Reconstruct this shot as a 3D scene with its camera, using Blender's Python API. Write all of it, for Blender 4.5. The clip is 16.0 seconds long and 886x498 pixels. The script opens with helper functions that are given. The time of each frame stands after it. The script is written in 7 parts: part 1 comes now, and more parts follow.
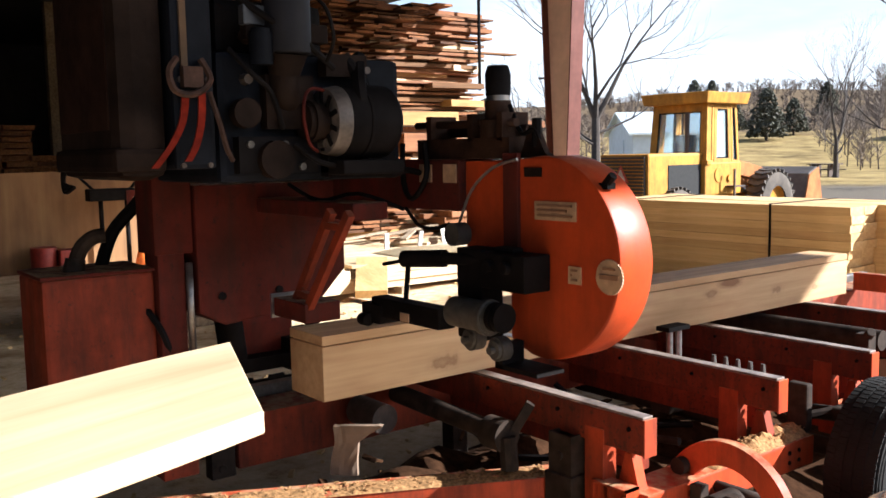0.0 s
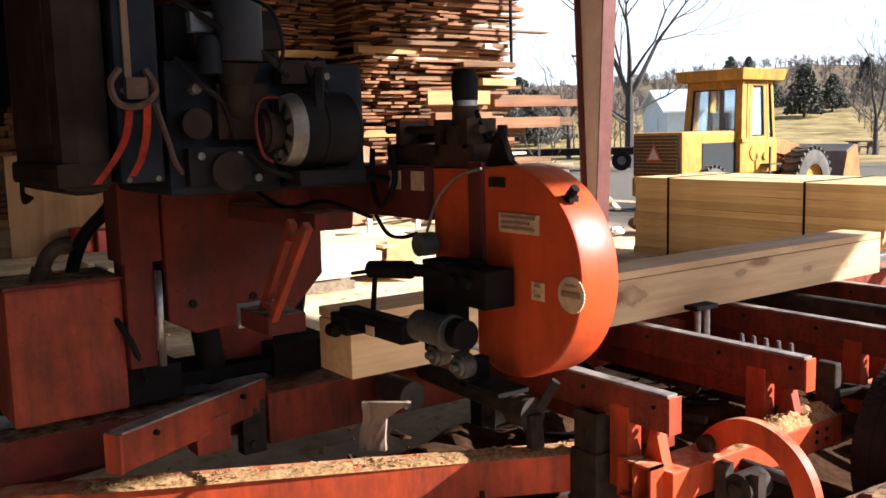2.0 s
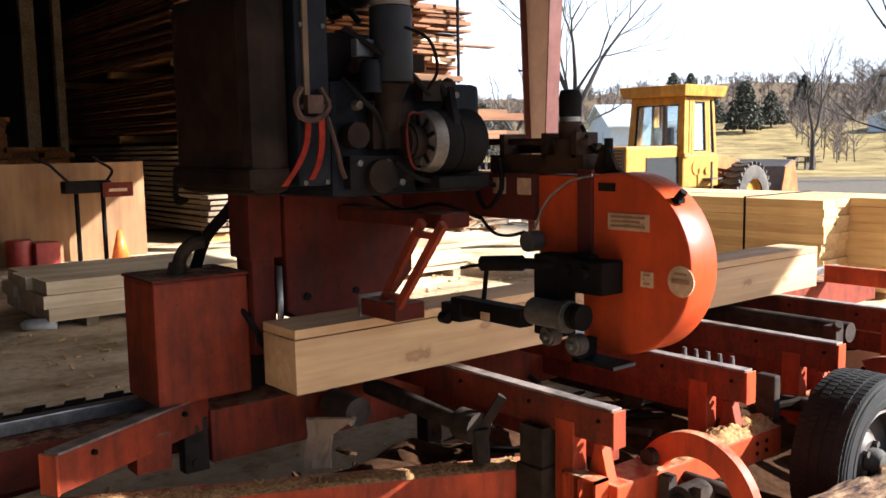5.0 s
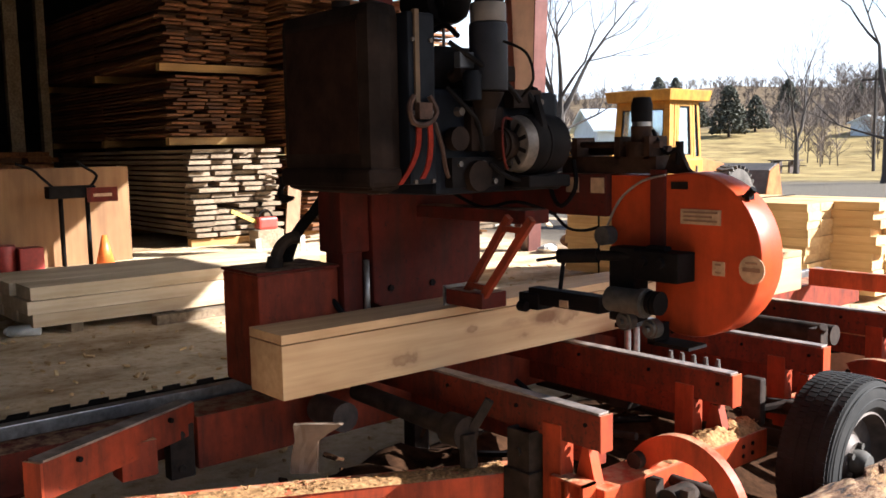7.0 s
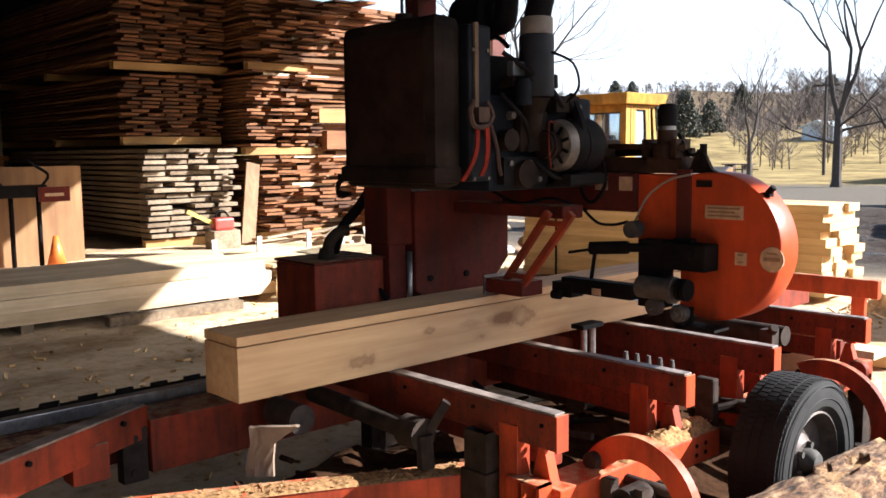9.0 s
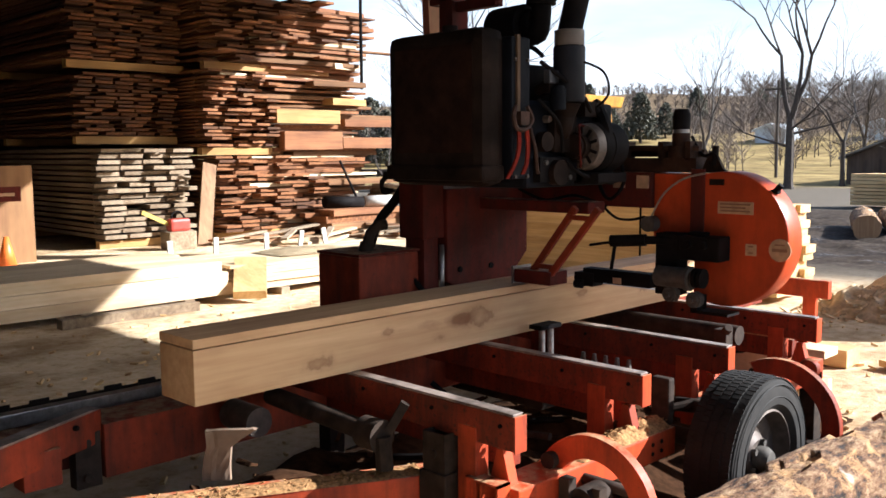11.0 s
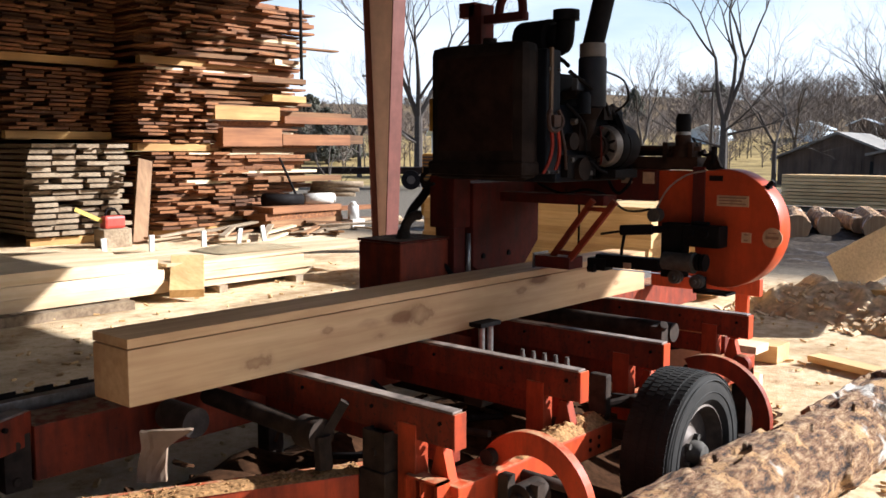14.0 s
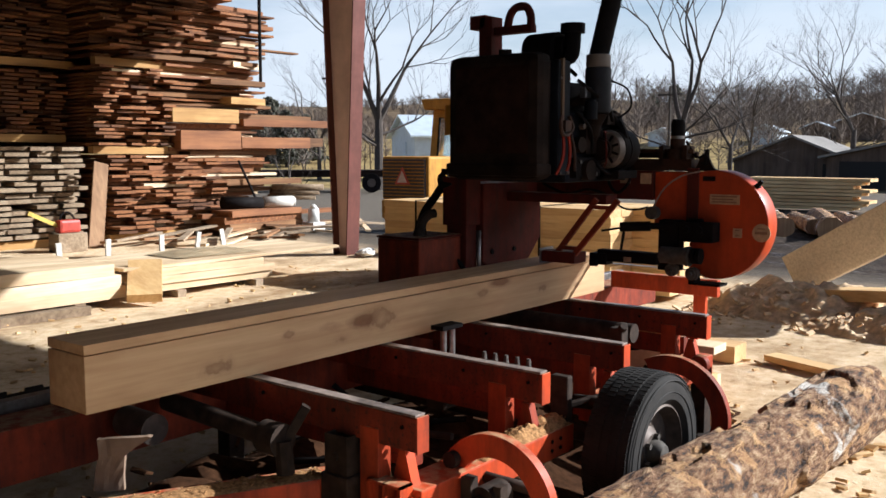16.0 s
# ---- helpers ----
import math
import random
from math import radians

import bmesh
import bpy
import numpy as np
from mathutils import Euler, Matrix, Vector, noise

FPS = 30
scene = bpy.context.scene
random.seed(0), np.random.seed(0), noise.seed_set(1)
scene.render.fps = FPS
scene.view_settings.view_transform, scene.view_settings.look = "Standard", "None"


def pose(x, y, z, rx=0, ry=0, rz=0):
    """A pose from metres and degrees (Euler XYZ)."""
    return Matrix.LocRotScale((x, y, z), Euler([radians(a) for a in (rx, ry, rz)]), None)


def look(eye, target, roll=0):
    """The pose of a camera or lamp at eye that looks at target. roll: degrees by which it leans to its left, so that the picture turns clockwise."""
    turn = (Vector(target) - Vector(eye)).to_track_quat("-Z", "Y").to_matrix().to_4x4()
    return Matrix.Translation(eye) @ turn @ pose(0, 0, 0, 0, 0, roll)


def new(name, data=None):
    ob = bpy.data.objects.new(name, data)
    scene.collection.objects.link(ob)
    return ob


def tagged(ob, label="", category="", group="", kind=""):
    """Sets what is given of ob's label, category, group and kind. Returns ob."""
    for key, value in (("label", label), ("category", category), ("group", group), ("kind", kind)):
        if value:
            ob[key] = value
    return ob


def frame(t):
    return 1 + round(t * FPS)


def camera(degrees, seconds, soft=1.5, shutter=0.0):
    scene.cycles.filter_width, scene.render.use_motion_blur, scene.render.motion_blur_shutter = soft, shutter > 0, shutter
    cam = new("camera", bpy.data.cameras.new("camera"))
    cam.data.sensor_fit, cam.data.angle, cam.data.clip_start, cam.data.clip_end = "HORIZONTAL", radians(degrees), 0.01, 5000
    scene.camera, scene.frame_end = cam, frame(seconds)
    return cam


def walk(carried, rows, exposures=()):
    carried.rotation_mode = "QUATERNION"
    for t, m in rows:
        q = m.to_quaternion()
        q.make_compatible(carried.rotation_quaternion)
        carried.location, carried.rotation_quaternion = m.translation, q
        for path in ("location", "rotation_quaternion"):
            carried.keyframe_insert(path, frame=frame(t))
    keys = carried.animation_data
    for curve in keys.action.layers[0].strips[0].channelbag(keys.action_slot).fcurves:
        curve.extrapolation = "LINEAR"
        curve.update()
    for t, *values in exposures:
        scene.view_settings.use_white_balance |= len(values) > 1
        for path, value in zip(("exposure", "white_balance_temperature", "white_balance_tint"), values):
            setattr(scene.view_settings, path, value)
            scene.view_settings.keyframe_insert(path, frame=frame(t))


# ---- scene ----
cam = camera(52.0, 16.0, soft=1.6)
PATH = [
    (0.0, pose(-0.033, -0.011, 1.461, 83.96, 1.10, 52.25)),
    (0.5, pose(-0.029, -0.014, 1.460, 83.93, 1.58, 55.73)),
    (1.0, pose(-0.034, -0.011, 1.452, 83.49, 1.83, 57.55)),
    (1.5, pose(-0.012, -0.016, 1.462, 83.13, 1.34, 55.92)),
    (2.0, pose(0.001, -0.010, 1.463, 82.71, 1.43, 54.29)),
    (2.5, pose(-0.007, -0.011, 1.473, 82.56, 1.08, 52.92)),
    (3.0, pose(-0.010, -0.013, 1.467, 82.89, 1.06, 52.41)),
    (3.5, pose(-0.002, -0.002, 1.469, 83.15, 1.47, 52.05)),
    (4.0, pose(-0.001, -0.001, 1.469, 83.29, 1.31, 51.62)),
    (6.5, pose(-0.003, -0.002, 1.470, 83.61, 1.10, 50.43)),
    (7.0, pose(-0.003, -0.002, 1.470, 83.69, 1.08, 50.14)),
    (7.5, pose(-0.003, -0.002, 1.470, 83.78, 0.96, 49.74)),
    (8.0, pose(-0.003, -0.001, 1.470, 83.74, 0.85, 49.10)),
    (8.5, pose(-0.002, -0.001, 1.470, 83.69, 0.66, 48.38)),
    (9.0, pose(-0.000, 0.000, 1.470, 83.75, 0.67, 47.55)),
    (11.5, pose(0.000, 0.001, 1.470, 83.69, 0.40, 44.59)),
    (12.0, pose(0.001, 0.001, 1.470, 83.48, 0.45, 44.28)),
    (12.5, pose(0.001, 0.001, 1.470, 83.32, 0.41, 43.75)),
    (13.0, pose(0.002, 0.001, 1.470, 83.50, 0.22, 43.03)),
    (13.5, pose(0.003, 0.001, 1.470, 83.64, -0.01, 42.10)),
    (14.0, pose(0.003, 0.001, 1.470, 83.67, -0.07, 41.26)),
    (14.5, pose(0.004, 0.002, 1.470, 83.68, -0.09, 40.54)),
    (15.0, pose(0.002, 0.001, 1.470, 83.70, -0.17, 39.62)),
    (15.5, pose(0.000, 0.001, 1.470, 83.83, -0.24, 39.16)),
    (16.0, pose(0.000, 0.001, 1.470, 83.85, -0.05, 38.78)),
]
walk(cam, PATH, [(0.0, 1.7, 5750, 9), (4.0, 1.95, 5750, 9), (8.0, 1.95, 5750, 9), (12.5, 1.55, 5750, 9), (14.5, 1.33, 5750, 9), (16.0, 1.02, 5750, 9)])

# ---- world, sun, exposure ----
SUN_EL, SUN_AZ = 29.0, 43.0          # degrees; azimuth from +y towards +x
world = bpy.data.worlds.new("world")
scene.world = world
world.use_nodes = True
wn = world.node_tree.nodes
sky = wn.new("ShaderNodeTexSky")
sky.sky_type = "NISHITA"
sky.sun_disc = False
sky.sun_elevation = radians(SUN_EL)
sky.sun_rotation = radians(SUN_AZ)
sky.air_density, sky.dust_density, sky.ozone_density = 1.0, 1.7, 1.0
wn["Background"].inputs["Strength"].default_value = 0.065
wl = world.node_tree.links
w_co = wn.new("ShaderNodeTexCoord")
w_map = wn.new("ShaderNodeMapping")
w_map.inputs["Scale"].default_value = (1.0, 1.0, 4.0)
w_noise = wn.new("ShaderNodeTexNoise")
w_noise.inputs["Scale"].default_value, w_noise.inputs["Detail"].default_value = 2.6, 6
w_sep = wn.new("ShaderNodeSeparateXYZ")
w_sum = wn.new("ShaderNodeMath")
w_sum.operation = "MULTIPLY_ADD"
w_sum.inputs[1].default_value = -2.6
w_fac = wn.new("ShaderNodeMapRange")
w_fac.inputs["From Min"].default_value, w_fac.inputs["From Max"].default_value = -0.08, 0.22
w_fac.inputs["To Max"].default_value = 0.92
w_mix = wn.new("ShaderNodeMix")
w_mix.data_type = "RGBA"
w_mix.inputs[7].default_value = (6.6, 6.8, 7.0, 1)
wl.new(w_co.outputs["Generated"], w_map.inputs["Vector"])
wl.new(w_map.outputs["Vector"], w_noise.inputs["Vector"])
wl.new(w_co.outputs["Generated"], w_sep.inputs[0])
wl.new(w_sep.outputs["Z"], w_sum.inputs[0])
wl.new(w_noise.outputs["Fac"], w_sum.inputs[2])
wl.new(w_sum.outputs[0], w_fac.inputs["Value"])
wl.new(w_fac.outputs["Result"], w_mix.inputs[0])
wl.new(sky.outputs["Color"], w_mix.inputs[6])
wl.new(w_mix.outputs[2], wn["Background"].inputs["Color"])
sun = new("sun", bpy.data.lights.new("sun", "SUN"))
sun.data.energy = 5.0
sun.data.angle = radians(0.5)
sun.data.color = (1.0, 0.955, 0.89)
SUN_DIR = Vector((math.sin(radians(SUN_AZ)) * math.cos(radians(SUN_EL)), math.cos(radians(SUN_AZ)) * math.cos(radians(SUN_EL)), math.sin(radians(SUN_EL))))
sun.matrix_world = look(SUN_DIR * 40, (0, 0, 0))


# ---- materials ----
def nodes_of(name):
    m = bpy.data.materials.new(name)
    m.use_nodes = True
    t = m.node_tree
    return m, t, t.nodes["Principled BSDF"]


def ramp(t, src, stops):
    r = t.nodes.new("ShaderNodeValToRGB")
    while len(r.color_ramp.elements) < len(stops):
        r.color_ramp.elements.new(0.5)
    for e, (p, c) in zip(r.color_ramp.elements, stops):
        e.position, e.color = p, (*c, 1)
    t.links.new(src, r.inputs["Fac"])
    return r.outputs["Color"]


def noise_node(t, scale, detail=5, rough=0.6, stretch=(1, 1, 1), coord="Object"):
    tc = t.nodes.new("ShaderNodeTexCoord")
    mp = t.nodes.new("ShaderNodeMapping")
    mp.inputs["Scale"].default_value = stretch
    n = t.nodes.new("ShaderNodeTexNoise")
    n.inputs["Scale"].default_value, n.inputs["Detail"].default_value, n.inputs["Roughness"].default_value = scale, detail, rough
    t.links.new(tc.outputs[coord], mp.inputs["Vector"])
    t.links.new(mp.outputs["Vector"], n.inputs["Vector"])
    return n.outputs["Fac"]


def mix(t, fac, a, b, mode="MIX"):
    m = t.nodes.new("ShaderNodeMix")
    m.data_type, m.blend_type = "RGBA", mode
    for key, v in ((0, fac), (6, a), (7, b)):
        if isinstance(v, (float, int)):
            m.inputs[key].default_value = v
        elif isinstance(v, tuple):
            m.inputs[key].default_value = (*v, 1)
        else:
            t.links.new(v, m.inputs[key])
    return m.outputs[2]


def bump(t, bsdf, height, strength, dist):
    b = t.nodes.new("ShaderNodeBump")
    b.inputs["Strength"].default_value, b.inputs["Distance"].default_value = strength, dist
    t.links.new(height, b.inputs["Height"])
    t.links.new(b.outputs["Normal"], bsdf.inputs["Normal"])


def painted(name, col, wear, rough=0.45, amount=0.62, scale=7.0, metal=0.0, grime=0.6, dusty=0.75):
    """Paint with dirt clouds and chipped spots of the colour wear."""
    m, t, b = nodes_of(name)
    dirt = noise_node(t, scale, 8, 0.7)
    streak = noise_node(t, scale * 2.2, 7, 0.7, (1, 1, 0.18))
    chips = noise_node(t, scale * 9, 6, 0.75)
    dark = tuple(c * 0.5 + w * 0.3 for c, w in zip(col, wear))
    base = ramp(t, dirt, [(0.32, dark), (0.66, col)])
    film = ramp(t, streak, [(0.42, (0, 0, 0)), (0.75, (grime,) * 3)])
    base = mix(t, film, base, (0.028, 0.014, 0.009))
    mask = ramp(t, chips, [(amount, (0, 0, 0)), (amount + 0.09, (0.7, 0.7, 0.7))])
    base = mix(t, mask, base, wear)
    geo = t.nodes.new("ShaderNodeNewGeometry")
    sep = t.nodes.new("ShaderNodeSeparateXYZ")
    t.links.new(geo.outputs["Normal"], sep.inputs[0])
    up = t.nodes.new("ShaderNodeMapRange")
    up.inputs["From Min"].default_value, up.inputs["From Max"].default_value = 0.7, 0.98
    t.links.new(sep.outputs["Z"], up.inputs["Value"])
    lay = t.nodes.new("ShaderNodeMath")
    lay.operation = "MULTIPLY"
    t.links.new(up.outputs["Result"], lay.inputs[0])
    t.links.new(ramp(t, noise_node(t, 17, 6, 0.7), [(0.4, (0, 0, 0)), (0.62, (dusty,) * 3)]), lay.inputs[1])
    base = mix(t, lay.outputs[0], base, (0.42, 0.28, 0.15))
    t.links.new(base, b.inputs["Base Color"])
    b.inputs["Metallic"].default_value = metal
    r = ramp(t, dirt, [(0.3, (rough + 0.25,) * 3), (0.7, (rough,) * 3)])
    t.links.new(r, b.inputs["Roughness"])
    b.inputs["Specular IOR Level"].default_value = 0.25
    bump(t, b, chips, 0.15, 0.002)
    return m


def timber(name, light, dark, axis=1, grain=28.0, rough=0.75, vary=0.35, bumps=0.25, stain=None):
    """Sawn wood with streaks along one axis, knots and a shade of its own for every piece."""
    m, t, b = nodes_of(name)
    st = [1.0, 1.0, 1.0]
    st[axis] = 0.05
    g = noise_node(t, grain, 8, 0.6, tuple(st))
    g2 = noise_node(t, 3.0, 4, 0.55, tuple(0.35 if k == axis else 1.0 for k in range(3)))
    base = ramp(t, g, [(0.28, dark), (0.5, tuple((a + c) / 2 for a, c in zip(light, dark))), (0.72, light)])
    blot = ramp(t, g2, [(0.35, (0.72, 0.66, 0.6)), (0.6, (1, 1, 1))])
    base = mix(t, 1.0, base, blot, "MULTIPLY")
    info = t.nodes.new("ShaderNodeObjectInfo")
    geo = t.nodes.new("ShaderNodeNewGeometry")
    add = t.nodes.new("ShaderNodeMath")
    add.operation = "ADD"
    t.links.new(info.outputs["Random"], add.inputs[0])
    t.links.new(geo.outputs["Random Per Island"], add.inputs[1])
    fr = t.nodes.new("ShaderNodeMath")
    fr.operation = "FRACT"
    t.links.new(add.outputs[0], fr.inputs[0])
    lo = 1.0 - vary
    tone = ramp(t, fr.outputs[0], [(0.0, (lo, lo * 0.93, lo * 0.85)), (0.5, (0.92, 0.9, 0.86)), (1.0, (1, 1, 1))])
    base = mix(t, 1.0, base, tone, "MULTIPLY")
    if stain:
        s = noise_node(t, 1.6, 5, 0.6)
        base = mix(t, ramp(t, s, [(0.5, (0, 0, 0)), (0.62, (0.8, 0.8, 0.8))]), base, stain)
    t.links.new(base, b.inputs["Base Color"])
    b.inputs["Roughness"].default_value = rough
    bump(t, b, g, bumps, 0.004)
    return m


def plain(name, col, rough=0.6, metal=0.0, vary=0.35, scale=14.0, relief=0.1, spec=0.5):
    """One material with clouds of lighter and darker tone and a fine relief."""
    m, t, b = nodes_of(name)
    n = noise_node(t, scale, 7, 0.62)
    t.links.new(ramp(t, n, [(0.3, tuple(c * (1 - vary) for c in col)), (0.7, tuple(min(1, c * (1 + vary * 0.5)) for c in col))]), b.inputs["Base Color"])
    b.inputs["Roughness"].default_value, b.inputs["Metallic"].default_value = rough, metal
    b.inputs["Specular IOR Level"].default_value = spec
    bump(t, b, noise_node(t, scale * 5, 5, 0.6), relief, 0.003)
    return m


M_ORANGE = painted("orange_paint", (0.56, 0.066, 0.014), (0.08, 0.032, 0.02), 0.42, 0.61, 5.0, grime=0.75, dusty=0.9)
# Scraped, dirty orange, darkened further for the shaded sides of the bunks.
M_BUNK = painted("scraped_shaded_orange", (0.25, 0.032, 0.011), (0.028, 0.016, 0.011), 0.55, 0.54, 6.0, grime=0.95, dusty=0.9)
# Grimy copy of the orange, darkened for parts that stand in shade.
M_ORANGE_SHADE = painted("shaded_orange_paint", (0.29, 0.038, 0.011), (0.035, 0.017, 0.011), 0.55, 0.59, 5.0, grime=0.9)
M_COVER = painted("cover_paint", (0.56, 0.066, 0.013), (0.16, 0.03, 0.012), 0.28, 0.65, 4.0, grime=0.42, dusty=0.35)
# Greasy red paint, its colour also darkened to stand in for shade.
M_RED_SHADE = painted("shaded_red_paint", (0.125, 0.0125, 0.0055), (0.016, 0.010, 0.008), 0.7, 0.58, 4.0, grime=0.92)
M_BLACK = plain("black_metal", (0.010, 0.0078, 0.0075), 0.7, 0.0, 0.6, 9, 0.2, spec=0.07)
M_BLUEBLACK = plain("sooty_blue_black_metal", (0.0088, 0.0098, 0.0140), 0.62, 0.0, 0.7, 7, 0.3, spec=0.10)
M_GREASE = plain("greasy_steel", (0.019, 0.0115, 0.0085), 0.7, 0.0, 0.8, 7, 0.4, spec=0.06)
M_STEEL = plain("worn_steel", (0.34, 0.31, 0.29), 0.38, 0.85, 0.4, 30)
M_RUBBER = plain("rubber", (0.017, 0.0145, 0.0125), 0.8, 0.0, 0.6, 9, 0.25, spec=0.3)
M_RUBBER_DUSTY = plain("dusty_rubber", (0.10, 0.08, 0.062), 0.9, 0.0, 0.5, 5, 0.25)
M_PINE_Y = timber("pine_along_bed", (0.84, 0.69, 0.48), (0.70, 0.53, 0.33), 1, 30, 0.7, 0.22)
M_PINE_X = timber("pine_across_bed", (0.84, 0.60, 0.31), (0.66, 0.42, 0.17), 0, 30, 0.7, 0.22)
M_BOARD = timber("stack_board", (0.40, 0.165, 0.055), (0.11, 0.038, 0.012), 0, 24, 0.85, 0.72)
M_GREY = timber("weathered_board", (0.43, 0.33, 0.22), (0.19, 0.135, 0.085), 0, 24, 0.85, 0.4)
M_YELLOW = painted("machine_yellow", (0.60, 0.285, 0.035), (0.2, 0.09, 0.03), 0.5, 0.63, 3.0, grime=0.45, dusty=0.1)
M_FADED = painted("sun_faded_orange", (0.46, 0.17, 0.045), (0.16, 0.07, 0.03), 0.6, 0.6, 4.0, grime=0.5, dusty=0.2)
M_LABEL = plain("label_paper", (0.50, 0.30, 0.17), 0.6, 0, 0.35, 30)
M_INK = plain("label_ink", (0.27, 0.13, 0.07), 0.6)
M_RUSTY = plain("oily_rust", (0.040, 0.018, 0.010), 0.7, 0.0, 0.75, 14, 0.5, 0.15)


# ---- building tools ----
def box(bm, a, b, m=None):
    """A box between two corners, optionally posed by m."""
    x0, y0, z0 = a
    x1, y1, z1 = b
    vs = [bm.verts.new((x, y, z)) for z in (z0, z1) for x, y in ((x0, y0), (x1, y0), (x1, y1), (x0, y1))]
    for f in ((3, 2, 1, 0), (4, 5, 6, 7), (0, 1, 5, 4), (1, 2, 6, 5), (2, 3, 7, 6), (3, 0, 4, 7)):
        bm.faces.new([vs[k] for k in f])
    if m is not None:
        bmesh.ops.transform(bm, matrix=m, verts=vs)
    return vs


def tube(bm, p, q, r, r2=None, n=16, cap=True):
    """A round bar or cone from p to q."""
    p, q = Vector(p), Vector(q)
    r2 = r if r2 is None else r2
    d = (q - p).normalized()
    u = d.orthogonal().normalized()
    v = d.cross(u)
    rings = []
    for c, rr in ((p, r), (q, r2)):
        rings.append([bm.verts.new(c + (u * math.cos(k * math.tau / n) + v * math.sin(k * math.tau / n)) * rr) for k in range(n)])
    for k in range(n):
        f = bm.faces.new((rings[0][k], rings[0][(k + 1) % n], rings[1][(k + 1) % n], rings[1][k]))
        f.smooth = n > 8
    if cap:
        bm.faces.new(rings[0][::-1])
        bm.faces.new(rings[1])
    return rings[0] + rings[1]


def cable(bm, pts, r, n=6):
    """A bent round bar through points, with mitred joints."""
    pts = [Vector(p) for p in pts]
    rings = []
    u = None
    for k, p in enumerate(pts):
        d = (pts[min(k + 1, len(pts) - 1)] - pts[max(k - 1, 0)]).normalized()
        u = d.orthogonal().normalized() if u is None else (u - d * u.dot(d)).normalized()
        v = d.cross(u)
        rings.append([bm.verts.new(p + (u * math.cos(j * math.tau / n) + v * math.sin(j * math.tau / n)) * r) for j in range(n)])
    for a, b in zip(rings, rings[1:]):
        for j in range(n):
            bm.faces.new((a[j], a[(j + 1) % n], b[(j + 1) % n], b[j])).smooth = True
    bm.faces.new(rings[0][::-1])
    bm.faces.new(rings[-1])


def smooth_path(pts, n=4):
    """Catmull-Rom points through a few given ones."""
    pts = [Vector(p) for p in pts]
    out = []
    for k in range(len(pts) - 1):
        a, b, c, d = pts[max(k - 1, 0)], pts[k], pts[k + 1], pts[min(k + 2, len(pts) - 1)]
        for j in range(n):
            s = j / n
            out.append(0.5 * ((2 * b) + (c - a) * s + (2 * a - 5 * b + 4 * c - d) * s * s + (3 * b - a - 3 * c + d) * s ** 3))
    out.append(pts[-1])
    return out


def prism(bm, outline, axis, lo, hi):
    """An outline of 2D points pushed from lo to hi along axis 0, 1 or 2."""
    def at(p, w):
        q = [p[0], p[1]]
        q.insert(axis, w)
        return q
    a = [bm.verts.new(at(p, lo)) for p in outline]
    b = [bm.verts.new(at(p, hi)) for p in outline]
    n = len(outline)
    for k in range(n):
        bm.faces.new((a[k], a[(k + 1) % n], b[(k + 1) % n], b[k]))
    bm.faces.new(a[::-1])
    bm.faces.new(b)
    return a + b


def bevel(bm, w, seg=2):
    bmesh.ops.recalc_face_normals(bm, faces=bm.faces)
    es = [e for e in bm.edges if len(e.link_faces) == 2 and e.calc_face_angle(0) > 0.5]
    bmesh.ops.bevel(bm, geom=es, offset=w, segments=seg, profile=0.6, affect="EDGES", clamp_overlap=True)


def thing(name, at, label, category, group="", kind=""):
    """An Empty at the base of a thing, which carries its parts."""
    ob = new(name)
    ob.empty_display_size = 0.1
    ob.location = at
    return tagged(ob, label, category, group, kind)


def origin(ob):
    v = Vector((0, 0, 0))
    while ob is not None:
        v += Vector(ob.location)
        ob = ob.parent
    return v


SPLIT = {"side_cover", "board", "hose", "bolt", "pivot", "carriage_shoe", "tensioner", "text_bar", "bolt_hole", "side_plate", "loader_link", "linkage"}


def islands(bm):
    """The separate pieces of a bmesh, as lists of faces."""
    seen, out = set(), []
    for f0 in bm.faces:
        if f0 in seen:
            continue
        seen.add(f0)
        todo, got = [f0], []
        while todo:
            f = todo.pop()
            got.append(f)
            for e in f.edges:
                for g in e.link_faces:
                    if g not in seen:
                        seen.add(g)
                        todo.append(g)
        out.append(got)
    return out


def pieces(name, bm, material, parent, label):
    """Each separate piece of a bmesh as a part of its own."""
    for group in islands(bm):
        b = bmesh.new()
        made = {}
        for f in group:
            for v in f.verts:
                if v not in made:
                    made[v] = b.verts.new(v.co)
            b.faces.new([made[v] for v in f.verts]).smooth = f.smooth
        part(name + " ", b, material, parent, label)
    bm.free()


def part(name, bm, material, parent=None, label="", bev=0.0, seg=2):
    """Links a bmesh, written in the place's own metres, as one mesh under its parent."""
    if name in SPLIT:
        return pieces(name, bm, material, parent, label)
    name = name.strip()
    if bev:
        bevel(bm, bev, seg)
    else:
        bmesh.ops.recalc_face_normals(bm, faces=bm.faces)
    if parent is not None:
        bmesh.ops.translate(bm, vec=-origin(parent), verts=bm.verts)
    for e in bm.edges:
        e.smooth = len(e.link_faces) == 2 and e.calc_face_angle(0) < 0.6
    me = bpy.data.meshes.new(name)
    bm.to_mesh(me)
    bm.free()
    for m in material if isinstance(material, (list, tuple)) else [material]:
        me.materials.append(m)
    ob = new(name, me)
    if parent is not None:
        ob.parent = parent
    if label:
        tagged(ob, label)
    return ob


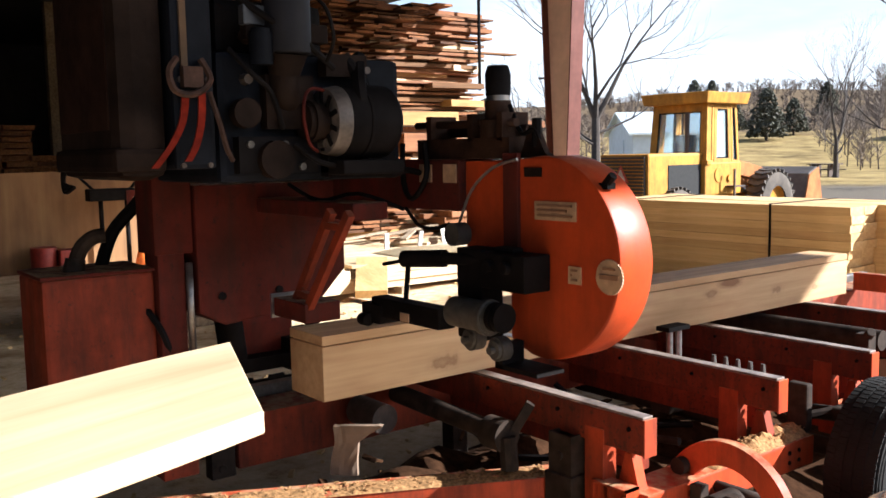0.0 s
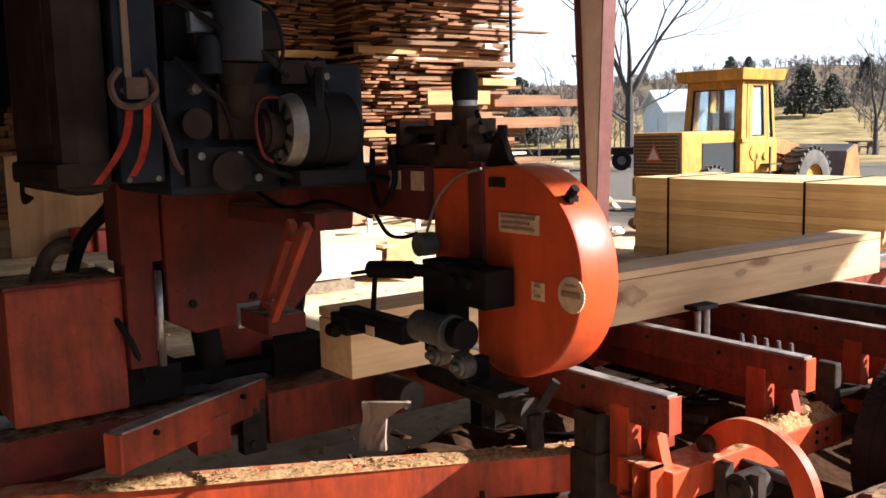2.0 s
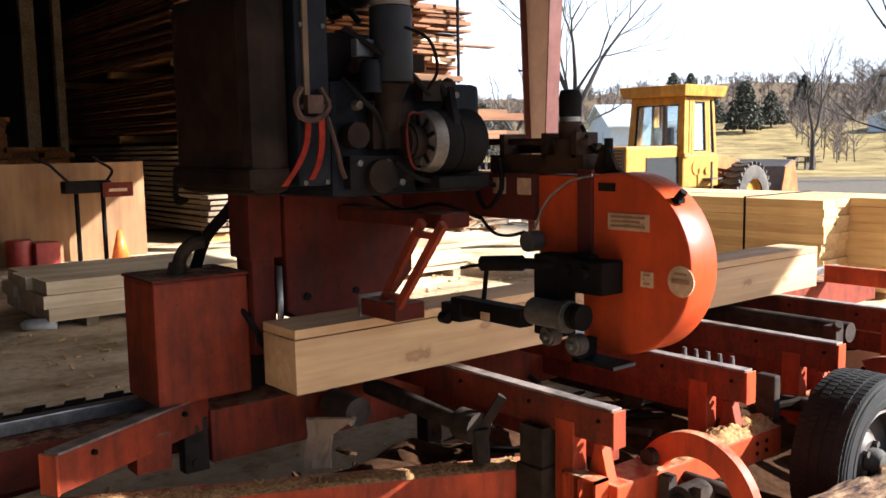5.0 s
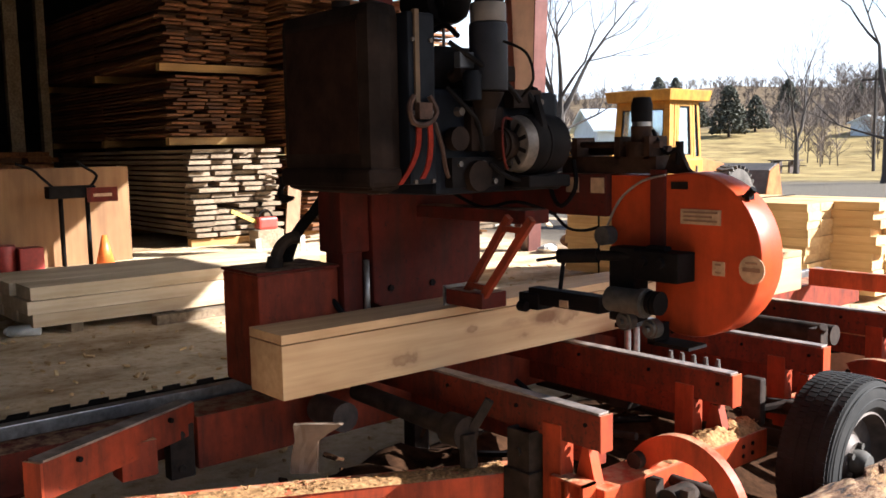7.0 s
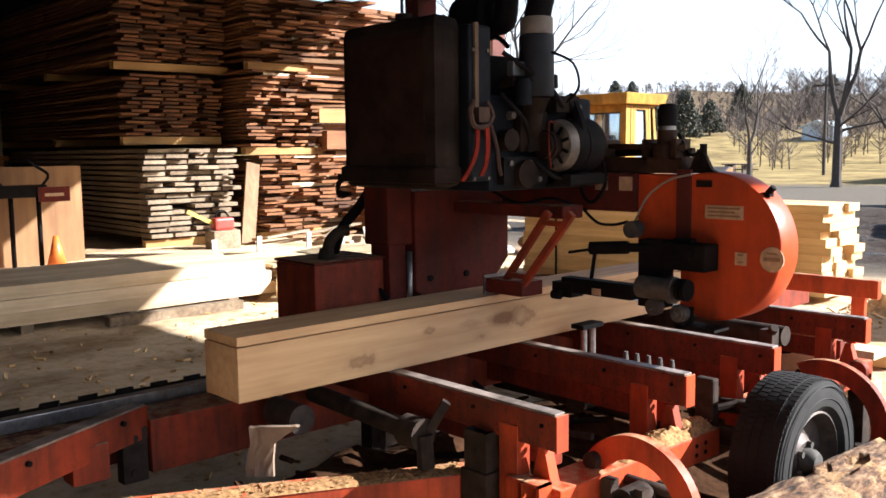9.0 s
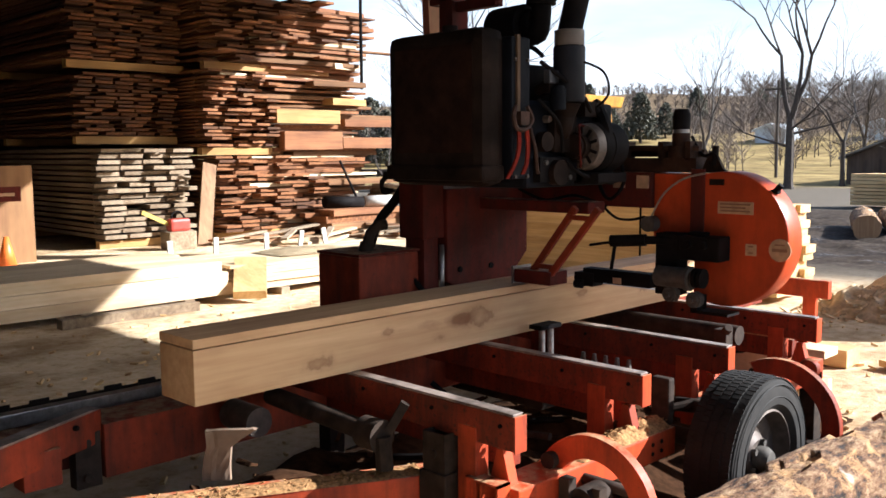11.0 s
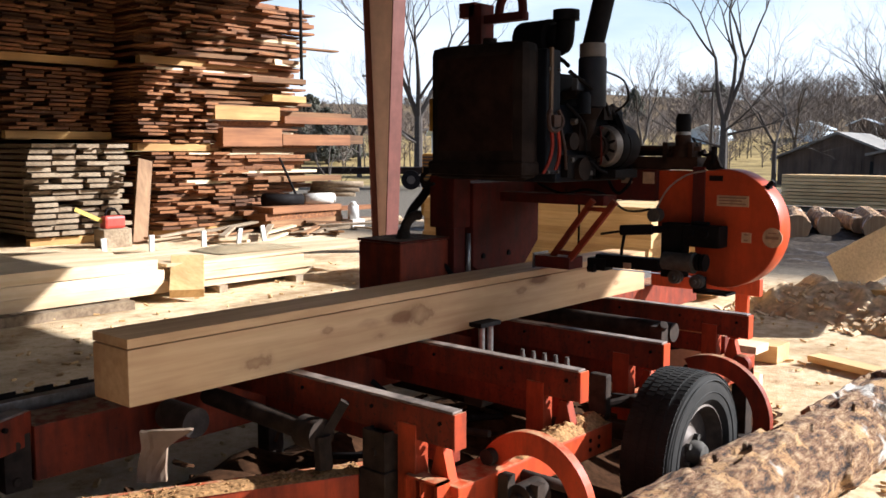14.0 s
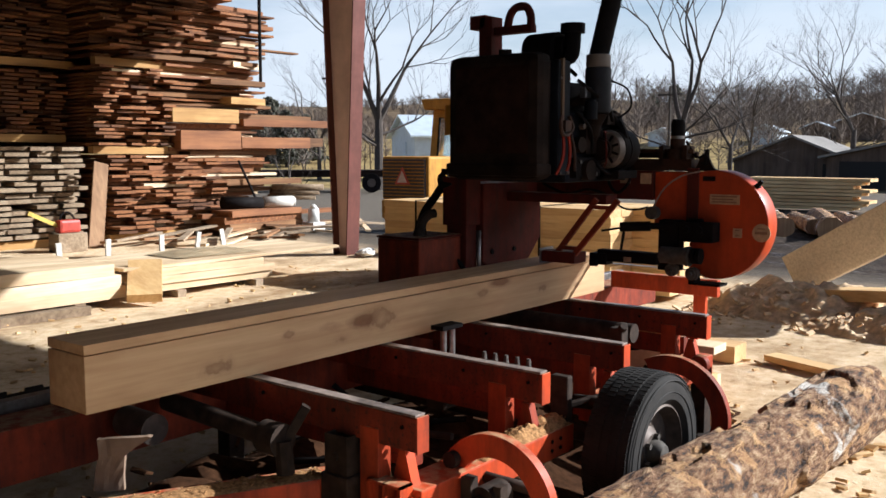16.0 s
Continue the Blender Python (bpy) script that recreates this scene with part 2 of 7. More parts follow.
def solo(name, bm, material, label, category, kind="", bev=0.0, group=""):
    """A thing of one mesh, with its origin at the middle of its base."""
    if bev:
        bevel(bm, bev)
    else:
        bmesh.ops.recalc_face_normals(bm, faces=bm.faces)
    lo = [min(v.co[k] for v in bm.verts) for k in range(3)]
    hi = [max(v.co[k] for v in bm.verts) for k in range(3)]
    at = Vector(((lo[0] + hi[0]) / 2, (lo[1] + hi[1]) / 2, lo[2]))
    bmesh.ops.translate(bm, vec=-at, verts=bm.verts)
    me = bpy.data.meshes.new(name)
    bm.to_mesh(me)
    bm.free()
    for m in material if isinstance(material, (list, tuple)) else [material]:
        me.materials.append(m)
    ob = new(name, me)
    ob.location = at
    return tagged(ob, label, category, group, kind)


def BM():
    return bmesh.new()


# ---- ground, shed and distance ----
def smoothstep(a, b, v):
    s = min(1.0, max(0.0, (v - a) / (b - a)))
    return s * s * (3 - 2 * s)


def ground_height(x, y):
    r = math.hypot(x, y)
    az = math.degrees(math.atan2(-x, max(y, 0.01)))
    h = -0.48 * smoothstep(10.5, 17.0, y)
    h += 4.2 * smoothstep(75, 150, r)
    ridge = 14 + 5.0 * smoothstep(26, 10, az) + 2.5 * math.sin(az * 0.21 + 1.0)
    h += ridge * smoothstep(150, 330, r)
    n = noise.noise(Vector((x * 0.9, y * 0.9, 0))) * 0.6 + noise.noise(Vector((x * 3.1, y * 3.1, 3))) * 0.4
    h += n * 0.022 * smoothstep(60, 8, r) + noise.noise(Vector((x * 0.05, y * 0.05, 7))) * 0.7 * smoothstep(60, 140, r)
    wet = smoothstep(10.5, 6.5, math.hypot(x + 7.0, y - 20.5))
    if wet > 0:
        h += wet * 0.11 * noise.noise(Vector((x * 1.1 + y * 0.5, y * 2.6, 5))) + wet * 0.05 * noise.noise(Vector((x * 4, y * 4, 9)))
    return h


def axis_steps(lo, hi, fine_lo, fine_hi, step):
    out, v, s = [], fine_lo, step
    while v > lo:
        out.append(v)
        s *= 1.22
        v -= s
    out = [lo] + out[::-1]
    v = fine_lo + step
    while v < fine_hi:
        out.append(v)
        v += step
    s = step
    while v < hi:
        out.append(v)
        s *= 1.22
        v += s
    return out + [hi]


def ground_material():
    m, t, b = nodes_of("yard_ground")
    geo = t.nodes.new("ShaderNodeNewGeometry")
    sep = t.nodes.new("ShaderNodeSeparateXYZ")
    t.links.new(geo.outputs["Position"], sep.inputs[0])
    big = noise_node(t, 0.55, 5, 0.6)
    fine = noise_node(t, 26, 8, 0.7)
    chips = noise_node(t, 9, 8, 0.75)
    dust = ramp(t, chips, [(0.28, (0.30, 0.18, 0.085)), (0.45, (0.64, 0.47, 0.285)), (0.7, (0.78, 0.63, 0.44))])
    trod = ramp(t, noise_node(t, 1.3, 6, 0.62, (1, 0.5, 1)), [(0.36, (0.52, 0.45, 0.38)), (0.54, (1, 1, 1))])
    dust = mix(t, 1.0, dust, trod, "MULTIPLY")
    gravel = ramp(t, fine, [(0.3, (0.075, 0.062, 0.048)), (0.7, (0.19, 0.16, 0.125))])
    mud = ramp(t, chips, [(0.3, (0.018, 0.014, 0.012)), (0.55, (0.06, 0.046, 0.036)), (0.75, (0.15, 0.12, 0.09))])
    straw = ramp(t, noise_node(t, 0.35, 8, 0.7), [(0.32, (0.12, 0.082, 0.04)), (0.5, (0.27, 0.195, 0.085)), (0.7, (0.40, 0.30, 0.13))])
    wood = ramp(t, noise_node(t, 0.2, 8, 0.75), [(0.35, (0.08, 0.054, 0.036)), (0.65, (0.20, 0.145, 0.085))])

    def wobble(src, amount):
        a = t.nodes.new("ShaderNodeMath")
        a.operation = "MULTIPLY_ADD"
        t.links.new(big, a.inputs[0])
        a.inputs[1].default_value = amount
        t.links.new(src, a.inputs[2])
        return a.outputs[0]

    def band(src, lo, hi):
        r = t.nodes.new("ShaderNodeMapRange")
        r.inputs["From Min"].default_value, r.inputs["From Max"].default_value = lo, hi
        t.links.new(src, r.inputs["Value"])
        return r.outputs["Result"]

    far = t.nodes.new("ShaderNodeVectorMath")
    far.operation = "LENGTH"
    t.links.new(geo.outputs["Position"], far.inputs[0])
    mid = t.nodes.new("ShaderNodeVectorMath")
    mid.operation = "DISTANCE"
    t.links.new(geo.outputs["Position"], mid.inputs[0])
    mid.inputs[1].default_value = (-7.0, 20.5, -0.4)
    col = mix(t, band(wobble(sep.outputs["Y"], 4.0), 11.0, 13.0), dust, gravel)
    muddy = band(wobble(mid.outputs["Value"], 4.0), 13.0, 11.0)
    col = mix(t, muddy, col, mud)
    # ground out of view made dark gravel to cut the light it bounces
    away = t.nodes.new("ShaderNodeMath")
    away.operation = "MULTIPLY_ADD"
    t.links.new(sep.outputs["Y"], away.inputs[0])
    away.inputs[1].default_value = 0.25
    t.links.new(sep.outputs["X"], away.inputs[2])
    col = mix(t, band(wobble(away.outputs[0], 0.6), 0.75, 1.3), col, gravel)
    col = mix(t, band(wobble(sep.outputs["Y"], 0.6), -0.1, -0.7), col, gravel)
    col = mix(t, band(wobble(far.outputs["Value"], 8.0), 50.0, 55.0), col, straw)
    col = mix(t, band(wobble(far.outputs["Value"], 60.0), 150.0, 175.0), col, wood)
    t.links.new(col, b.inputs["Base Color"])
    rough = mix(t, muddy, (0.92, 0.92, 0.92), ramp(t, big, [(0.36, (0.25, 0.25, 0.25)), (0.5, (0.8, 0.8, 0.8))]))
    t.links.new(rough, b.inputs["Roughness"])
    b.inputs["Specular IOR Level"].default_value = 0.03
    bump(t, b, chips, 0.7, 0.04)
    return m


def build_ground():
    xs = axis_steps(-700, 500, -11, 2, 0.16)
    ys = axis_steps(-150, 900, -1, 26, 0.16)
    bm = BM()
    grid = [[bm.verts.new((x, y, ground_height(x, y))) for x in xs] for y in ys]
    for a, c in zip(grid, grid[1:]):
        for k in range(len(xs) - 1):
            bm.faces.new((a[k], a[k + 1], c[k + 1], c[k])).smooth = True
    me = bpy.data.meshes.new("ground")
    bm.to_mesh(me)
    bm.free()
    me.materials.append(ground_material())
    tagged(new("ground", me), "packed yard ground strewn with pale sawdust and wood chips", "ground", kind="structure")


M_SHEET = plain("dark_sheet_metal", (0.05, 0.045, 0.042), 0.7, 0.1, 0.3, 4)
# Column web colour lightened to stand in for light bounced off the ground.
M_WEB_LIT = plain("bounce_lit_paint", (0.66, 0.46, 0.40), 0.6, 0, 0.2, 3)
# Red oxide, darkened so the flanges look shaded.
M_POST = painted("red_oxide_paint", (0.14, 0.042, 0.03), (0.09, 0.04, 0.03), 0.55, 0.72, 4.0, grime=0.3, dusty=0.0)


def build_shed():
    bm = BM()
    # roof edges fitted so its shadow meets the shadow lines on the ground
    box(bm, (-26, -4.2, 4.5), (2.27, 9.26, 4.6))
    # strip out of view, added past the eave to shade the lumber stacks
    box(bm, (-26, 9.26, 4.5), (-9.6, 10.7, 4.6))
    for k in range(94):
        x = -26 + k * 0.3
        box(bm, (x, -4.2, 4.6), (x + 0.05, 9.26, 4.63))
    solo("roof", bm, M_SHEET, "low shed roof of dark ribbed sheet metal with added shading strip", "roof", "structure")
    # walls added to keep light out of the shed; the south one is unseen
    for name, a, c in (("wall_west", (-26.2, -4.0, -0.3), (-26, 9.45, 4.5)), ("wall_north", (-26, 9.25, -0.3), (-16.8, 9.45, 4.5)), ("wall_south", (-26, -4.2, -0.3), (7, -4.0, 4.5))):
        bm = BM()
        box(bm, a, c)
        solo(name, bm, M_SHEET, "dark sheet metal wall added to close the shed from light", "wall", "structure")
    # tapered steel column: two flanges and a web
    post = thing("steel_column", (-9.2, 9.2, -0.05), "tapered red-brown steel column holding up the shed roof", "column", kind="structure")
    for name, b0, b1, t0, t1 in (("flange", -9.30, -9.28, -9.51, -9.49), ("flange", -9.06, -9.04, -8.83, -8.81)):
        bm = BM()
        v = box(bm, (b0, 9.08, -0.05), (b1, 9.32, 4.5))
        for p in v[4:]:
            p.co.x += t0 - b0
        part(name, bm, M_POST, post)
    # web in the lightened paint, bounced light put into its colour
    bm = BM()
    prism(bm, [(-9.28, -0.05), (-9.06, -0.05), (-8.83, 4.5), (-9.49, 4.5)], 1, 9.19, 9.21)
    part("web", bm, M_WEB_LIT, post, "web coloured pale pink to stand in for bounced light")
    bm = BM()
    box(bm, (-9.42, 8.98, -0.06), (-8.92, 9.42, -0.02))
    part("base_plate", bm, M_POST, post)


def branch(bm, p, d, length, r, depth, rnd, spread):
    """A limb that bends, tapers and forks."""
    n = 3 if depth > 1 else 2
    sides = 6 if r > 0.06 else (4 if r > 0.02 else 3)
    pts, q, dd = [p], p.copy(), d.copy()
    for k in range(n):
        dd = (dd + Vector((rnd.uniform(-1, 1), rnd.uniform(-1, 1), rnd.uniform(-0.4, 0.9))) * 0.16).normalized()
        q = q + dd * (length / n)
        pts.append(q.copy())
    for k in range(n):
        tube(bm, pts[k], pts[k + 1], r * (1 - 0.45 * k / n), r * (1 - 0.45 * (k + 1) / n), sides, cap=False)
    if depth == 0:
        return
    kids = rnd.randint(2, 3) if depth > 1 else rnd.randint(2, 4)
    for j in range(kids):
        side = Vector((rnd.uniform(-1, 1), rnd.uniform(-1, 1), rnd.uniform(-0.25, 0.6))).normalized()
        nd = (dd + side * spread).normalized()
        start = pts[-1] if j < 2 else pts[rnd.randint(1, n - 1) if n > 1 else 1]
        branch(bm, start, nd, length * rnd.uniform(0.62, 0.82), r * rnd.uniform(0.45, 0.58), depth - 1, rnd, spread)


M_BARK = plain("grey_bark", (0.06, 0.046, 0.037), 0.9, 0, 0.4, 9)
M_TWIG = plain("twig_bark", (0.062, 0.048, 0.039), 0.9, 0, 0.3, 9)
M_FIR = plain("cedar_leaf", (0.072, 0.070, 0.046), 0.9, 0, 0.5, 3)


def at_bearing(az, dist, lift=0.0):
    x, y = -math.sin(radians(az)) * dist, math.cos(radians(az)) * dist
    return Vector((x, y, ground_height(x, y) + lift))


def bare_tree(az, dist, height, seed, depth=6, spread=0.62, fork=0.32, lean=0.0, r=0.0155):
    rnd = random.Random(seed)
    base = at_bearing(az, dist, -0.1)
    tree = thing("bare_tree", base, "tall leafless deciduous tree with forked grey limbs", "tree", "bare trees beyond the yard")
    bm = BM()
    top = base + Vector((lean * height, 0, height * fork))
    tube(bm, base, base + (top - base) * 0.12, height * r * 1.5, height * r * 1.05, 9, cap=False)
    tube(bm, base + (top - base) * 0.12, top, height * r * 1.05, height * r * 0.8, 9, cap=False)
    part("trunk", bm, M_BARK, tree)
    bm = BM()
    kids = 3
    for k in range(kids):
        a = rnd.uniform(0, 6.28) + k * 6.28 / kids
        d = Vector((math.cos(a) * spread * 0.8, math.sin(a) * spread * 0.8, 1)).normalized()
        branch(bm, top - Vector((0, 0, height * 0.02)), d, height * 0.235, height * r * 0.62, depth - 1, rnd, spread)
    for k in range(3):
        a = rnd.uniform(0, 6.28)
        d = Vector((math.cos(a), math.sin(a), 0.35)).normalized()
        branch(bm, base + (top - base) * rnd.uniform(0.55, 0.9), d, height * 0.17, height * r * 0.3, depth - 2, rnd, spread)
    part("crown", bm, M_TWIG, tree)
    return tree


def cedar(az, dist, height, seed):
    rnd = random.Random(seed)
    base = at_bearing(az, dist, -0.1)
    tree = thing("cedar", base, "dark green cedar with a ragged outline", "tree", "cedars on the far slope")
    bm = BM()
    tube(bm, base, base + Vector((0, 0, height * 0.9)), height * 0.03, height * 0.008, 6)
    part("trunk", bm, M_BARK, tree)
    bm = BM()
    for k in range(900):
        f = rnd.random() ** 1.35
        z = height * (0.1 + 0.9 * f)
        a = rnd.uniform(0, 6.28)
        lobe = 1 + 0.35 * noise.noise(Vector((math.cos(a) * 1.6, math.sin(a) * 1.6, f * 5 + seed)))
        rad = height * 0.37 * (1 - f) ** 0.6 * rnd.uniform(0.35, 1.1) * lobe + 0.08
        c = base + Vector((math.cos(a) * rad, math.sin(a) * rad, z))
        s = height * rnd.uniform(0.022, 0.055)
        m = Matrix.Translation(c) @ Euler((rnd.uniform(-1, 1), rnd.uniform(-1, 1), a)).to_matrix().to_4x4()
        vs = [bm.verts.new(m @ Vector(p)) for p in ((-s, -s * 0.3, 0), (s, -s * 0.5, -s * 0.2), (s * 0.9, s * 0.6, 0.1 * s), (-s * 0.7, s * 0.5, -s * 0.3), (0, 0, s * 0.9))]
        for f3 in ((0, 1, 4), (1, 2, 4), (2, 3, 4), (3, 0, 4)):
            bm.faces.new([vs[j] for j in f3])
    part("crown", bm, M_FIR, tree)


def far_woods():
    """Leafless woods and brush over the far slope, too many to count."""
    rnd = random.Random(11)
    verts, faces, mats = [], [], []

    def spike(p, q, w):
        d = (q - p).normalized()
        u = d.cross(Vector((0.3, 0.2, 1))).normalized() * w
        v = d.cross(u).normalized() * w
        n = len(verts)
        verts.extend([p + u, p - u * 0.5 + v * 0.87, p - u * 0.5 - v * 0.87, q])
        faces.extend([(n, n + 1, n + 3), (n + 1, n + 2, n + 3), (n + 2, n, n + 3)])

    def bush(base, h, w, twigs):
        top = base + Vector((0, 0, h * 0.45))
        spike(base, base + Vector((rnd.uniform(-.1, .1) * h, 0, h)), w)
        for _ in range(twigs):
            f = rnd.uniform(0.12, 0.75)
            s = base + Vector((0, 0, h * f))
            a = rnd.uniform(0, 6.28)
            ln = h * rnd.uniform(0.25, 0.5)
            e = s + Vector((math.cos(a) * ln * 0.8, math.sin(a) * ln * 0.8, ln * rnd.uniform(0.35, 1.0)))
            spike(s, e, w * 0.45)
            for _k in range(2):
                g = s + (e - s) * rnd.uniform(0.3, 0.8)
                b2 = a + rnd.uniform(-1.2, 1.2)
                l2 = ln * rnd.uniform(0.35, 0.6)
                spike(g, g + Vector((math.cos(b2) * l2 * 0.7, math.sin(b2) * l2 * 0.7, l2 * 0.8)), w * 0.35)
    for _ in range(1900):
        az, d = rnd.uniform(-8, 66), rnd.uniform(150, 330)
        bush(at_bearing(az, d), rnd.uniform(3, 8) * (1.2 if az < 27 else 0.5), 0.12, 20)
    for _ in range(170):
        az, d = rnd.uniform(-6, 30), rnd.uniform(75, 140)
        bush(at_bearing(az, d), rnd.uniform(1.5, 6.0), 0.06, 26)
    for _ in range(90):
        az, d = rnd.uniform(38, 66), rnd.uniform(75, 130)
        bush(at_bearing(az, d), rnd.uniform(2, 6.0), 0.075, 18)
    me = bpy.data.meshes.new("far_woods")
    me.from_pydata([tuple(v) for v in verts], [], faces)
    me.materials.append(plain("winter_brush", (0.155, 0.118, 0.093), 0.95, 0, 0.5, 0.12))
    tagged(new("far_woods", me), "leafless brown winter woods on the far slope", "woods", kind="stuff")


M_TIN = plain("pale_sheet_metal", (0.62, 0.68, 0.72), 0.45, 0.3, 0.15, 1.5)
M_TINWALL = plain("pale_metal_wall", (0.55, 0.62, 0.68), 0.55, 0.1, 0.15, 1.5)
M_SHEDWOOD = timber("old_shed_wood", (0.12, 0.085, 0.065), (0.06, 0.042, 0.033), 2, 6, 0.9, 0.2)
M_SHINGLE = plain("old_shingle", (0.21, 0.19, 0.165), 0.9, 0, 0.3, 3)
# Near-black that stands in for the shade inside openings.
M_DARK = plain("opening_shade", (0.015, 0.014, 0.013), 0.9)
M_GLASS, _t, _b = nodes_of("window_glass")
_b.inputs["Base Color"].default_value = (0.75, 0.85, 0.88, 1)
_b.inputs["Transmission Weight"].default_value = 0.85
_b.inputs["Roughness"].default_value = 0.04


def gable_house(name, az, dist, w, d, eave, peak, turn, wall_m, roof_m, label, category, openings=()):
    """A house with its ridge along local y; the gable faces local -y."""
    h = thing(name, (0, 0, 0), label, category)
    bm = BM()
    prism(bm, [(-w / 2, 0), (w / 2, 0), (w / 2, eave), (0, peak), (-w / 2, eave)], 1, 0, d)
    part("wall", bm, wall_m, h)
    for s in (-1, 1):
        bm = BM()
        o = 0.35
        k = (peak - eave) / (w / 2)
        prism(bm, [(0, peak + 0.02), (s * (w / 2 + o), eave - k * o + 0.02), (s * (w / 2 + o), eave - k * o + 0.14), (0, peak + 0.14)], 1, -o, d + o)
        part("roof_slope", bm, roof_m, h)
    # openings other than doors are dark panels, shade put into the colour
    for kind, x0, x1, z0, z1 in openings:
        bm = BM()
        box(bm, (x0, -0.06, z0), (x1, 0.02, z1))
        part(kind, bm, M_DARK if kind != "door" else wall_m, h)
    p = at_bearing(az, dist, -0.05)
    h.location = p
    h.rotation_euler = (0, 0, radians(turn))
    return h


def build_distance():
    gable_house("storage_shed", 17.9, 52, 6.0, 8.0, 1.5, 2.75, 6, M_SHEDWOOD, M_SHINGLE, "dark weathered wooden shed with a low shingle gable roof", "shed",
                (("door", -1.6, 1.2, 0.1, 1.4), ("opening", 1.6, 2.6, 0.1, 1.35)))
    gable_house("open_barn", 12.4, 50, 6.5, 8.0, 1.7, 2.4, 0, M_SHEDWOOD, M_SHINGLE, "low dark wooden barn behind the lumber piles", "barn",
                (("opening", -2.6, -0.4, 0.1, 1.5), ("opening", 0.4, 2.6, 0.1, 1.5)))
    gable_house("metal_building", 41.3, 62, 6.5, 5.5, 3.0, 4.3, -35, M_TINWALL, M_TIN, "pale blue-grey sheet metal farm building", "building",
                (("door", -2.0, 1.0, 0.0, 2.6),))
    for az, d, w, p in ((25.3, 118, 3.6, 2.4), (14.2, 128, 6, 3.4), (19.5, 122, 3.5, 2.5), (16.6, 128, 3.5, 2.4)):
        gable_house("farmhouse", az, d, w, 8, p * 0.7, p, 10, M_TINWALL if az > 19 else M_SHEDWOOD, M_TIN, "small far farmhouse with a metal roof on the slope", "house")
    for az, dist, h, seed, kw in ((24.2, 46, 13.5, 5, dict(spread=0.55, fork=0.26)), (29.0, 60, 9.8, 8, dict(spread=0.6, fork=0.24)), (42.8, 46, 12.5, 21, dict(spread=0.62, fork=0.3, r=0.019)),
                                  (14.6, 58, 11.0, 33, dict(spread=0.75, fork=0.3)), (20.2, 75, 11.0, 44, dict(spread=0.6, fork=0.25)), (46.5, 62, 9.5, 57, dict(spread=0.7, fork=0.28)), (10.5, 66, 12, 71, dict(spread=0.65, fork=0.25)),
                                  (21.3, 50, 8.0, 90, dict(spread=0.8, fork=0.3)), (48.3, 30, 3.2, 92, dict(spread=0.7, fork=0.3))):
        bare_tree(az, dist, h, seed, depth=7 if dist < 62 and h > 9 else 6, **kw)
    for az, d, h, s in ((32.8, 118, 6.3, 1), (31.3, 125, 4.6, 2), (34.6, 130, 4.2, 3), (48.5, 90, 5.5, 4), (50.3, 92, 5.0, 5), (49.5, 110, 6.5, 6), (24.6, 210, 9, 7), (25.9, 215, 7, 8), (36.9, 240, 7, 9), (35.9, 250, 6, 10), (29.5, 200, 7, 12), (47.3, 95, 5, 13)):
        cedar(az, d, h, s)
    far_woods()
    # flat trailer parked before the metal building
    p = at_bearing(43.6, 44, 0.0)
    tr = thing("flatbed_trailer", p, "dark flatbed trailer parked before the metal building", "trailer")
    ax = Vector((-math.cos(radians(43.6)), -math.sin(radians(43.6)), 0))
    bm = BM()
    beam(bm, p + ax * -0.9 + Vector((0, 0, 1.05)), p + ax * 5.0 + Vector((0, 0, 1.05)), 1.9, 0.32)
    part("deck", bm, M_GREASE, tr, bev=0.02)
    for k in (-0.25, 0.75):
        bm = BM()
        c = p + ax * k + Vector((0, 0, 0.46))
        n2 = Vector((-ax.y, ax.x, 0))
        if n2.dot(p) > 0:
            n2 = -n2
        tube(bm, c + n2 * 0.7, c + n2 * 0.98, 0.46, n=24)
        wheel = part("wheel", bm, M_BLACK, tr, bev=0.03)
        bm = BM()
        tube(bm, c + n2 * 0.97, c + n2 * 1.0, 0.2, n=18)
        part("hub", bm, M_RIM, wheel)
    bm = BM()
    beam(bm, p + ax * 4.9 + Vector((0, 0, 0.8)), p + ax * 6.2 + Vector((0, 0, 0.6)), 0.12, 0.12)
    part("drawbar", bm, M_GREASE, tr)
    # utility poles and a fence line in the field
    for az, d, h in ((24.9, 64, 6.5), (45.6, 55, 7.0)):
        bm = BM()
        p = at_bearing(az, d, -0.2)
        tube(bm, p, p + Vector((0, 0, h)), 0.11, 0.08, 8)
        box(bm, (p.x - 0.9, p.y - 0.05, p.z + h - 0.6), (p.x + 0.9, p.y + 0.05, p.z + h - 0.48))
        solo("utility_pole", bm, M_BARK, "weathered wooden utility pole with a crossarm", "pole")
    bm = BM()
    p = at_bearing(29.6, 62, 0)
    for k in (-0.6, 0.6):
        box(bm, (p.x + k - 0.06, p.y - 0.6, p.z), (p.x + k + 0.06, p.y + 0.6, p.z + 0.75))
    box(bm, (p.x - 1, p.y - 0.4, p.z + 0.75), (p.x + 1, p.y + 0.4, p.z + 0.82))
    for k in (-0.75, 0.6):
        box(bm, (p.x - 1, p.y + k, p.z + 0.42), (p.x + 1, p.y + k + 0.2, p.z + 0.47))
    solo("picnic_table", bm, M_SHEDWOOD, "dark wooden picnic table on the far grass", "table")


# ---- the sawmill bed ----
M_DUST = plain("sawdust", (0.40, 0.215, 0.09), 0.95, 0, 0.75, 70, 0.9, 0.1)
M_BELT = plain("weathered_slab", (0.22, 0.145, 0.095), 0.9, 0, 0.35, 8)
M_RIM = plain("rusty_rim", (0.10, 0.075, 0.06), 0.6, 0.4, 0.5, 20)
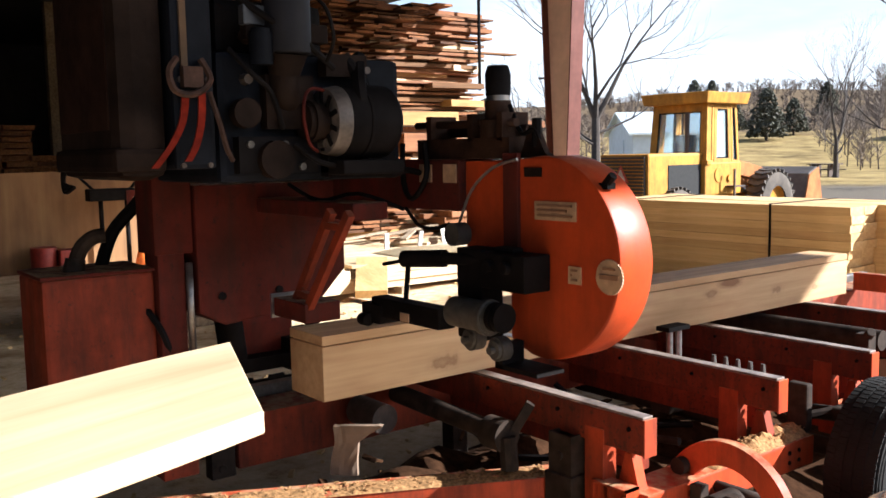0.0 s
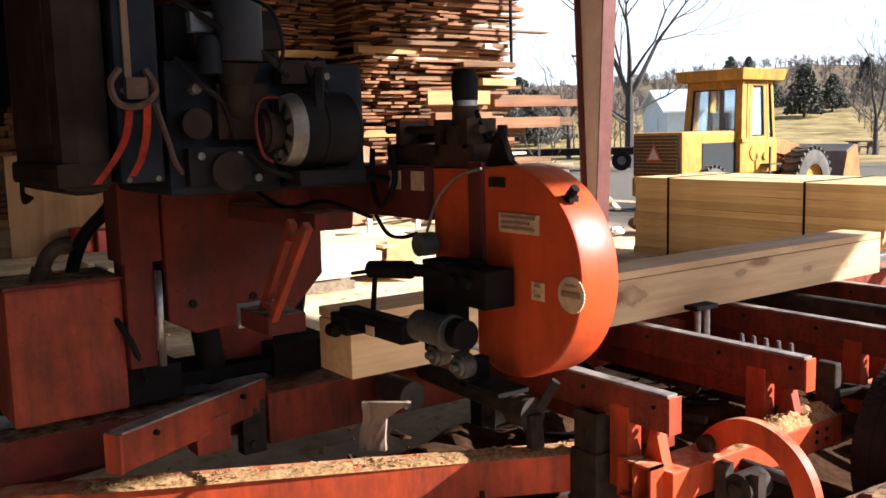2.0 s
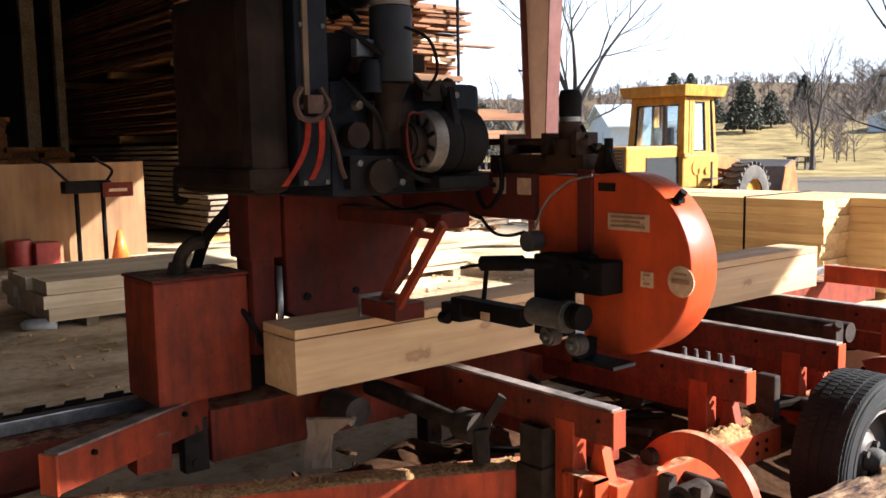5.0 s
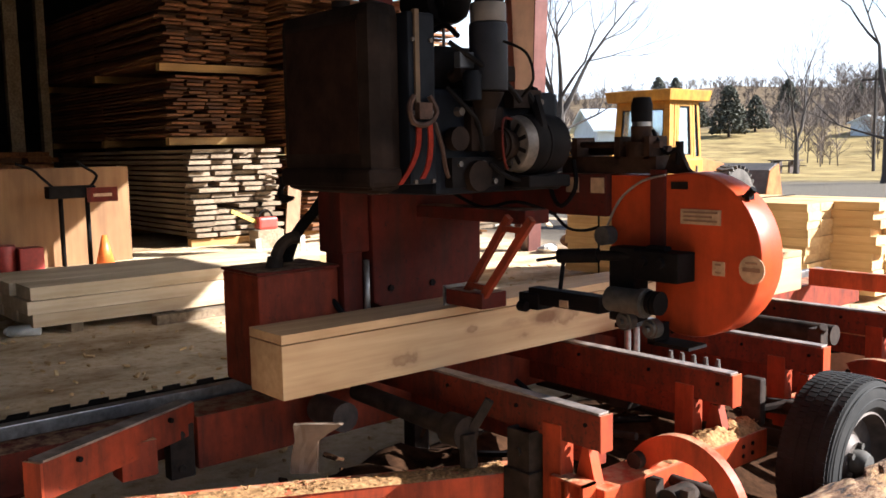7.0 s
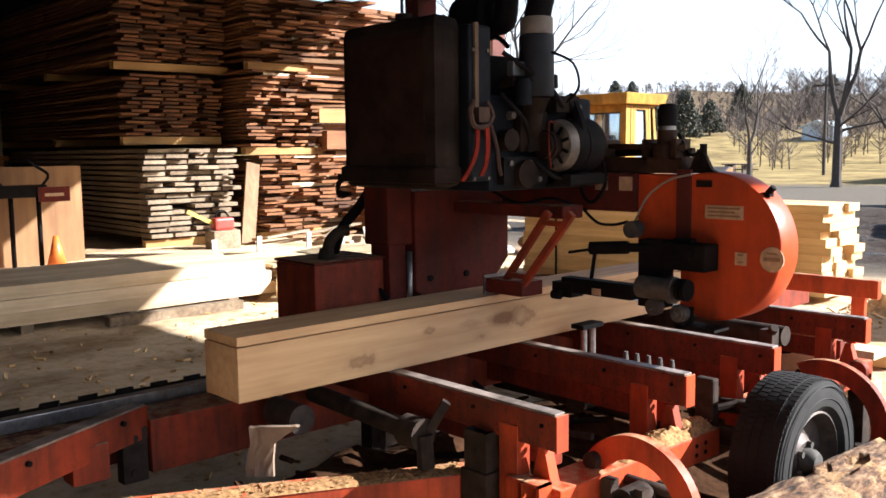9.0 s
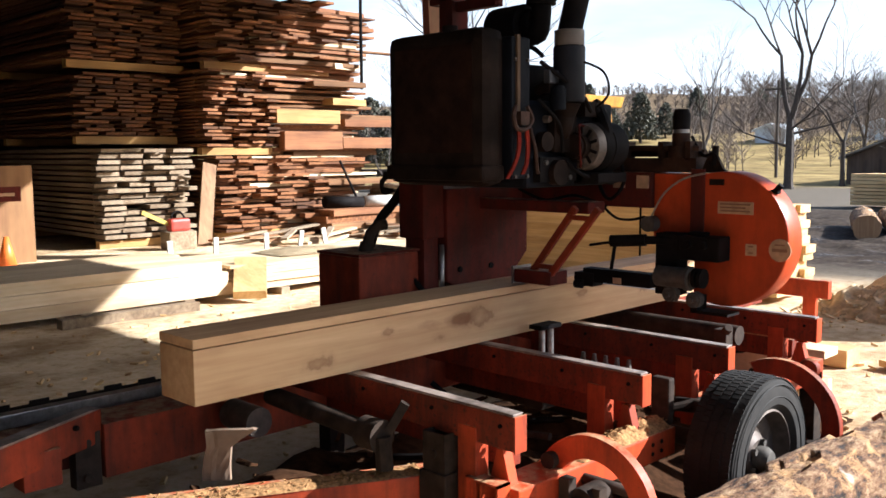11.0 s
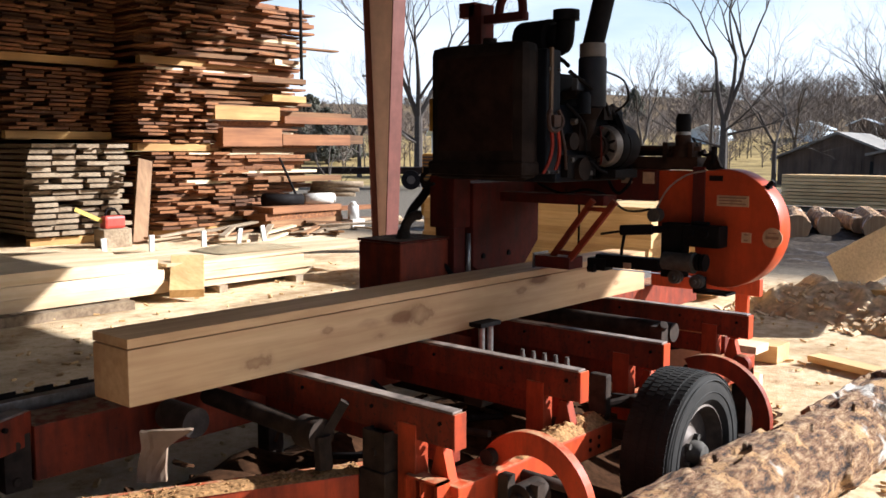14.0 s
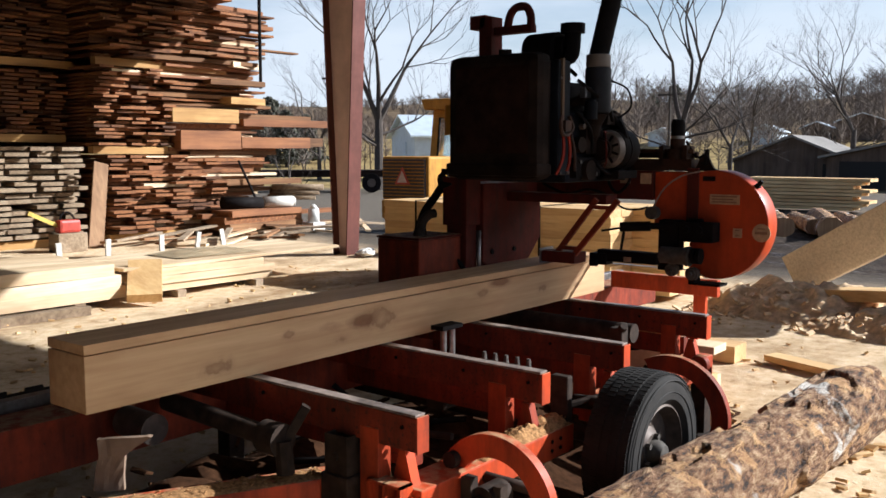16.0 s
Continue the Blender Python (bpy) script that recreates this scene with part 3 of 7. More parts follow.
# Dusty grease, lighter than greasy_steel to stand in for sunlight on the bed.
M_DIRTY = plain("dusty_grease_lit", (0.036, 0.023, 0.016), 0.8, 0.0, 0.7, 16, 0.2, 0.2)
M_HUB = plain("dull_hub", (0.09, 0.078, 0.066), 0.6, 0.3, 0.5, 30)
M_TOP = plain("scuffed_steel_strip", (0.33, 0.26, 0.22), 0.45, 0.3, 0.85, 9)


def beam(bm, p, q, w, h, drop=0.0):
    """A bar from p to q (top middle line), w wide and h deep."""
    p, q = Vector(p), Vector(q)
    d = (q - p).normalized()
    s = d.cross(Vector((0, 0, 1))).normalized() * (w / 2)
    u = s.cross(d).normalized() * h
    vs = [bm.verts.new(c) for c in (p - s - u, p + s - u, q + s - u, q - s - u, p - s, p + s, q + s, q - s)]
    for f in ((3, 2, 1, 0), (4, 5, 6, 7), (0, 1, 5, 4), (1, 2, 6, 5), (2, 3, 7, 6), (3, 0, 4, 7)):
        bm.faces.new([vs[k] for k in f])
    return vs


def ring_plate(bm, cx, cz, r0, r1, a0, a1, y0, y1, n=28):
    """A flat curved plate in the x-z plane between two angles."""
    pts = [(cx + math.cos(radians(a0 + (a1 - a0) * k / n)) * r1, cz + math.sin(radians(a0 + (a1 - a0) * k / n)) * r1) for k in range(n + 1)]
    pts += [(cx + math.cos(radians(a1 + (a0 - a1) * k / n)) * r0, cz + math.sin(radians(a1 + (a0 - a1) * k / n)) * r0) for k in range(n + 1)]
    prism(bm, pts, 1, y0, y1)


def dust_heap(bm, p, q, w, h, seed, n=26):
    """A low uneven ridge of sawdust and bark crumbs along a line."""
    rnd = random.Random(seed)
    p, q = Vector(p), Vector(q)
    d = (q - p)
    s = d.normalized().cross(Vector((0, 0, 1)))
    n = max(n, int(d.length / 0.012))
    m = 10
    rows = []
    for k in range(n + 1):
        c = p + d * (k / n)
        edge = min(1.0, k / 3, (n - k) / 3)
        row = []
        for j in range(m + 1):
            f = j / m * 2 - 1
            v = c + s * (w / 2 * f)
            lump = 0.6 + 0.7 * noise.noise(v * 14) + 0.45 * noise.noise(v * 45) + rnd.uniform(-0.12, 0.12)
            row.append(bm.verts.new(v + Vector((0, 0, h * max(lump, 0.03) * edge * (1 - f * f) ** 0.6))))
        rows.append(row)
    for a, b in zip(rows, rows[1:]):
        for j in range(m):
            bm.faces.new((a[j], a[j + 1], b[j + 1], b[j])).smooth = True
    for k in range(int(d.length * 170)):
        c = p + d * rnd.random() + s * (w / 2 * rnd.uniform(-0.85, 0.85)) + Vector((0, 0, h * rnd.uniform(0.35, 0.95)))
        g = rnd.uniform(0.003, 0.009)
        box(bm, (-g, -g * 0.4, -0.0015), (g, g * 0.4, 0.0015), Matrix.Translation(c) @ Euler((rnd.uniform(-0.6, 0.6), rnd.uniform(-0.6, 0.6), rnd.uniform(0, 3))).to_matrix().to_4x4())


def lathe_x(bm, cx, cy, cz, profile, n=48, close=False):
    """Turns a profile of (x offset, radius) about an axis along x."""
    rings = [[bm.verts.new((cx + o, cy + math.cos(k * math.tau / n) * r, cz + math.sin(k * math.tau / n) * r)) for k in range(n)] for o, r in profile]
    for a, b in zip(rings, rings[1:]):
        for k in range(n):
            bm.faces.new((a[k], a[(k + 1) % n], b[(k + 1) % n], b[k])).smooth = True
    return rings


def lathe_y(bm, cx, cy, cz, profile, n=48, cap0=False, cap1=False):
    """Turns a profile of (y offset, radius) about an axis along y."""
    rings = [[bm.verts.new((cx + math.cos(k * math.tau / n) * r, cy + o, cz + math.sin(k * math.tau / n) * r)) for k in range(n)] for o, r in profile]
    for a, b in zip(rings, rings[1:]):
        for k in range(n):
            bm.faces.new((a[k], a[(k + 1) % n], b[(k + 1) % n], b[k])).smooth = True
    if cap0:
        bm.faces.new(rings[0])
    if cap1:
        bm.faces.new(rings[-1])


def road_wheel(parent, cx, cy, cz, r, w):
    """A tyre with tread blocks, a steel rim, hub and nuts."""
    bm = BM()
    q = w / 2
    lathe_x(bm, cx, cy, cz, [(-q * 0.75, r * 0.58), (-q * 0.98, r * 0.66), (-q * 1.02, r * 0.8), (-q * 0.92, r * 0.93), (-q * 0.7, r * 0.965), (0, r * 0.972), (q * 0.7, r * 0.965),
                             (q * 0.92, r * 0.93), (q * 1.02, r * 0.8), (q * 0.98, r * 0.66), (q * 0.75, r * 0.58)], 56)
    for side in (0.74, 0.88):
        lathe_x(bm, cx, cy, cz, [(q * 1.0, r * side), (q * 1.035, r * (side + 0.008)), (q * 1.0, r * (side + 0.018))], 56)
    for k in range(84):
        a = k * math.tau / 84
        for j, o in enumerate((-0.72, -0.36, 0.0, 0.36, 0.72)):
            m = Matrix.Translation((cx, cy, cz)) @ Matrix.Rotation(a + (0.035 if j % 2 else 0), 4, "X")
            rr = r * 0.955
            box(bm, (o * q - q * 0.145, -r * 0.027, rr), (o * q + q * 0.145, r * 0.027, r * (0.968 if abs(o) > 0.5 else 0.978)), m)
    tyre = part("tyre", bm, M_RUBBER, parent, "worn black trailer tyre with block tread")
    bm = BM()
    lathe_x(bm, cx, cy, cz, [(q * 0.78, r * 0.6), (q * 0.82, r * 0.57), (q * 0.6, r * 0.53), (q * 0.25, r * 0.5), (q * 0.2, r * 0.3), (q * 0.45, r * 0.22), (q * 0.45, r * 0.1), (q * 0.2, r * 0.02)], 40)
    rim = part("rim", bm, M_RIM, tyre)
    bm = BM()
    lathe_x(bm, cx, cy, cz, [(q * 0.4, r * 0.16), (q * 0.75, r * 0.15), (q * 0.95, r * 0.11), (q * 1.0, r * 0.01)], 24)
    for k in range(5):
        a = k * math.tau / 5
        tube(bm, (cx + q * 0.4, cy + math.cos(a) * r * 0.19, cz + math.sin(a) * r * 0.19), (cx + q * 0.62, cy + math.cos(a) * r * 0.19, cz + math.sin(a) * r * 0.19), 0.013, n=6)
    part("hub", bm, M_HUB, tyre, "dull steel hub with wheel nuts")


BUNKS = (2.07, 2.77, 3.40, 4.26)


def build_mill():
    mill = thing("sawmill_bed", (-2.4, 3.0, 0.0), "orange painted steel sawmill bed on trailer wheels, dusted with sawdust", "sawmill")
    # far main beam with the carriage rail
    bm = BM()
    box(bm, (-3.15, 1.31, 0.36), (-2.95, 6.2, 0.55))
    part("main_beam", bm, M_ORANGE_SHADE, mill, bev=0.006)
    bm = BM()
    box(bm, (-3.15, -0.6, 0.40), (-3.02, 1.30, 0.54))
    part("lead_beam", bm, M_RED_SHADE, mill, "dirty dark red beam", bev=0.006)
    bm = BM()
    box(bm, (-3.01, 1.21, 0.34), (-2.955, 1.30, 0.53))
    tube(bm, (-2.945, 1.245, 0.50), (-2.935, 1.245, 0.50), 0.016, n=8)
    tube(bm, (-2.945, 1.245, 0.38), (-2.935, 1.245, 0.38), 0.016, n=8)
    part("hinge_plate", bm, M_DIRTY, mill, "dark bolted hinge plate", bev=0.004)
    bm = BM()
    box(bm, (-3.34, -0.6, 0.36), (-3.17, 6.2, 0.52))
    part("back_beam", bm, M_RED_SHADE, mill, bev=0.006)
    bm = BM()
    beam(bm, (-3.24, -0.6, 0.575), (-3.24, 6.2, 0.575), 0.05, 0.05)
    part("carriage_rail", bm, M_STEEL, mill, "polished steel carriage rail", bev=0.004)
    chain = part("drive_chain_bed", (lambda b: (box(b, (-3.47, -0.6, 0.50), (-3.36, 6.2, 0.53)), b)[1])(BM()), M_BLACK, mill)
    for k in range(46):
        bm = BM()
        y = -0.5 + k * 0.145
        prism(bm, [(-3.475, y + 0.02), (-3.355, y - 0.03), (-3.355, y + 0.045), (-3.475, y + 0.095)], 2, 0.53, 0.542)
        part("chain_link", bm, M_BLACK, chain)
    # carriage tray on the rail
    bm = BM()
    box(bm, (-3.62, -0.6, 0.36), (-3.48, 6.2, 0.42))
    part("hose_tray", bm, M_BLACK, mill)
    # bunks that carry the timber
    for k, y in enumerate(BUNKS):
        bm = BM()
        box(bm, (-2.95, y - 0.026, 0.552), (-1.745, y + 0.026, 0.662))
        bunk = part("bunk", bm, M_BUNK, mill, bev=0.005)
        # end face as its own brighter cap, sunlight put into its colour
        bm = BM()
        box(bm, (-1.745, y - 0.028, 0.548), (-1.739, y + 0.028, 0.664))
        part("end_cap", bm, M_ORANGE, bunk, "orange end cap, coloured brighter as if sunlit", bev=0.002)
        bm = BM()
        box(bm, (-2.94, y - 0.024, 0.662), (-1.75, y + 0.022, 0.67))
        part("wear_strip", bm, M_TOP, bunk, "scuffed steel wear strip", bev=0.002)
        bm = BM()
        for x in (-1.8, -2.1, -2.45):
            tube(bm, (x, y - 0.032, 0.625), (x, y - 0.02, 0.625), 0.007, n=8)
        part("bolt", bm, M_BLACK, bunk)
        bm = BM()
        box(bm, (-1.98, y - 0.03, 0.33), (-1.90, y + 0.03, 0.6))
        part("bunk_post", bm, M_ORANGE, mill, bev=0.004)
        bm = BM()
        prism(bm, [(-1.885, 0.42), (-1.80, 0.42), (-1.83, 0.53), (-1.855, 0.53)], 1, y + 0.02, y + 0.06)
        tube(bm, (-1.84, y + 0.04, 0.52), (-1.84, y + 0.04, 0.575), 0.009, n=8)
        tube(bm, (-1.87, y + 0.04, 0.54), (-1.81, y + 0.04, 0.54), 0.011, n=6)
        part("gusset", bm, M_ORANGE, mill)
        bm = BM()
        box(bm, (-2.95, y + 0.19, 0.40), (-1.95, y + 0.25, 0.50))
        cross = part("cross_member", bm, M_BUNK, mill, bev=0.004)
        bm = BM()
        box(bm, (-2.6, y + 0.192, 0.50), (-1.98, y + 0.248, 0.506))
        part("dust_layer", bm, M_DUST, cross)
    # near frame rail, hollow at its end
    bm = BM()
    box(bm, (-1.89, 2.08, 0.315), (-1.755, 3.0, 0.42))
    rail = part("side_rail", bm, M_ORANGE, mill, bev=0.006)
    bm = BM()
    dust_heap(bm, (-1.822, 2.42, 0.42), (-1.822, 2.99, 0.42), 0.12, 0.04, 3)
    part("sawdust_ridge", bm, M_DUST, rail)
    bm = BM()
    for y in (2.84, 2.9):
        for z in (0.35, 0.385):
            tube(bm, (-1.755, y, z), (-1.751, y, z), 0.008, n=8)
    part("bolt_hole", bm, M_BLACK, rail)
    bm = BM()
    box(bm, (-1.94, 3.35, 0.315), (-1.81, 4.5, 0.42))
    part("side_rail", bm, M_ORANGE, mill, bev=0.006)
    for x0, x1 in ((-1.93, -1.79),):
        for a, c in (((x0, 2.02, 0.31), (x0 + 0.008, 2.08, 0.44)), ((x1 - 0.008, 2.02, 0.31), (x1, 2.08, 0.44)), ((x0, 2.02, 0.31), (x1, 2.08, 0.318)), ((x0, 2.02, 0.432), (x1, 2.08, 0.44)), ((-1.865, 2.02, 0.31), (-1.857, 2.08, 0.44))):
            bm = BM()
            box(bm, a, c)
            part("tube_wall", bm, M_ORANGE, rail)
    # tongue: two rails that meet ahead of the bed
    bm = BM()
    beam(bm, (-3.09, 0.22, 0.40), (-2.13, 2.10, 0.40), 0.12, 0.13)
    tongue = part("tongue_rail", bm, M_ORANGE, mill, bev=0.006)
    bm = BM()
    dust_heap(bm, (-2.86, 0.62, 0.398), (-2.15, 2.05, 0.398), 0.106, 0.013, 5, 60)
    part("sawdust_layer", bm, M_DUST, tongue)
    bm = BM()
    beam(bm, (-3.3, 0.22, 0.38), (-3.55, 1.4, 0.38), 0.10, 0.12)
    part("tongue_rail", bm, M_RED_SHADE, mill, bev=0.006)
    bm = BM()
    box(bm, (-3.2, -0.9, 0.27), (-3.08, 0.6, 0.39))
    part("tongue_bar", bm, M_RED_SHADE, mill, bev=0.006)
    # black levelling leg
    bm = BM()
    box(bm, (-2.11, 1.99, 0.0), (-1.99, 2.10, 0.43))
    leg = part("outrigger_leg", bm, M_DIRTY, mill, bev=0.005)
    bm = BM()
    for a, c in (((-2.10, 2.0, 0.43), (-2.09, 2.09, 0.56)), ((-2.01, 2.0, 0.43), (-2.0, 2.09, 0.56)), ((-2.09, 2.0, 0.43), (-2.01, 2.01, 0.56)), ((-2.09, 2.08, 0.43), (-2.01, 2.09, 0.56))):
        box(bm, a, c)
    tube(bm, (-2.05, 1.992, 0.49), (-2.05, 2.002, 0.49), 0.014, n=10)
    part("inner_tube", bm, M_DIRTY, leg)
    bm = BM()
    box(bm, (-2.15, 1.95, 0.0), (-1.95, 2.14, 0.02))
    part("foot", bm, M_BLACK, leg)
    for x, y in ((-2.28, 2.1), (-1.85, 4.45), (-3.1, 0.3), (-3.1, 4.6), (-3.1, 2.4)):
        bm = BM()
        box(bm, (x - 0.04, y - 0.04, 0), (x + 0.04, y + 0.04, 0.36))
        box(bm, (x - 0.1, y - 0.1, 0), (x + 0.1, y + 0.1, 0.02))
        part("support_leg", bm, M_DIRTY, mill, bev=0.004)
    # folded arm beside the first bunk
    bm = BM()
    beam(bm, (-2.675, 0.69, 0.605), (-3.0, 1.30, 0.60), 0.06, 0.115)
    arm = part("side_arm", bm, M_ORANGE_SHADE, mill, bev=0.004)
    bm = BM()
    beam(bm, (-2.68, 0.70, 0.612), (-2.995, 1.29, 0.607), 0.056, 0.007)
    part("wear_strip", bm, M_TOP, arm, "scuffed steel wear strip")
    # arm end left in the unshaded orange, as if lit
    bm = BM()
    beam(bm, (-2.672, 0.685, 0.607), (-2.677, 0.694, 0.607), 0.064, 0.119)
    part("end_cap", bm, M_ORANGE, arm, "orange end cap, coloured brighter as if sunlit")
    for f in (0.2, 0.8):
        bm = BM()
        c = Vector((-2.65, 0.705, 0.575)).lerp(Vector((-2.972, 1.315, 0.572)), f)
        tube(bm, c, c + Vector((0.012, 0.006, 0)), 0.009, n=8)
        part("bolt_head", bm, M_BLACK, arm)
    bm = BM()
    box(bm, (-2.93, 1.0, 0.42), (-2.84, 1.12, 0.54))
    part("bracket", bm, M_ORANGE_SHADE, mill, bev=0.004)
    # log turner roller and its lever beside the first bunk
    bm = BM()
    tube(bm, (-2.85, 1.92, 0.55), (-2.26, 1.92, 0.53), 0.035, n=18)
    roller = part("roller_pipe", bm, M_DIRTY, mill)
    bm = BM()
    tube(bm, (-2.30, 1.92, 0.53), (-2.21, 1.92, 0.53), 0.055, n=18)
    beam(bm, (-2.24, 1.92, 0.5), (-2.18, 1.98, 0.645), 0.03, 0.03)
    tube(bm, (-2.21, 1.92, 0.53), (-2.2, 1.92, 0.42), 0.03, n=10)
    part("lever", bm, M_DIRTY, roller)
    # log clamp with its two posts
    bm = BM()
    box(bm, (-2.47, 2.99, 0.70), (-2.40, 3.13, 0.72))
    clamp = part("log_clamp", bm, M_BLACK, mill, "black clamp head on two bright rods", bev=0.004)
    for y in (3.03, 3.09):
        bm = BM()
        tube(bm, (-2.43, y, 0.45), (-2.43, y, 0.70), 0.014, n=12)
        part("rod", bm, M_STEEL, clamp)
    bm = BM()
    box(bm, (-2.48, 2.97, 0.36), (-2.38, 3.15, 0.5))
    part("clamp_base", bm, M_DIRTY, mill, bev=0.006)
    # turner teeth
    bm = BM()
    box(bm, (-2.2, 2.98, 0.50), (-2.0, 3.04, 0.56))
    bar = part("turner_bar", bm, M_BLACK, mill)
    for k in range(5):
        bm = BM()
        x = -2.2 + k * 0.055
        tube(bm, (x, 3.01, 0.555), (x + 0.004, 3.01, 0.60), 0.024, 0.016, 10)
        tube(bm, (x + 0.004, 3.01, 0.60), (x + 0.005, 3.01, 0.64), 0.013, 0.008, 8)
        part("tooth", bm, M_HUB, bar)
    # curved loader feet either side of the wheel
    for y, a0, a1, cx, cz, r in ((2.33, -25, 158, -1.66, 0.325, 0.228), (3.82, -35, 120, -1.73, 0.27, 0.27)):
        bm = BM()
        ring_plate(bm, cx, cz, r - 0.075, r, a0, a1, y, y + 0.03)
        foot = part("loader_foot", bm, M_ORANGE if y < 3 else M_ORANGE_SHADE, mill, bev=0.003)
        bm = BM()
        ring_plate(bm, cx, cz, r, r + 0.004, a0, a1, y - 0.003, y + 0.033)
        part("edge_strip", bm, M_ORANGE if y < 3 else M_ORANGE_SHADE, foot)
        bm = BM()
        tube(bm, (cx - 0.16, y - 0.03, cz + 0.12), (cx - 0.16, y + 0.05, cz + 0.12), 0.028, n=14)
        tube(bm, (cx - 0.01, y - 0.05, cz + 0.02), (cx - 0.01, y + 0.06, cz + 0.02), 0.05, n=16)
        tube(bm, (cx - 0.01, y - 0.07, cz + 0.02), (cx - 0.01, y - 0.05, cz + 0.02), 0.022, n=8)
        part("pivot", bm, M_DIRTY, foot)
    bm = BM()
    box(bm, (-1.74, 2.26, 0.1), (-1.70, 2.3, 0.42))
    box(bm, (-1.64, 2.30, 0.05), (-1.61, 2.34, 0.4))
    tube(bm, (-1.95, 2.42, 0.37), (-1.55, 2.42, 0.37), 0.02, n=10)
    part("loader_link", bm, M_DIRTY, mill)
    bm = BM()
    tube(bm, (-3.1, 3.18, 0.325), (-1.64, 3.18, 0.325), 0.035, n=14)
    part("axle", bm, M_DIRTY, mill)
    road_wheel(mill, -1.56, 3.19, 0.305, 0.325, 0.205)
    # dark belly: cylinders, hoses and scrap under the bunks
    rnd = random.Random(4)
    for k in range(5):
        bm = BM()
        y = 1.7 + k * 0.62
        cable(bm, smooth_path([(-2.9, y + 0.5, 0.42), (-2.7, y + 0.6, 0.3 + rnd.uniform(-0.05, 0.08)), (-2.5, y + 0.55, 0.31), (-2.3, y + 0.7, 0.33)]), 0.013, 7)
        part("hydraulic_hose", bm, M_BLACK, mill)
    for y in (2.5, 3.7):
        bm = BM()
        tube(bm, (-2.75, y, 0.36), (-2.25, y + 0.05, 0.40), 0.035, n=14)
        tube(bm, (-2.25, y + 0.05, 0.40), (-2.02, y + 0.07, 0.42), 0.014, n=10)
        part("hydraulic_cylinder", bm, M_DIRTY, mill)
    bm = BM()
    tube(bm, (-2.0, 3.32, 0.40), (-1.74, 3.26, 0.44), 0.03, n=10)
    tube(bm, (-1.9, 3.2, 0.42), (-1.76, 3.36, 0.46), 0.018, n=8)
    cable(bm, smooth_path([(-1.78, 3.28, 0.45), (-1.72, 3.3, 0.4), (-1.76, 3.34, 0.33), (-1.85, 3.36, 0.3)]), 0.008)
    part("linkage", bm, M_DIRTY, mill)
    bm = BM()
    box(bm, (-1.86, 2.99, 0.42), (-1.78, 3.03, 0.6))
    part("upright_plate", bm, M_DIRTY, mill, "grey steel upright plate", bev=0.01)
    bm = BM()
    box(bm, (-1.93, 3.6, 0.40), (-1.87, 3.66, 0.685))
    tube(bm, (-1.9, 3.63, 0.66), (-1.86, 3.6, 0.7), 0.02, n=8)
    part("side_stop", bm, M_DIRTY, mill, bev=0.004)
    bm = BM()
    tube(bm, (-2.9, 3.88, 0.61), (-1.95, 3.88, 0.61), 0.045, n=18)
    part("toe_roller", bm, M_DIRTY, mill, "dark greasy steel toe-board roller")
    bm = BM()
    tube(bm, (-2.9, 1.78, 0.50), (-2.72, 1.78, 0.5), 0.055, n=18)
    part("roller", bm, M_RIM, mill)
    # far end of the bed
    bm = BM()
    box(bm, (-2.95, 5.5, 0.552), (-2.2, 5.552, 0.662))
    part("bunk", bm, M_ORANGE, mill, bev=0.005)
    bm = BM()
    box(bm, (-2.36, 5.51, 0.0), (-2.28, 5.545, 0.58))
    part("bunk_post", bm, M_ORANGE, mill)
    bm = BM()
    lathe_y(bm, -1.77, 4.22, 0.42, [(0, 0.045), (0.02, 0.052), (0.04, 0.045)], 24, True, True)
    part("winch_reel", bm, M_ORANGE_SHADE, mill)


def build_slab():
    """A split slab offcut with a torn head, standing on the tongue rail."""
    bm = BM()
    box(bm, (-0.045, -0.012, -0.004), (0.045, 0.012, 0.165))
    bmesh.ops.subdivide_edges(bm, edges=bm.edges[:], cuts=5, use_grid_fill=True)
    for v in bm.verts:
        f = v.co.z / 0.165
        v.co.x *= 1.05 - 0.25 * f + 0.1 * noise.noise(Vector((0, 0, v.co.z * 30)))
        v.co.x += 0.03 * f * f + (0.05 * (f - 0.7) / 0.3 * (1.4 if v.co.x > 0 else -0.5) if f > 0.7 else 0)
        v.co.y += 0.006 * noise.noise(v.co * 60)
        v.co.z += 0.016 * noise.noise(Vector((v.co.x * 28, 3, 0))) * (f > 0.95)
    bmesh.ops.transform(bm, matrix=pose(-2.575, 1.515, 0.402, 0, 0, 44), verts=bm.verts)
    solo("slab_offcut", bm, M_BELT, "torn bark slab offcut standing on the frame", "offcut")


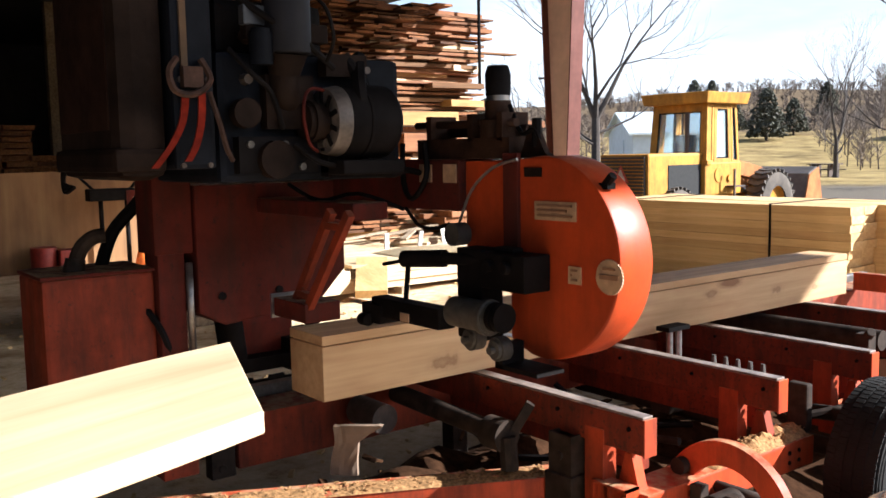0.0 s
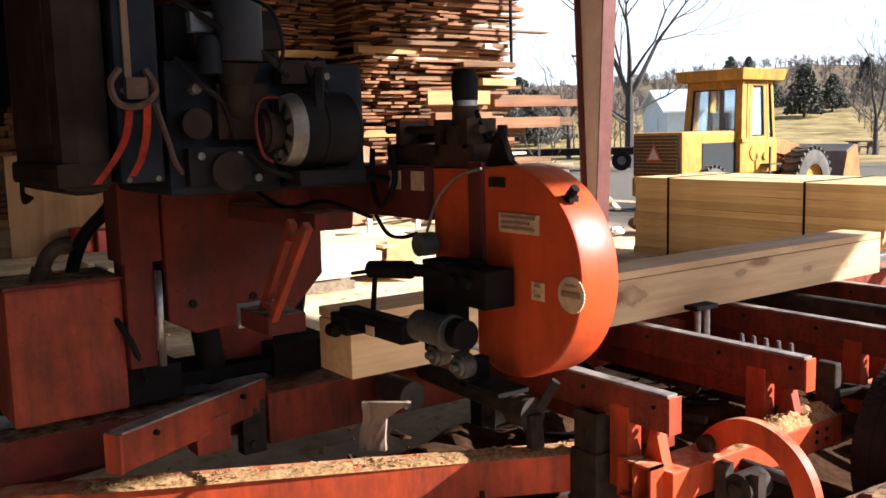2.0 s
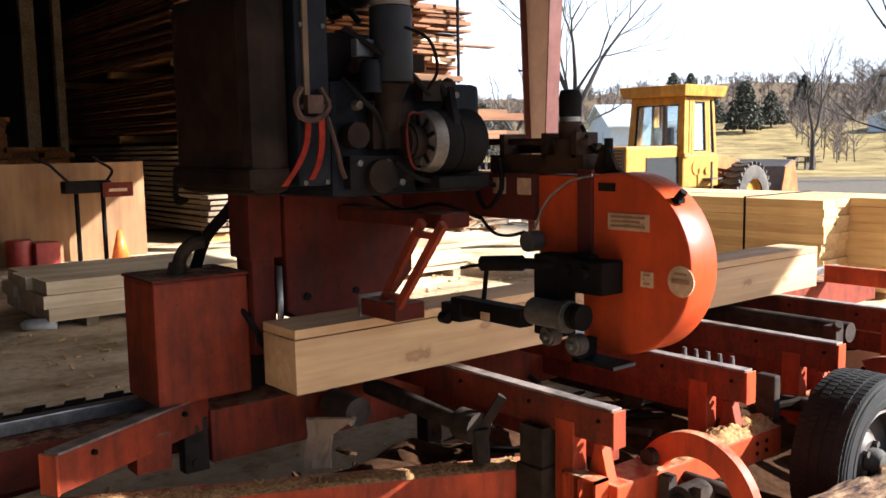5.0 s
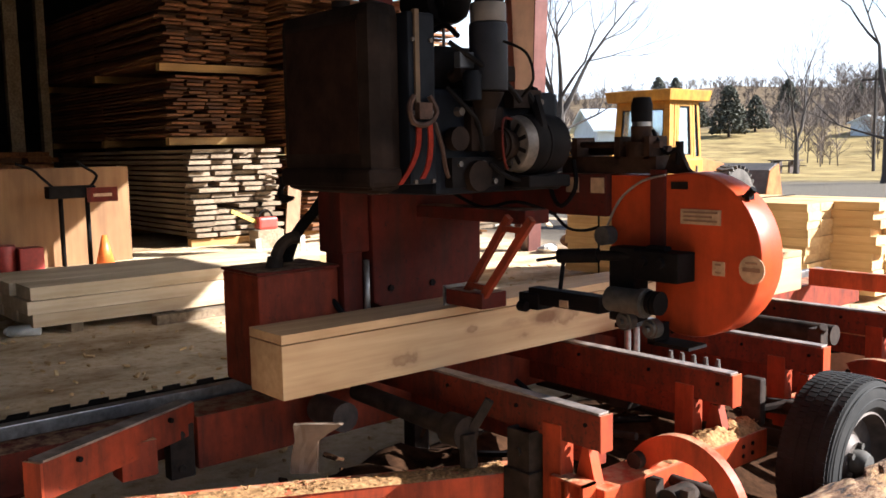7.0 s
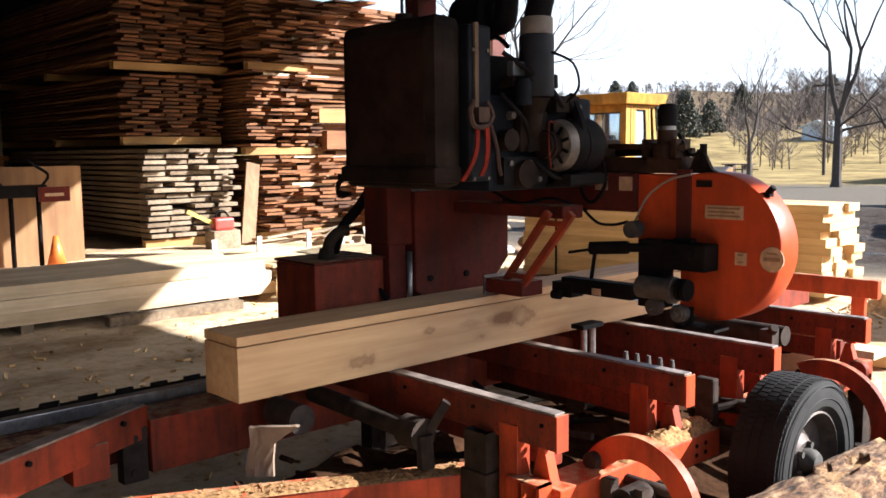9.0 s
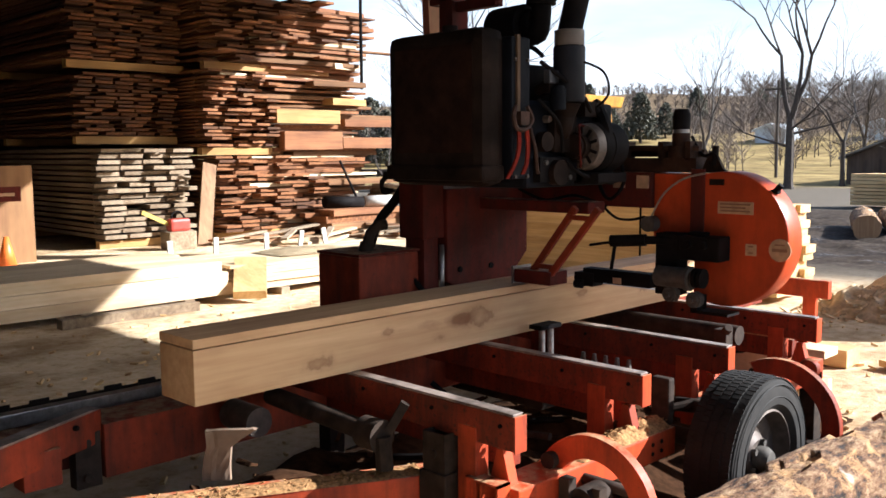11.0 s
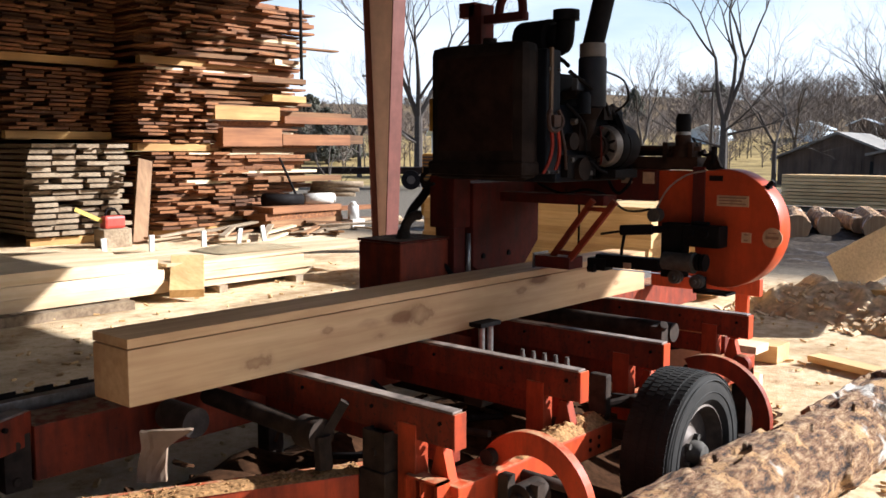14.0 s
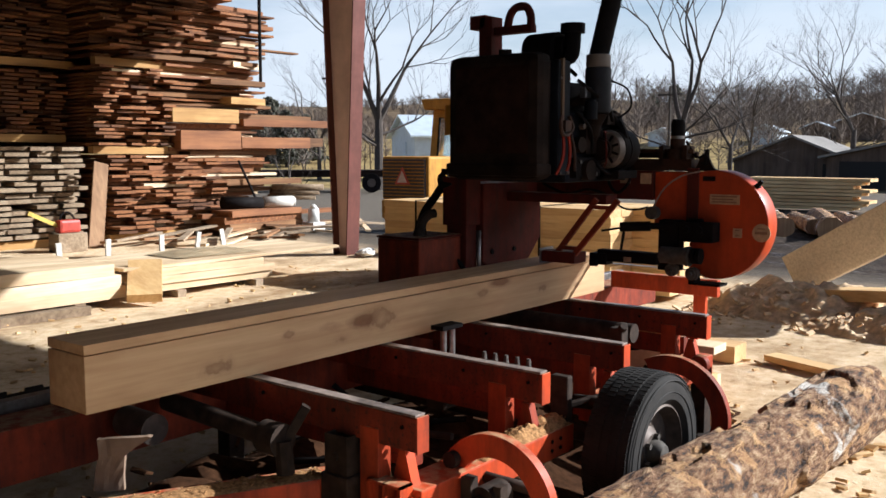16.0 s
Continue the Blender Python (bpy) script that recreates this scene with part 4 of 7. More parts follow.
def cant_material():
    """Fresh sawn timber with growth streaks and brown knots."""
    m = timber("cant_wood", (0.72, 0.50, 0.285), (0.52, 0.32, 0.16), 1, 26, 0.7, 0.0)
    t = m.node_tree
    b = t.nodes["Principled BSDF"]
    old = b.inputs["Base Color"].links[0].from_socket
    v = t.nodes.new("ShaderNodeTexVoronoi")
    tc = t.nodes.new("ShaderNodeTexCoord")
    mp = t.nodes.new("ShaderNodeMapping")
    mp.inputs["Scale"].default_value = (1.0, 0.34, 1.0)
    mp.inputs["Location"].default_value = (0.35, 0.1, 0.21)
    t.links.new(tc.outputs["Object"], mp.inputs["Vector"])
    t.links.new(mp.outputs["Vector"], v.inputs["Vector"])
    v.inputs["Scale"].default_value = 4.6
    add = t.nodes.new("ShaderNodeMath")
    add.operation = "MULTIPLY_ADD"
    t.links.new(noise_node(t, 16, 5, 0.65, (1, 0.4, 1)), add.inputs[0])
    add.inputs[1].default_value = 0.20
    t.links.new(v.outputs["Distance"], add.inputs[2])
    mask = ramp(t, add.outputs[0], [(0.18, (1, 1, 1)), (0.215, (0.5, 0.5, 0.5)), (0.28, (0, 0, 0))])
    col = mix(t, mask, old, (0.25, 0.12, 0.05))
    wob = noise_node(t, 11, 5, 0.7)
    for kx, ky, kz, size in ((0.1, -0.30, 0.11, 0.085), (0.1, -1.12, 0.055, 0.05), (0.1, -0.80, 0.12, 0.028), (0.1, 0.42, 0.125, 0.04), (0.1, 0.95, 0.09, 0.045), (0.1, -0.52, 0.06, 0.03), (0.1, 1.3, 0.07, 0.03)):
        mp2 = t.nodes.new("ShaderNodeMapping")
        mp2.vector_type = "POINT"
        mp2.inputs["Location"].default_value = (-kx * 1.0, -ky * 0.45, -kz)
        mp2.inputs["Scale"].default_value = (1.0, 0.45, 1.0)
        ln = t.nodes.new("ShaderNodeVectorMath")
        ln.operation = "LENGTH"
        t.links.new(tc.outputs["Object"], mp2.inputs["Vector"])
        t.links.new(mp2.outputs["Vector"], ln.inputs[0])
        ad = t.nodes.new("ShaderNodeMath")
        ad.operation = "MULTIPLY_ADD"
        t.links.new(wob, ad.inputs[0])
        ad.inputs[1].default_value = size * 1.5
        t.links.new(ln.outputs["Value"], ad.inputs[2])
        ring = ramp(t, ad.outputs[0], [(size * 0.72, (0.3, 0.3, 0.3)), (size * 0.98, (0.5, 0.5, 0.5)), (size * 1.10, (0.62, 0.62, 0.62)), (size * 1.22, (0.15, 0.15, 0.15)), (size * 1.6, (0, 0, 0))])
        col = mix(t, ring, col, (0.20, 0.085, 0.032))
    t.links.new(col, b.inputs["Base Color"])
    return m


def build_timber():
    m = cant_material()
    bm = BM()
    box(bm, (-2.745, 1.42, 0.67), (-2.53, 4.64, 0.85))
    solo("timber", bm, m, "squared fresh pine timber with knots lying on the bunks", "timber", bev=0.003)
    bm = BM()
    box(bm, (-2.745, 1.42, 0.854), (-2.53, 4.64, 0.885))
    solo("top_board", bm, m, "board being sawn off, still lying on the timber", "board", bev=0.002)


# ---- the saw head ----
def build_head():
    head = thing("bandsaw_carriage", (0, 0, 0), "orange bandsaw carriage with a dark engine, riding along the bed", "bandsaw")
    P = lambda n, bm, m, par=None, lab="", bev=0.0: part(n, bm, m, par or head, lab, bev)
    # band wheel cover
    cx, cz, R = -1.80, 1.10, 0.276
    bm = BM()
    n = 72
    out = [(cx + R * math.cos(radians(a)), cz + R * math.sin(radians(a))) for a in range(100, -101, -2)]
    out += [(-1.93, 0.86), (-1.93, 1.365)]
    prism(bm, out[::-1], 1, 0.0, 0.125)
    for f in bm.faces:
        f.normal_update()
        f.smooth = abs(f.normal.y) < 0.5
    cover = P("wheel_cover", bm, M_COVER, None, "orange round sheet metal band wheel cover", 0.008)
    bm = BM()
    box(bm, (-2.13, 0.005, 1.09), (-1.945, 0.12, 1.365))
    P("cover_side", bm, M_COVER, cover, "", 0.006)
    bm = BM()
    box(bm, (-1.945, -0.012, 1.07), (-1.885, 0.004, 1.385))
    P("slide_strip", bm, M_RED_SHADE, cover, "", 0.003)
    bm = BM()
    box(bm, (-1.865, -0.004, 1.32), (-1.80, 0.0, 1.345))
    P("label_plate", bm, M_GREASE, cover)

    def sticker(x0, z0, x1, z1, bars):
        bm = BM()
        box(bm, (x0, -0.004, z0), (x1, 0.0, z1))
        s = P("sticker", bm, M_LABEL, cover, "faded paper warning sticker")
        for k in range(bars):
            bm = BM()
            z = z1 - (z1 - z0) * (k + 0.7) / (bars + 0.6)
            box(bm, (x0 + 0.012, -0.0075, z - 0.003), (x1 - 0.012 - 0.02 * (k % 2), -0.004, z + 0.003))
            P("text_bar", bm, M_INK, s)
    sticker(-1.825, 1.205, -1.672, 1.255, 3)
    sticker(-1.70, 1.042, -1.655, 1.088, 3)
    bm = BM()
    star = [(-1.558 + (0.046 if k % 2 else 0.043) * math.cos(k * math.tau / 64), 1.072 + (0.046 if k % 2 else 0.043) * math.sin(k * math.tau / 64)) for k in range(64)]
    prism(bm, star, 1, -0.004, 0.0)
    seal = P("seal_sticker", bm, M_LABEL, cover, "round cream seal sticker with a scalloped edge")
    bm = BM()
    box(bm, (-1.588, -0.0075, 1.066), (-1.528, -0.004, 1.078))
    box(bm, (-1.578, -0.0075, 1.09), (-1.538, -0.004, 1.096))
    P("text_bar", bm, M_INK, seal)
    # rubber latch, top bracket and cable
    bm = BM()
    tube(bm, (-1.60, 0.03, 1.30), (-1.575, 0.03, 1.325), 0.012, n=8)
    box(bm, (-1.625, 0.02, 1.29), (-1.585, 0.05, 1.306))
    P("latch", bm, M_BLACK, cover)
    bm = BM()
    prism(bm, [(-1.93, 1.37), (-1.80, 1.37), (-1.83, 1.385), (-1.87, 1.46), (-1.89, 1.46)], 1, 0.04, 0.06)
    P("cover_bracket", bm, M_RUSTY, cover)
    bm = BM()
    cable(bm, smooth_path([(-1.875, -0.02, 1.368), (-1.97, -0.025, 1.345), (-2.06, -0.03, 1.28), (-2.12, -0.03, 1.18)]), 0.0045)
    P("control_cable", bm, M_STEEL, cover, "thin pale control cable")
    # gauge
    bm = BM()
    tube(bm, (-2.12, -0.01, 1.15), (-2.12, -0.06, 1.15), 0.034, n=20)
    P("gauge", bm, M_HUB, head, "round tension gauge")
    # blade adjuster block, motor, guide rollers and arm in front
    bm = BM()
    box(bm, (-1.945, -0.10, 1.015), (-1.765, -0.004, 1.115))
    for x in (-1.9, -1.83):
        tube(bm, (x, -0.12, 1.08), (x, -0.10, 1.08), 0.018, n=10)
    box(bm, (-1.92, -0.07, 1.115), (-1.84, -0.03, 1.13))
    P("adjuster_block", bm, M_BLACK, None, "greasy black guide adjuster block", 0.006)
    bm = BM()
    box(bm, (-2.06, -0.09, 0.86), (-1.95, -0.01, 1.12))
    P("guide_bracket", bm, M_BLACK, None, "", 0.006)
    bm = BM()
    tube(bm, (-2.02, -0.13, 0.945), (-1.86, -0.13, 0.945), 0.043, n=24)
    tube(bm, (-1.885, -0.13, 0.945), (-1.865, -0.13, 0.945), 0.05, n=24)
    P("guide_motor", bm, M_HUB, None, "small dull steel guide arm motor")
    bm = BM()
    for x in (-1.85, -1.825):
        tube(bm, (x, -0.13, 0.95), (x + 0.016, -0.13, 0.95), 0.04, n=20)
    P("pulley", bm, M_BLACK)
    for x, z in ((-1.975, 0.868), (-1.865, 0.856)):
        bm = BM()
        tube(bm, (x, -0.115, z), (x, -0.08, z), 0.033, n=22)
        tube(bm, (x, -0.124, z), (x, -0.115, z), 0.024, 0.026, n=22)
        tube(bm, (x, -0.14, z), (x, -0.124, z), 0.011, n=8)
        P("guide_roller", bm, M_HUB, None, "small grooved steel blade guide roller")
    bm = BM()
    box(bm, (-1.885, -0.10, 0.80), (-1.855, -0.02, 0.87))
    box(bm, (-1.88, -0.10, 0.80), (-1.72, -0.0, 0.812))
    P("guide_foot", bm, M_BLACK)
    bm = BM()
    box(bm, (-2.36, -0.19, 0.895), (-2.02, -0.13, 0.955))
    arm = P("guide_arm", bm, M_BLACK, None, "black sliding blade guide arm", 0.005)
    bm = BM()
    box(bm, (-2.40, -0.20, 0.875), (-2.30, -0.12, 0.935))
    tube(bm, (-2.41, -0.16, 0.90), (-2.36, -0.16, 0.90), 0.022, n=12)
    tube(bm, (-2.385, -0.21, 0.885), (-2.345, -0.21, 0.885), 0.02, n=12)
    P("roller_holder", bm, M_BLACK, arm, "", 0.004)
    bm = BM()
    box(bm, (-2.2, -0.195, 0.90), (-2.16, -0.188, 0.925))
    P("arm_sticker", bm, M_LABEL, arm)
    bm = BM()
    tube(bm, (-2.245, -0.14, 0.955), (-2.225, -0.14, 1.08), 0.008, n=8)
    tube(bm, (-2.25, -0.14, 1.075), (-2.1, -0.1, 1.085), 0.026, n=12)
    tube(bm, (-2.1, -0.1, 1.085), (-1.96, -0.07, 1.09), 0.018, n=12)
    tube(bm, (-2.36, -0.14, 1.05), (-2.25, -0.14, 1.07), 0.006, n=8)
    P("feed_lever", bm, M_BLACK)
    # the blade itself
    bm = BM()
    box(bm, (-2.86, 0.04, 0.8515), (-1.80, 0.072, 0.8535))
    P("saw_blade", bm, M_STEEL, None, "thin steel band saw blade")
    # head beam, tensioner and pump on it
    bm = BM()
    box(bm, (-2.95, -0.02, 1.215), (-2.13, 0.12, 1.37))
    P("head_beam", bm, M_RED_SHADE, None, "rusty red head beam", 0.006)
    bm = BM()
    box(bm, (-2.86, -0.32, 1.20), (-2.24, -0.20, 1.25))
    P("lower_beam", bm, M_RED_SHADE, None, "", 0.006)
    for x in (-2.17, -2.29):
        bm = BM()
        box(bm, (x - 0.03, -0.025, 1.30), (x + 0.03, -0.02, 1.355))
        P("sticker", bm, M_LABEL, None, "grimy paper sticker")
    bm = BM()
    tube(bm, (-2.40, 0.03, 1.475), (-1.93, 0.03, 1.47), 0.012, n=10)
    tube(bm, (-2.38, 0.08, 1.45), (-1.93, 0.08, 1.45), 0.016, n=10)
    box(bm, (-2.36, -0.0, 1.37), (-1.93, 0.1, 1.43))
    for x in (-2.3, -2.1, -1.97):
        box(bm, (x - 0.012, 0.0, 1.42), (x + 0.012, 0.1, 1.50))
    P("tensioner", bm, M_RUSTY, None, "greasy blade tensioner rods", 0.003)
    bm = BM()
    tube(bm, (-2.03, 0.05, 1.43), (-2.03, 0.05, 1.48), 0.055, n=16)
    tube(bm, (-2.03, 0.05, 1.48), (-2.03, 0.05, 1.535), 0.038, n=16)
    P("pump_base", bm, M_RUSTY)
    bm = BM()
    tube(bm, (-2.03, 0.05, 1.535), (-2.03, 0.05, 1.55), 0.034, n=20)
    P("pump_collar", bm, M_STEEL)
    bm = BM()
    lathe = [(1.55, 0.036), (1.61, 0.038), (1.635, 0.03), (1.638, 0.001)]
    rings = [[bm.verts.new((-2.03 + math.cos(k * math.tau / 20) * r, 0.05 + math.sin(k * math.tau / 20) * r, z)) for k in range(20)] for z, r in lathe]
    for a, c in zip(rings, rings[1:]):
        for k in range(20):
            bm.faces.new((a[k], a[(k + 1) % 20], c[(k + 1) % 20], c[k])).smooth = True
    P("pump_cap", bm, M_BLACK, None, "round black pump motor")
    bm = BM()
    cable(bm, smooth_path([(-1.98, 0.05, 1.52), (-1.92, 0.04, 1.44), (-1.87, 0.04, 1.45), (-1.85, 0.05, 1.40)]), 0.007)
    tube(bm, (-1.87, 0.05, 1.40), (-1.87, 0.05, 1.48), 0.014, n=8)
    P("lever", bm, M_BLACK)
    bm = BM()
    cable(bm, smooth_path([(-2.40, -0.03, 1.42), (-2.37, -0.05, 1.3), (-2.31, -0.06, 1.25), (-2.25, -0.05, 1.32), (-2.27, -0.04, 1.42)]), 0.009)
    cable(bm, smooth_path([(-2.36, -0.05, 1.22), (-2.28, -0.06, 1.17), (-2.2, -0.06, 1.165), (-2.14, -0.05, 1.18)]), 0.006)
    cable(bm, smooth_path([(-2.62, -0.32, 1.30), (-2.5, -0.28, 1.25), (-2.4, -0.2, 1.27), (-2.3, -0.1, 1.22)]), 0.007)
    P("hose", bm, M_BLACK)
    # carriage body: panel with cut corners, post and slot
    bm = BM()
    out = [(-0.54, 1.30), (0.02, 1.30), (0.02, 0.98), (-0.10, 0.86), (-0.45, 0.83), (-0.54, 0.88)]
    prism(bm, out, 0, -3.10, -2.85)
    P("carriage_panel", bm, M_RED_SHADE, None, "worn red carriage panel", 0.008)
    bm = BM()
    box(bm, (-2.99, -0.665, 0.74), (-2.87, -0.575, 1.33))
    P("carriage_post", bm, M_RED_SHADE, None, "", 0.006)
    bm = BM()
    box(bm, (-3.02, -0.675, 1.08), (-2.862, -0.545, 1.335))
    P("carriage_box", bm, M_RED_SHADE, None, "", 0.008)
    bm = BM()
    box(bm, (-3.0, -0.595, 0.9), (-2.88, -0.55, 1.05))
    P("slot", bm, M_BLACK)
    bm = BM()
    for y in (-0.46, -0.25):
        tube(bm, (-2.852, y, 0.93), (-2.842, y, 0.93), 0.014, n=8)
    P("bolt", bm, M_BLACK)
    bm = BM()
    tube(bm, (-2.86, -0.565, 0.74), (-2.86, -0.565, 1.05), 0.012, n=10)
    P("lift_rod", bm, M_STEEL)
    bm = BM()
    box(bm, (-3.3, -0.65, 0.58), (-3.03, -0.45, 0.70))
    box(bm, (-3.3, -0.45, 0.60), (-3.06, -0.02, 0.65))
    box(bm, (-3.3, -0.1, 0.58), (-3.03, 0.15, 0.70))
    P("carriage_shoe", bm, M_BLACK, None, "", 0.006)
    bm = BM()
    tube(bm, (-3.12, -0.3, 0.6), (-3.06, -0.36, 0.9), 0.05, n=14)
    tube(bm, (-3.2, 0.05, 0.6), (-3.1, 0.1, 1.2), 0.03, n=12)
    P("lift_column", bm, M_BLACK)
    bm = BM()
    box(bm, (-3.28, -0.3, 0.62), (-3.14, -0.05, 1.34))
    P("mast", bm, M_RED_SHADE, None, "", 0.006)
    bm = BM()
    box(bm, (-2.87, -0.56, 1.9), (-2.79, -0.46, 2.16))
    box(bm, (-2.93, -0.56, 2.1), (-2.83, -0.46, 2.17))
    box(bm, (-2.80, -0.54, 2.065), (-2.56, -0.49, 2.105))
    cable(bm, smooth_path([(-2.72, -0.52, 2.08), (-2.70, -0.52, 2.16), (-2.66, -0.52, 2.195), (-2.6, -0.52, 2.19), (-2.575, -0.52, 2.14), (-2.575, -0.52, 2.07)]), 0.022, 8)
    P("top_frame", bm, M_RED_SHADE, None, "red lift frame above the engine", 0.004)
    # debris guard and its struts
    bm = BM()
    beam(bm, (-2.14, -0.40, 1.24), (-2.385, -0.40, 0.95), 0.022, 0.028)
    P("strut", bm, M_ORANGE_SHADE, None, "", 0.003)
    bm = BM()
    beam(bm, (-2.27, -0.38, 1.24), (-2.50, -0.38, 0.95), 0.022, 0.028)
    P("strut", bm, M_ORANGE_SHADE, None, "", 0.003)
    bm = BM()
    beam(bm, (-2.30, -0.38, 1.20), (-2.17, -0.40, 1.20), 0.02, 0.02)
    P("strut_tie", bm, M_ORANGE_SHADE)
    bm = BM()
    beam(bm, (-2.47, -0.38, 0.985), (-2.35, -0.40, 0.985), 0.02, 0.02)
    P("strut_tie", bm, M_ORANGE_SHADE)
    bm = BM()
    box(bm, (-2.56, -0.42, 0.897), (-2.36, -0.30, 0.955))
    P("guard_foot", bm, M_RED_SHADE, None, "", 0.005)
    bm = BM()
    box(bm, (-2.57, -0.425, 0.89), (-2.562, -0.30, 0.965))
    P("guard_flap", bm, M_STEEL)
    # battery box with a strap handle
    bm = BM()
    box(bm, (-3.18, -1.01, 0.608), (-2.90, -0.667, 1.028))
    bat = P("battery_box", bm, M_ORANGE_SHADE, None, "orange steel battery box behind the carriage", 0.012)
    bm = BM()
    box(bm, (-3.184, -1.014, 1.028), (-2.896, -0.663, 1.040))
    P("lid", bm, M_RED_SHADE, bat, "dusty lid", 0.004)
    bm = BM()
    tube(bm, (-3.0, -0.889, 1.028), (-3.0, -0.879, 1.078), 0.035, 0.03, 14)
    cable(bm, smooth_path([(-3.0, -0.879, 1.068), (-3.0, -0.859, 1.113), (-2.99, -0.824, 1.143), (-2.98, -0.789, 1.148)]), 0.024, 10)
    P("filler_neck", bm, M_DIRTY, bat, "bent dark filler neck")
    bm = BM()
    box(bm, (-3.2, -0.71, 0.68), (-2.95, -0.6, 0.75))
    P("box_bracket", bm, M_BLACK)
    bm = BM()
    cable(bm, smooth_path([(-2.92, -0.7, 0.92), (-2.87, -0.66, 0.83), (-2.9, -0.62, 0.72), (-2.95, -0.6, 0.68)]), 0.012)
    cable(bm, smooth_path([(-3.12, -0.767, 1.028), (-3.10, -0.727, 1.148), (-3.08, -0.647, 1.24), (-3.06, -0.587, 1.33)]), 0.022, 10)
    P("hose", bm, M_BLACK)
    # engine: radiator, shroud, block, alternator, air cleaner, muffler and stack
    bm = BM()
    box(bm, (-2.745, -0.98, 1.335), (-2.23, -0.85, 1.915))
    rad = P("radiator", bm, M_GREASE, None, "dark dusty engine radiator", 0.045)
    bm = BM()
    box(bm, (-2.69, -0.984, 1.46), (-2.28, -0.975, 1.855))
    P("core", bm, plain("dusty_radiator_core", (0.026, 0.0125, 0.0085), 0.95, 0, 0.75, 6, 0.8, 0.05), rad)
    bm = BM()
    box(bm, (-2.75, -0.988, 1.355), (-2.225, -0.86, 1.415))
    P("lower_tank", bm, M_GREASE, rad, "", 0.015)
    bm = BM()
    tube(bm, (-2.45, -0.92, 1.915), (-2.45, -0.92, 1.935), 0.03, n=14)
    P("cap", bm, M_GREASE, rad)
    bm = BM()
    box(bm, (-2.72, -0.848, 1.36), (-2.205, -0.74, 1.885))
    P("fan_shroud", bm, M_BLUEBLACK, None, "", 0.012)
    bm = BM()
    for z in (1.37, 1.58, 1.80):
        for y in (-0.83, -0.76):
            tube(bm, (-2.207, y, z), (-2.198, y, z), 0.007, n=8)
    P("bolt", bm, M_RIM)
    bm = BM()
    box(bm, (-2.70, -0.72, 1.32), (-2.24, -0.15, 1.66))
    block = P("engine_block", bm, M_BLUEBLACK, None, "greasy dark engine block", 0.02)
    bm = BM()
    box(bm, (-2.62, -0.7, 1.66), (-2.28, -0.38, 1.80))
    P("rocker_cover", bm, M_BLACK, block, "", 0.02)
    bm = BM()
    for k in range(2):
        tube(bm, (-2.27, -0.62 + k * 0.12, 1.70), (-2.20, -0.62 + k * 0.12, 1.72), 0.022, n=10)
    box(bm, (-2.215, -0.66, 1.685), (-2.18, -0.42, 1.735))
    P("manifold", bm, M_GREASE, block, "", 0.004)
    bm = BM()
    box(bm, (-2.24, -0.68, 1.345), (-2.205, -0.45, 1.44))
    box(bm, (-2.24, -0.42, 1.33), (-2.20, -0.20, 1.40))
    P("side_plate", bm, M_BLACK, block, "", 0.006)
    bm = BM()
    for y, z in ((-0.65, 1.42), (-0.60, 1.36), (-0.55, 1.42), (-0.5, 1.36)):
        tube(bm, (-2.205, y, z), (-2.195, y, z), 0.010, n=8)
    P("bolt", bm, M_HUB)
    bm = BM()
    box(bm, (-2.212, -0.826, 1.60), (-2.196, -0.810, 1.89))
    P("dipstick_strap", bm, plain("tan_strap", (0.11, 0.062, 0.03), 0.8), None, "tan webbing strap")
    bm = BM()
    box(bm, (-2.20, -0.67, 1.72), (-2.17, -0.59, 1.77))
    P("name_plate", bm, plain("pale_plate", (0.045, 0.045, 0.05), 0.5), None, "pale metal plate", 0.004)
    bm = BM()
    tube(bm, (-2.19, -0.40, 1.48), (-2.19, -0.25, 1.48), 0.1, n=32)
    tube(bm, (-2.19, -0.25, 1.48), (-2.19, -0.23, 1.48), 0.1, 0.082, n=32)
    tube(bm, (-2.19, -0.345, 1.48), (-2.19, -0.335, 1.48), 0.104, n=32)
    P("alternator", bm, M_BLACK, None, "large black alternator", 0.004)
    bm = BM()
    tube(bm, (-2.19, -0.44, 1.48), (-2.19, -0.398, 1.48), 0.088, 0.097, n=32)
    face = P("alternator_face", bm, plain("cast_aluminium", (0.15, 0.12, 0.10), 0.5, 0.3, 0.7, 20), None, "dirty cast aluminium alternator face", 0.003)
    for k in range(10):
        bm = BM()
        c, d = math.cos(k * math.tau / 10), math.sin(k * math.tau / 10)
        box(bm, (-0.006, -0.004, 0.042), (0.006, 0.003, 0.08), Matrix.Translation((-2.19, -0.441, 1.48)) @ Matrix.Rotation(k * math.tau / 10, 4, "Y"))
        P("vent_slot", bm, M_BLACK, face)
    bm = BM()
    tube(bm, (-2.19, -0.50, 1.48), (-2.19, -0.44, 1.48), 0.048, n=24)
    tube(bm, (-2.19, -0.485, 1.48), (-2.19, -0.47, 1.48), 0.056, n=24)
    P("alternator_pulley", bm, M_GREASE, face, "greasy black belt pulley")
    bm = BM()
    cable(bm, smooth_path([(-2.17, -0.47, 1.40), (-2.14, -0.51, 1.42), (-2.13, -0.53, 1.48), (-2.14, -0.52, 1.54), (-2.17, -0.48, 1.565), (-2.18, -0.43, 1.56)]), 0.0045)
    P("red_wire", bm, plain("rust_red_wire", (0.075, 0.012, 0.008), 0.8, 0, 0.4, 20, 0.1, 0.1), None, "loop of red battery wire")
    # elbow and pipework between the muffler and the block
    bm = BM()
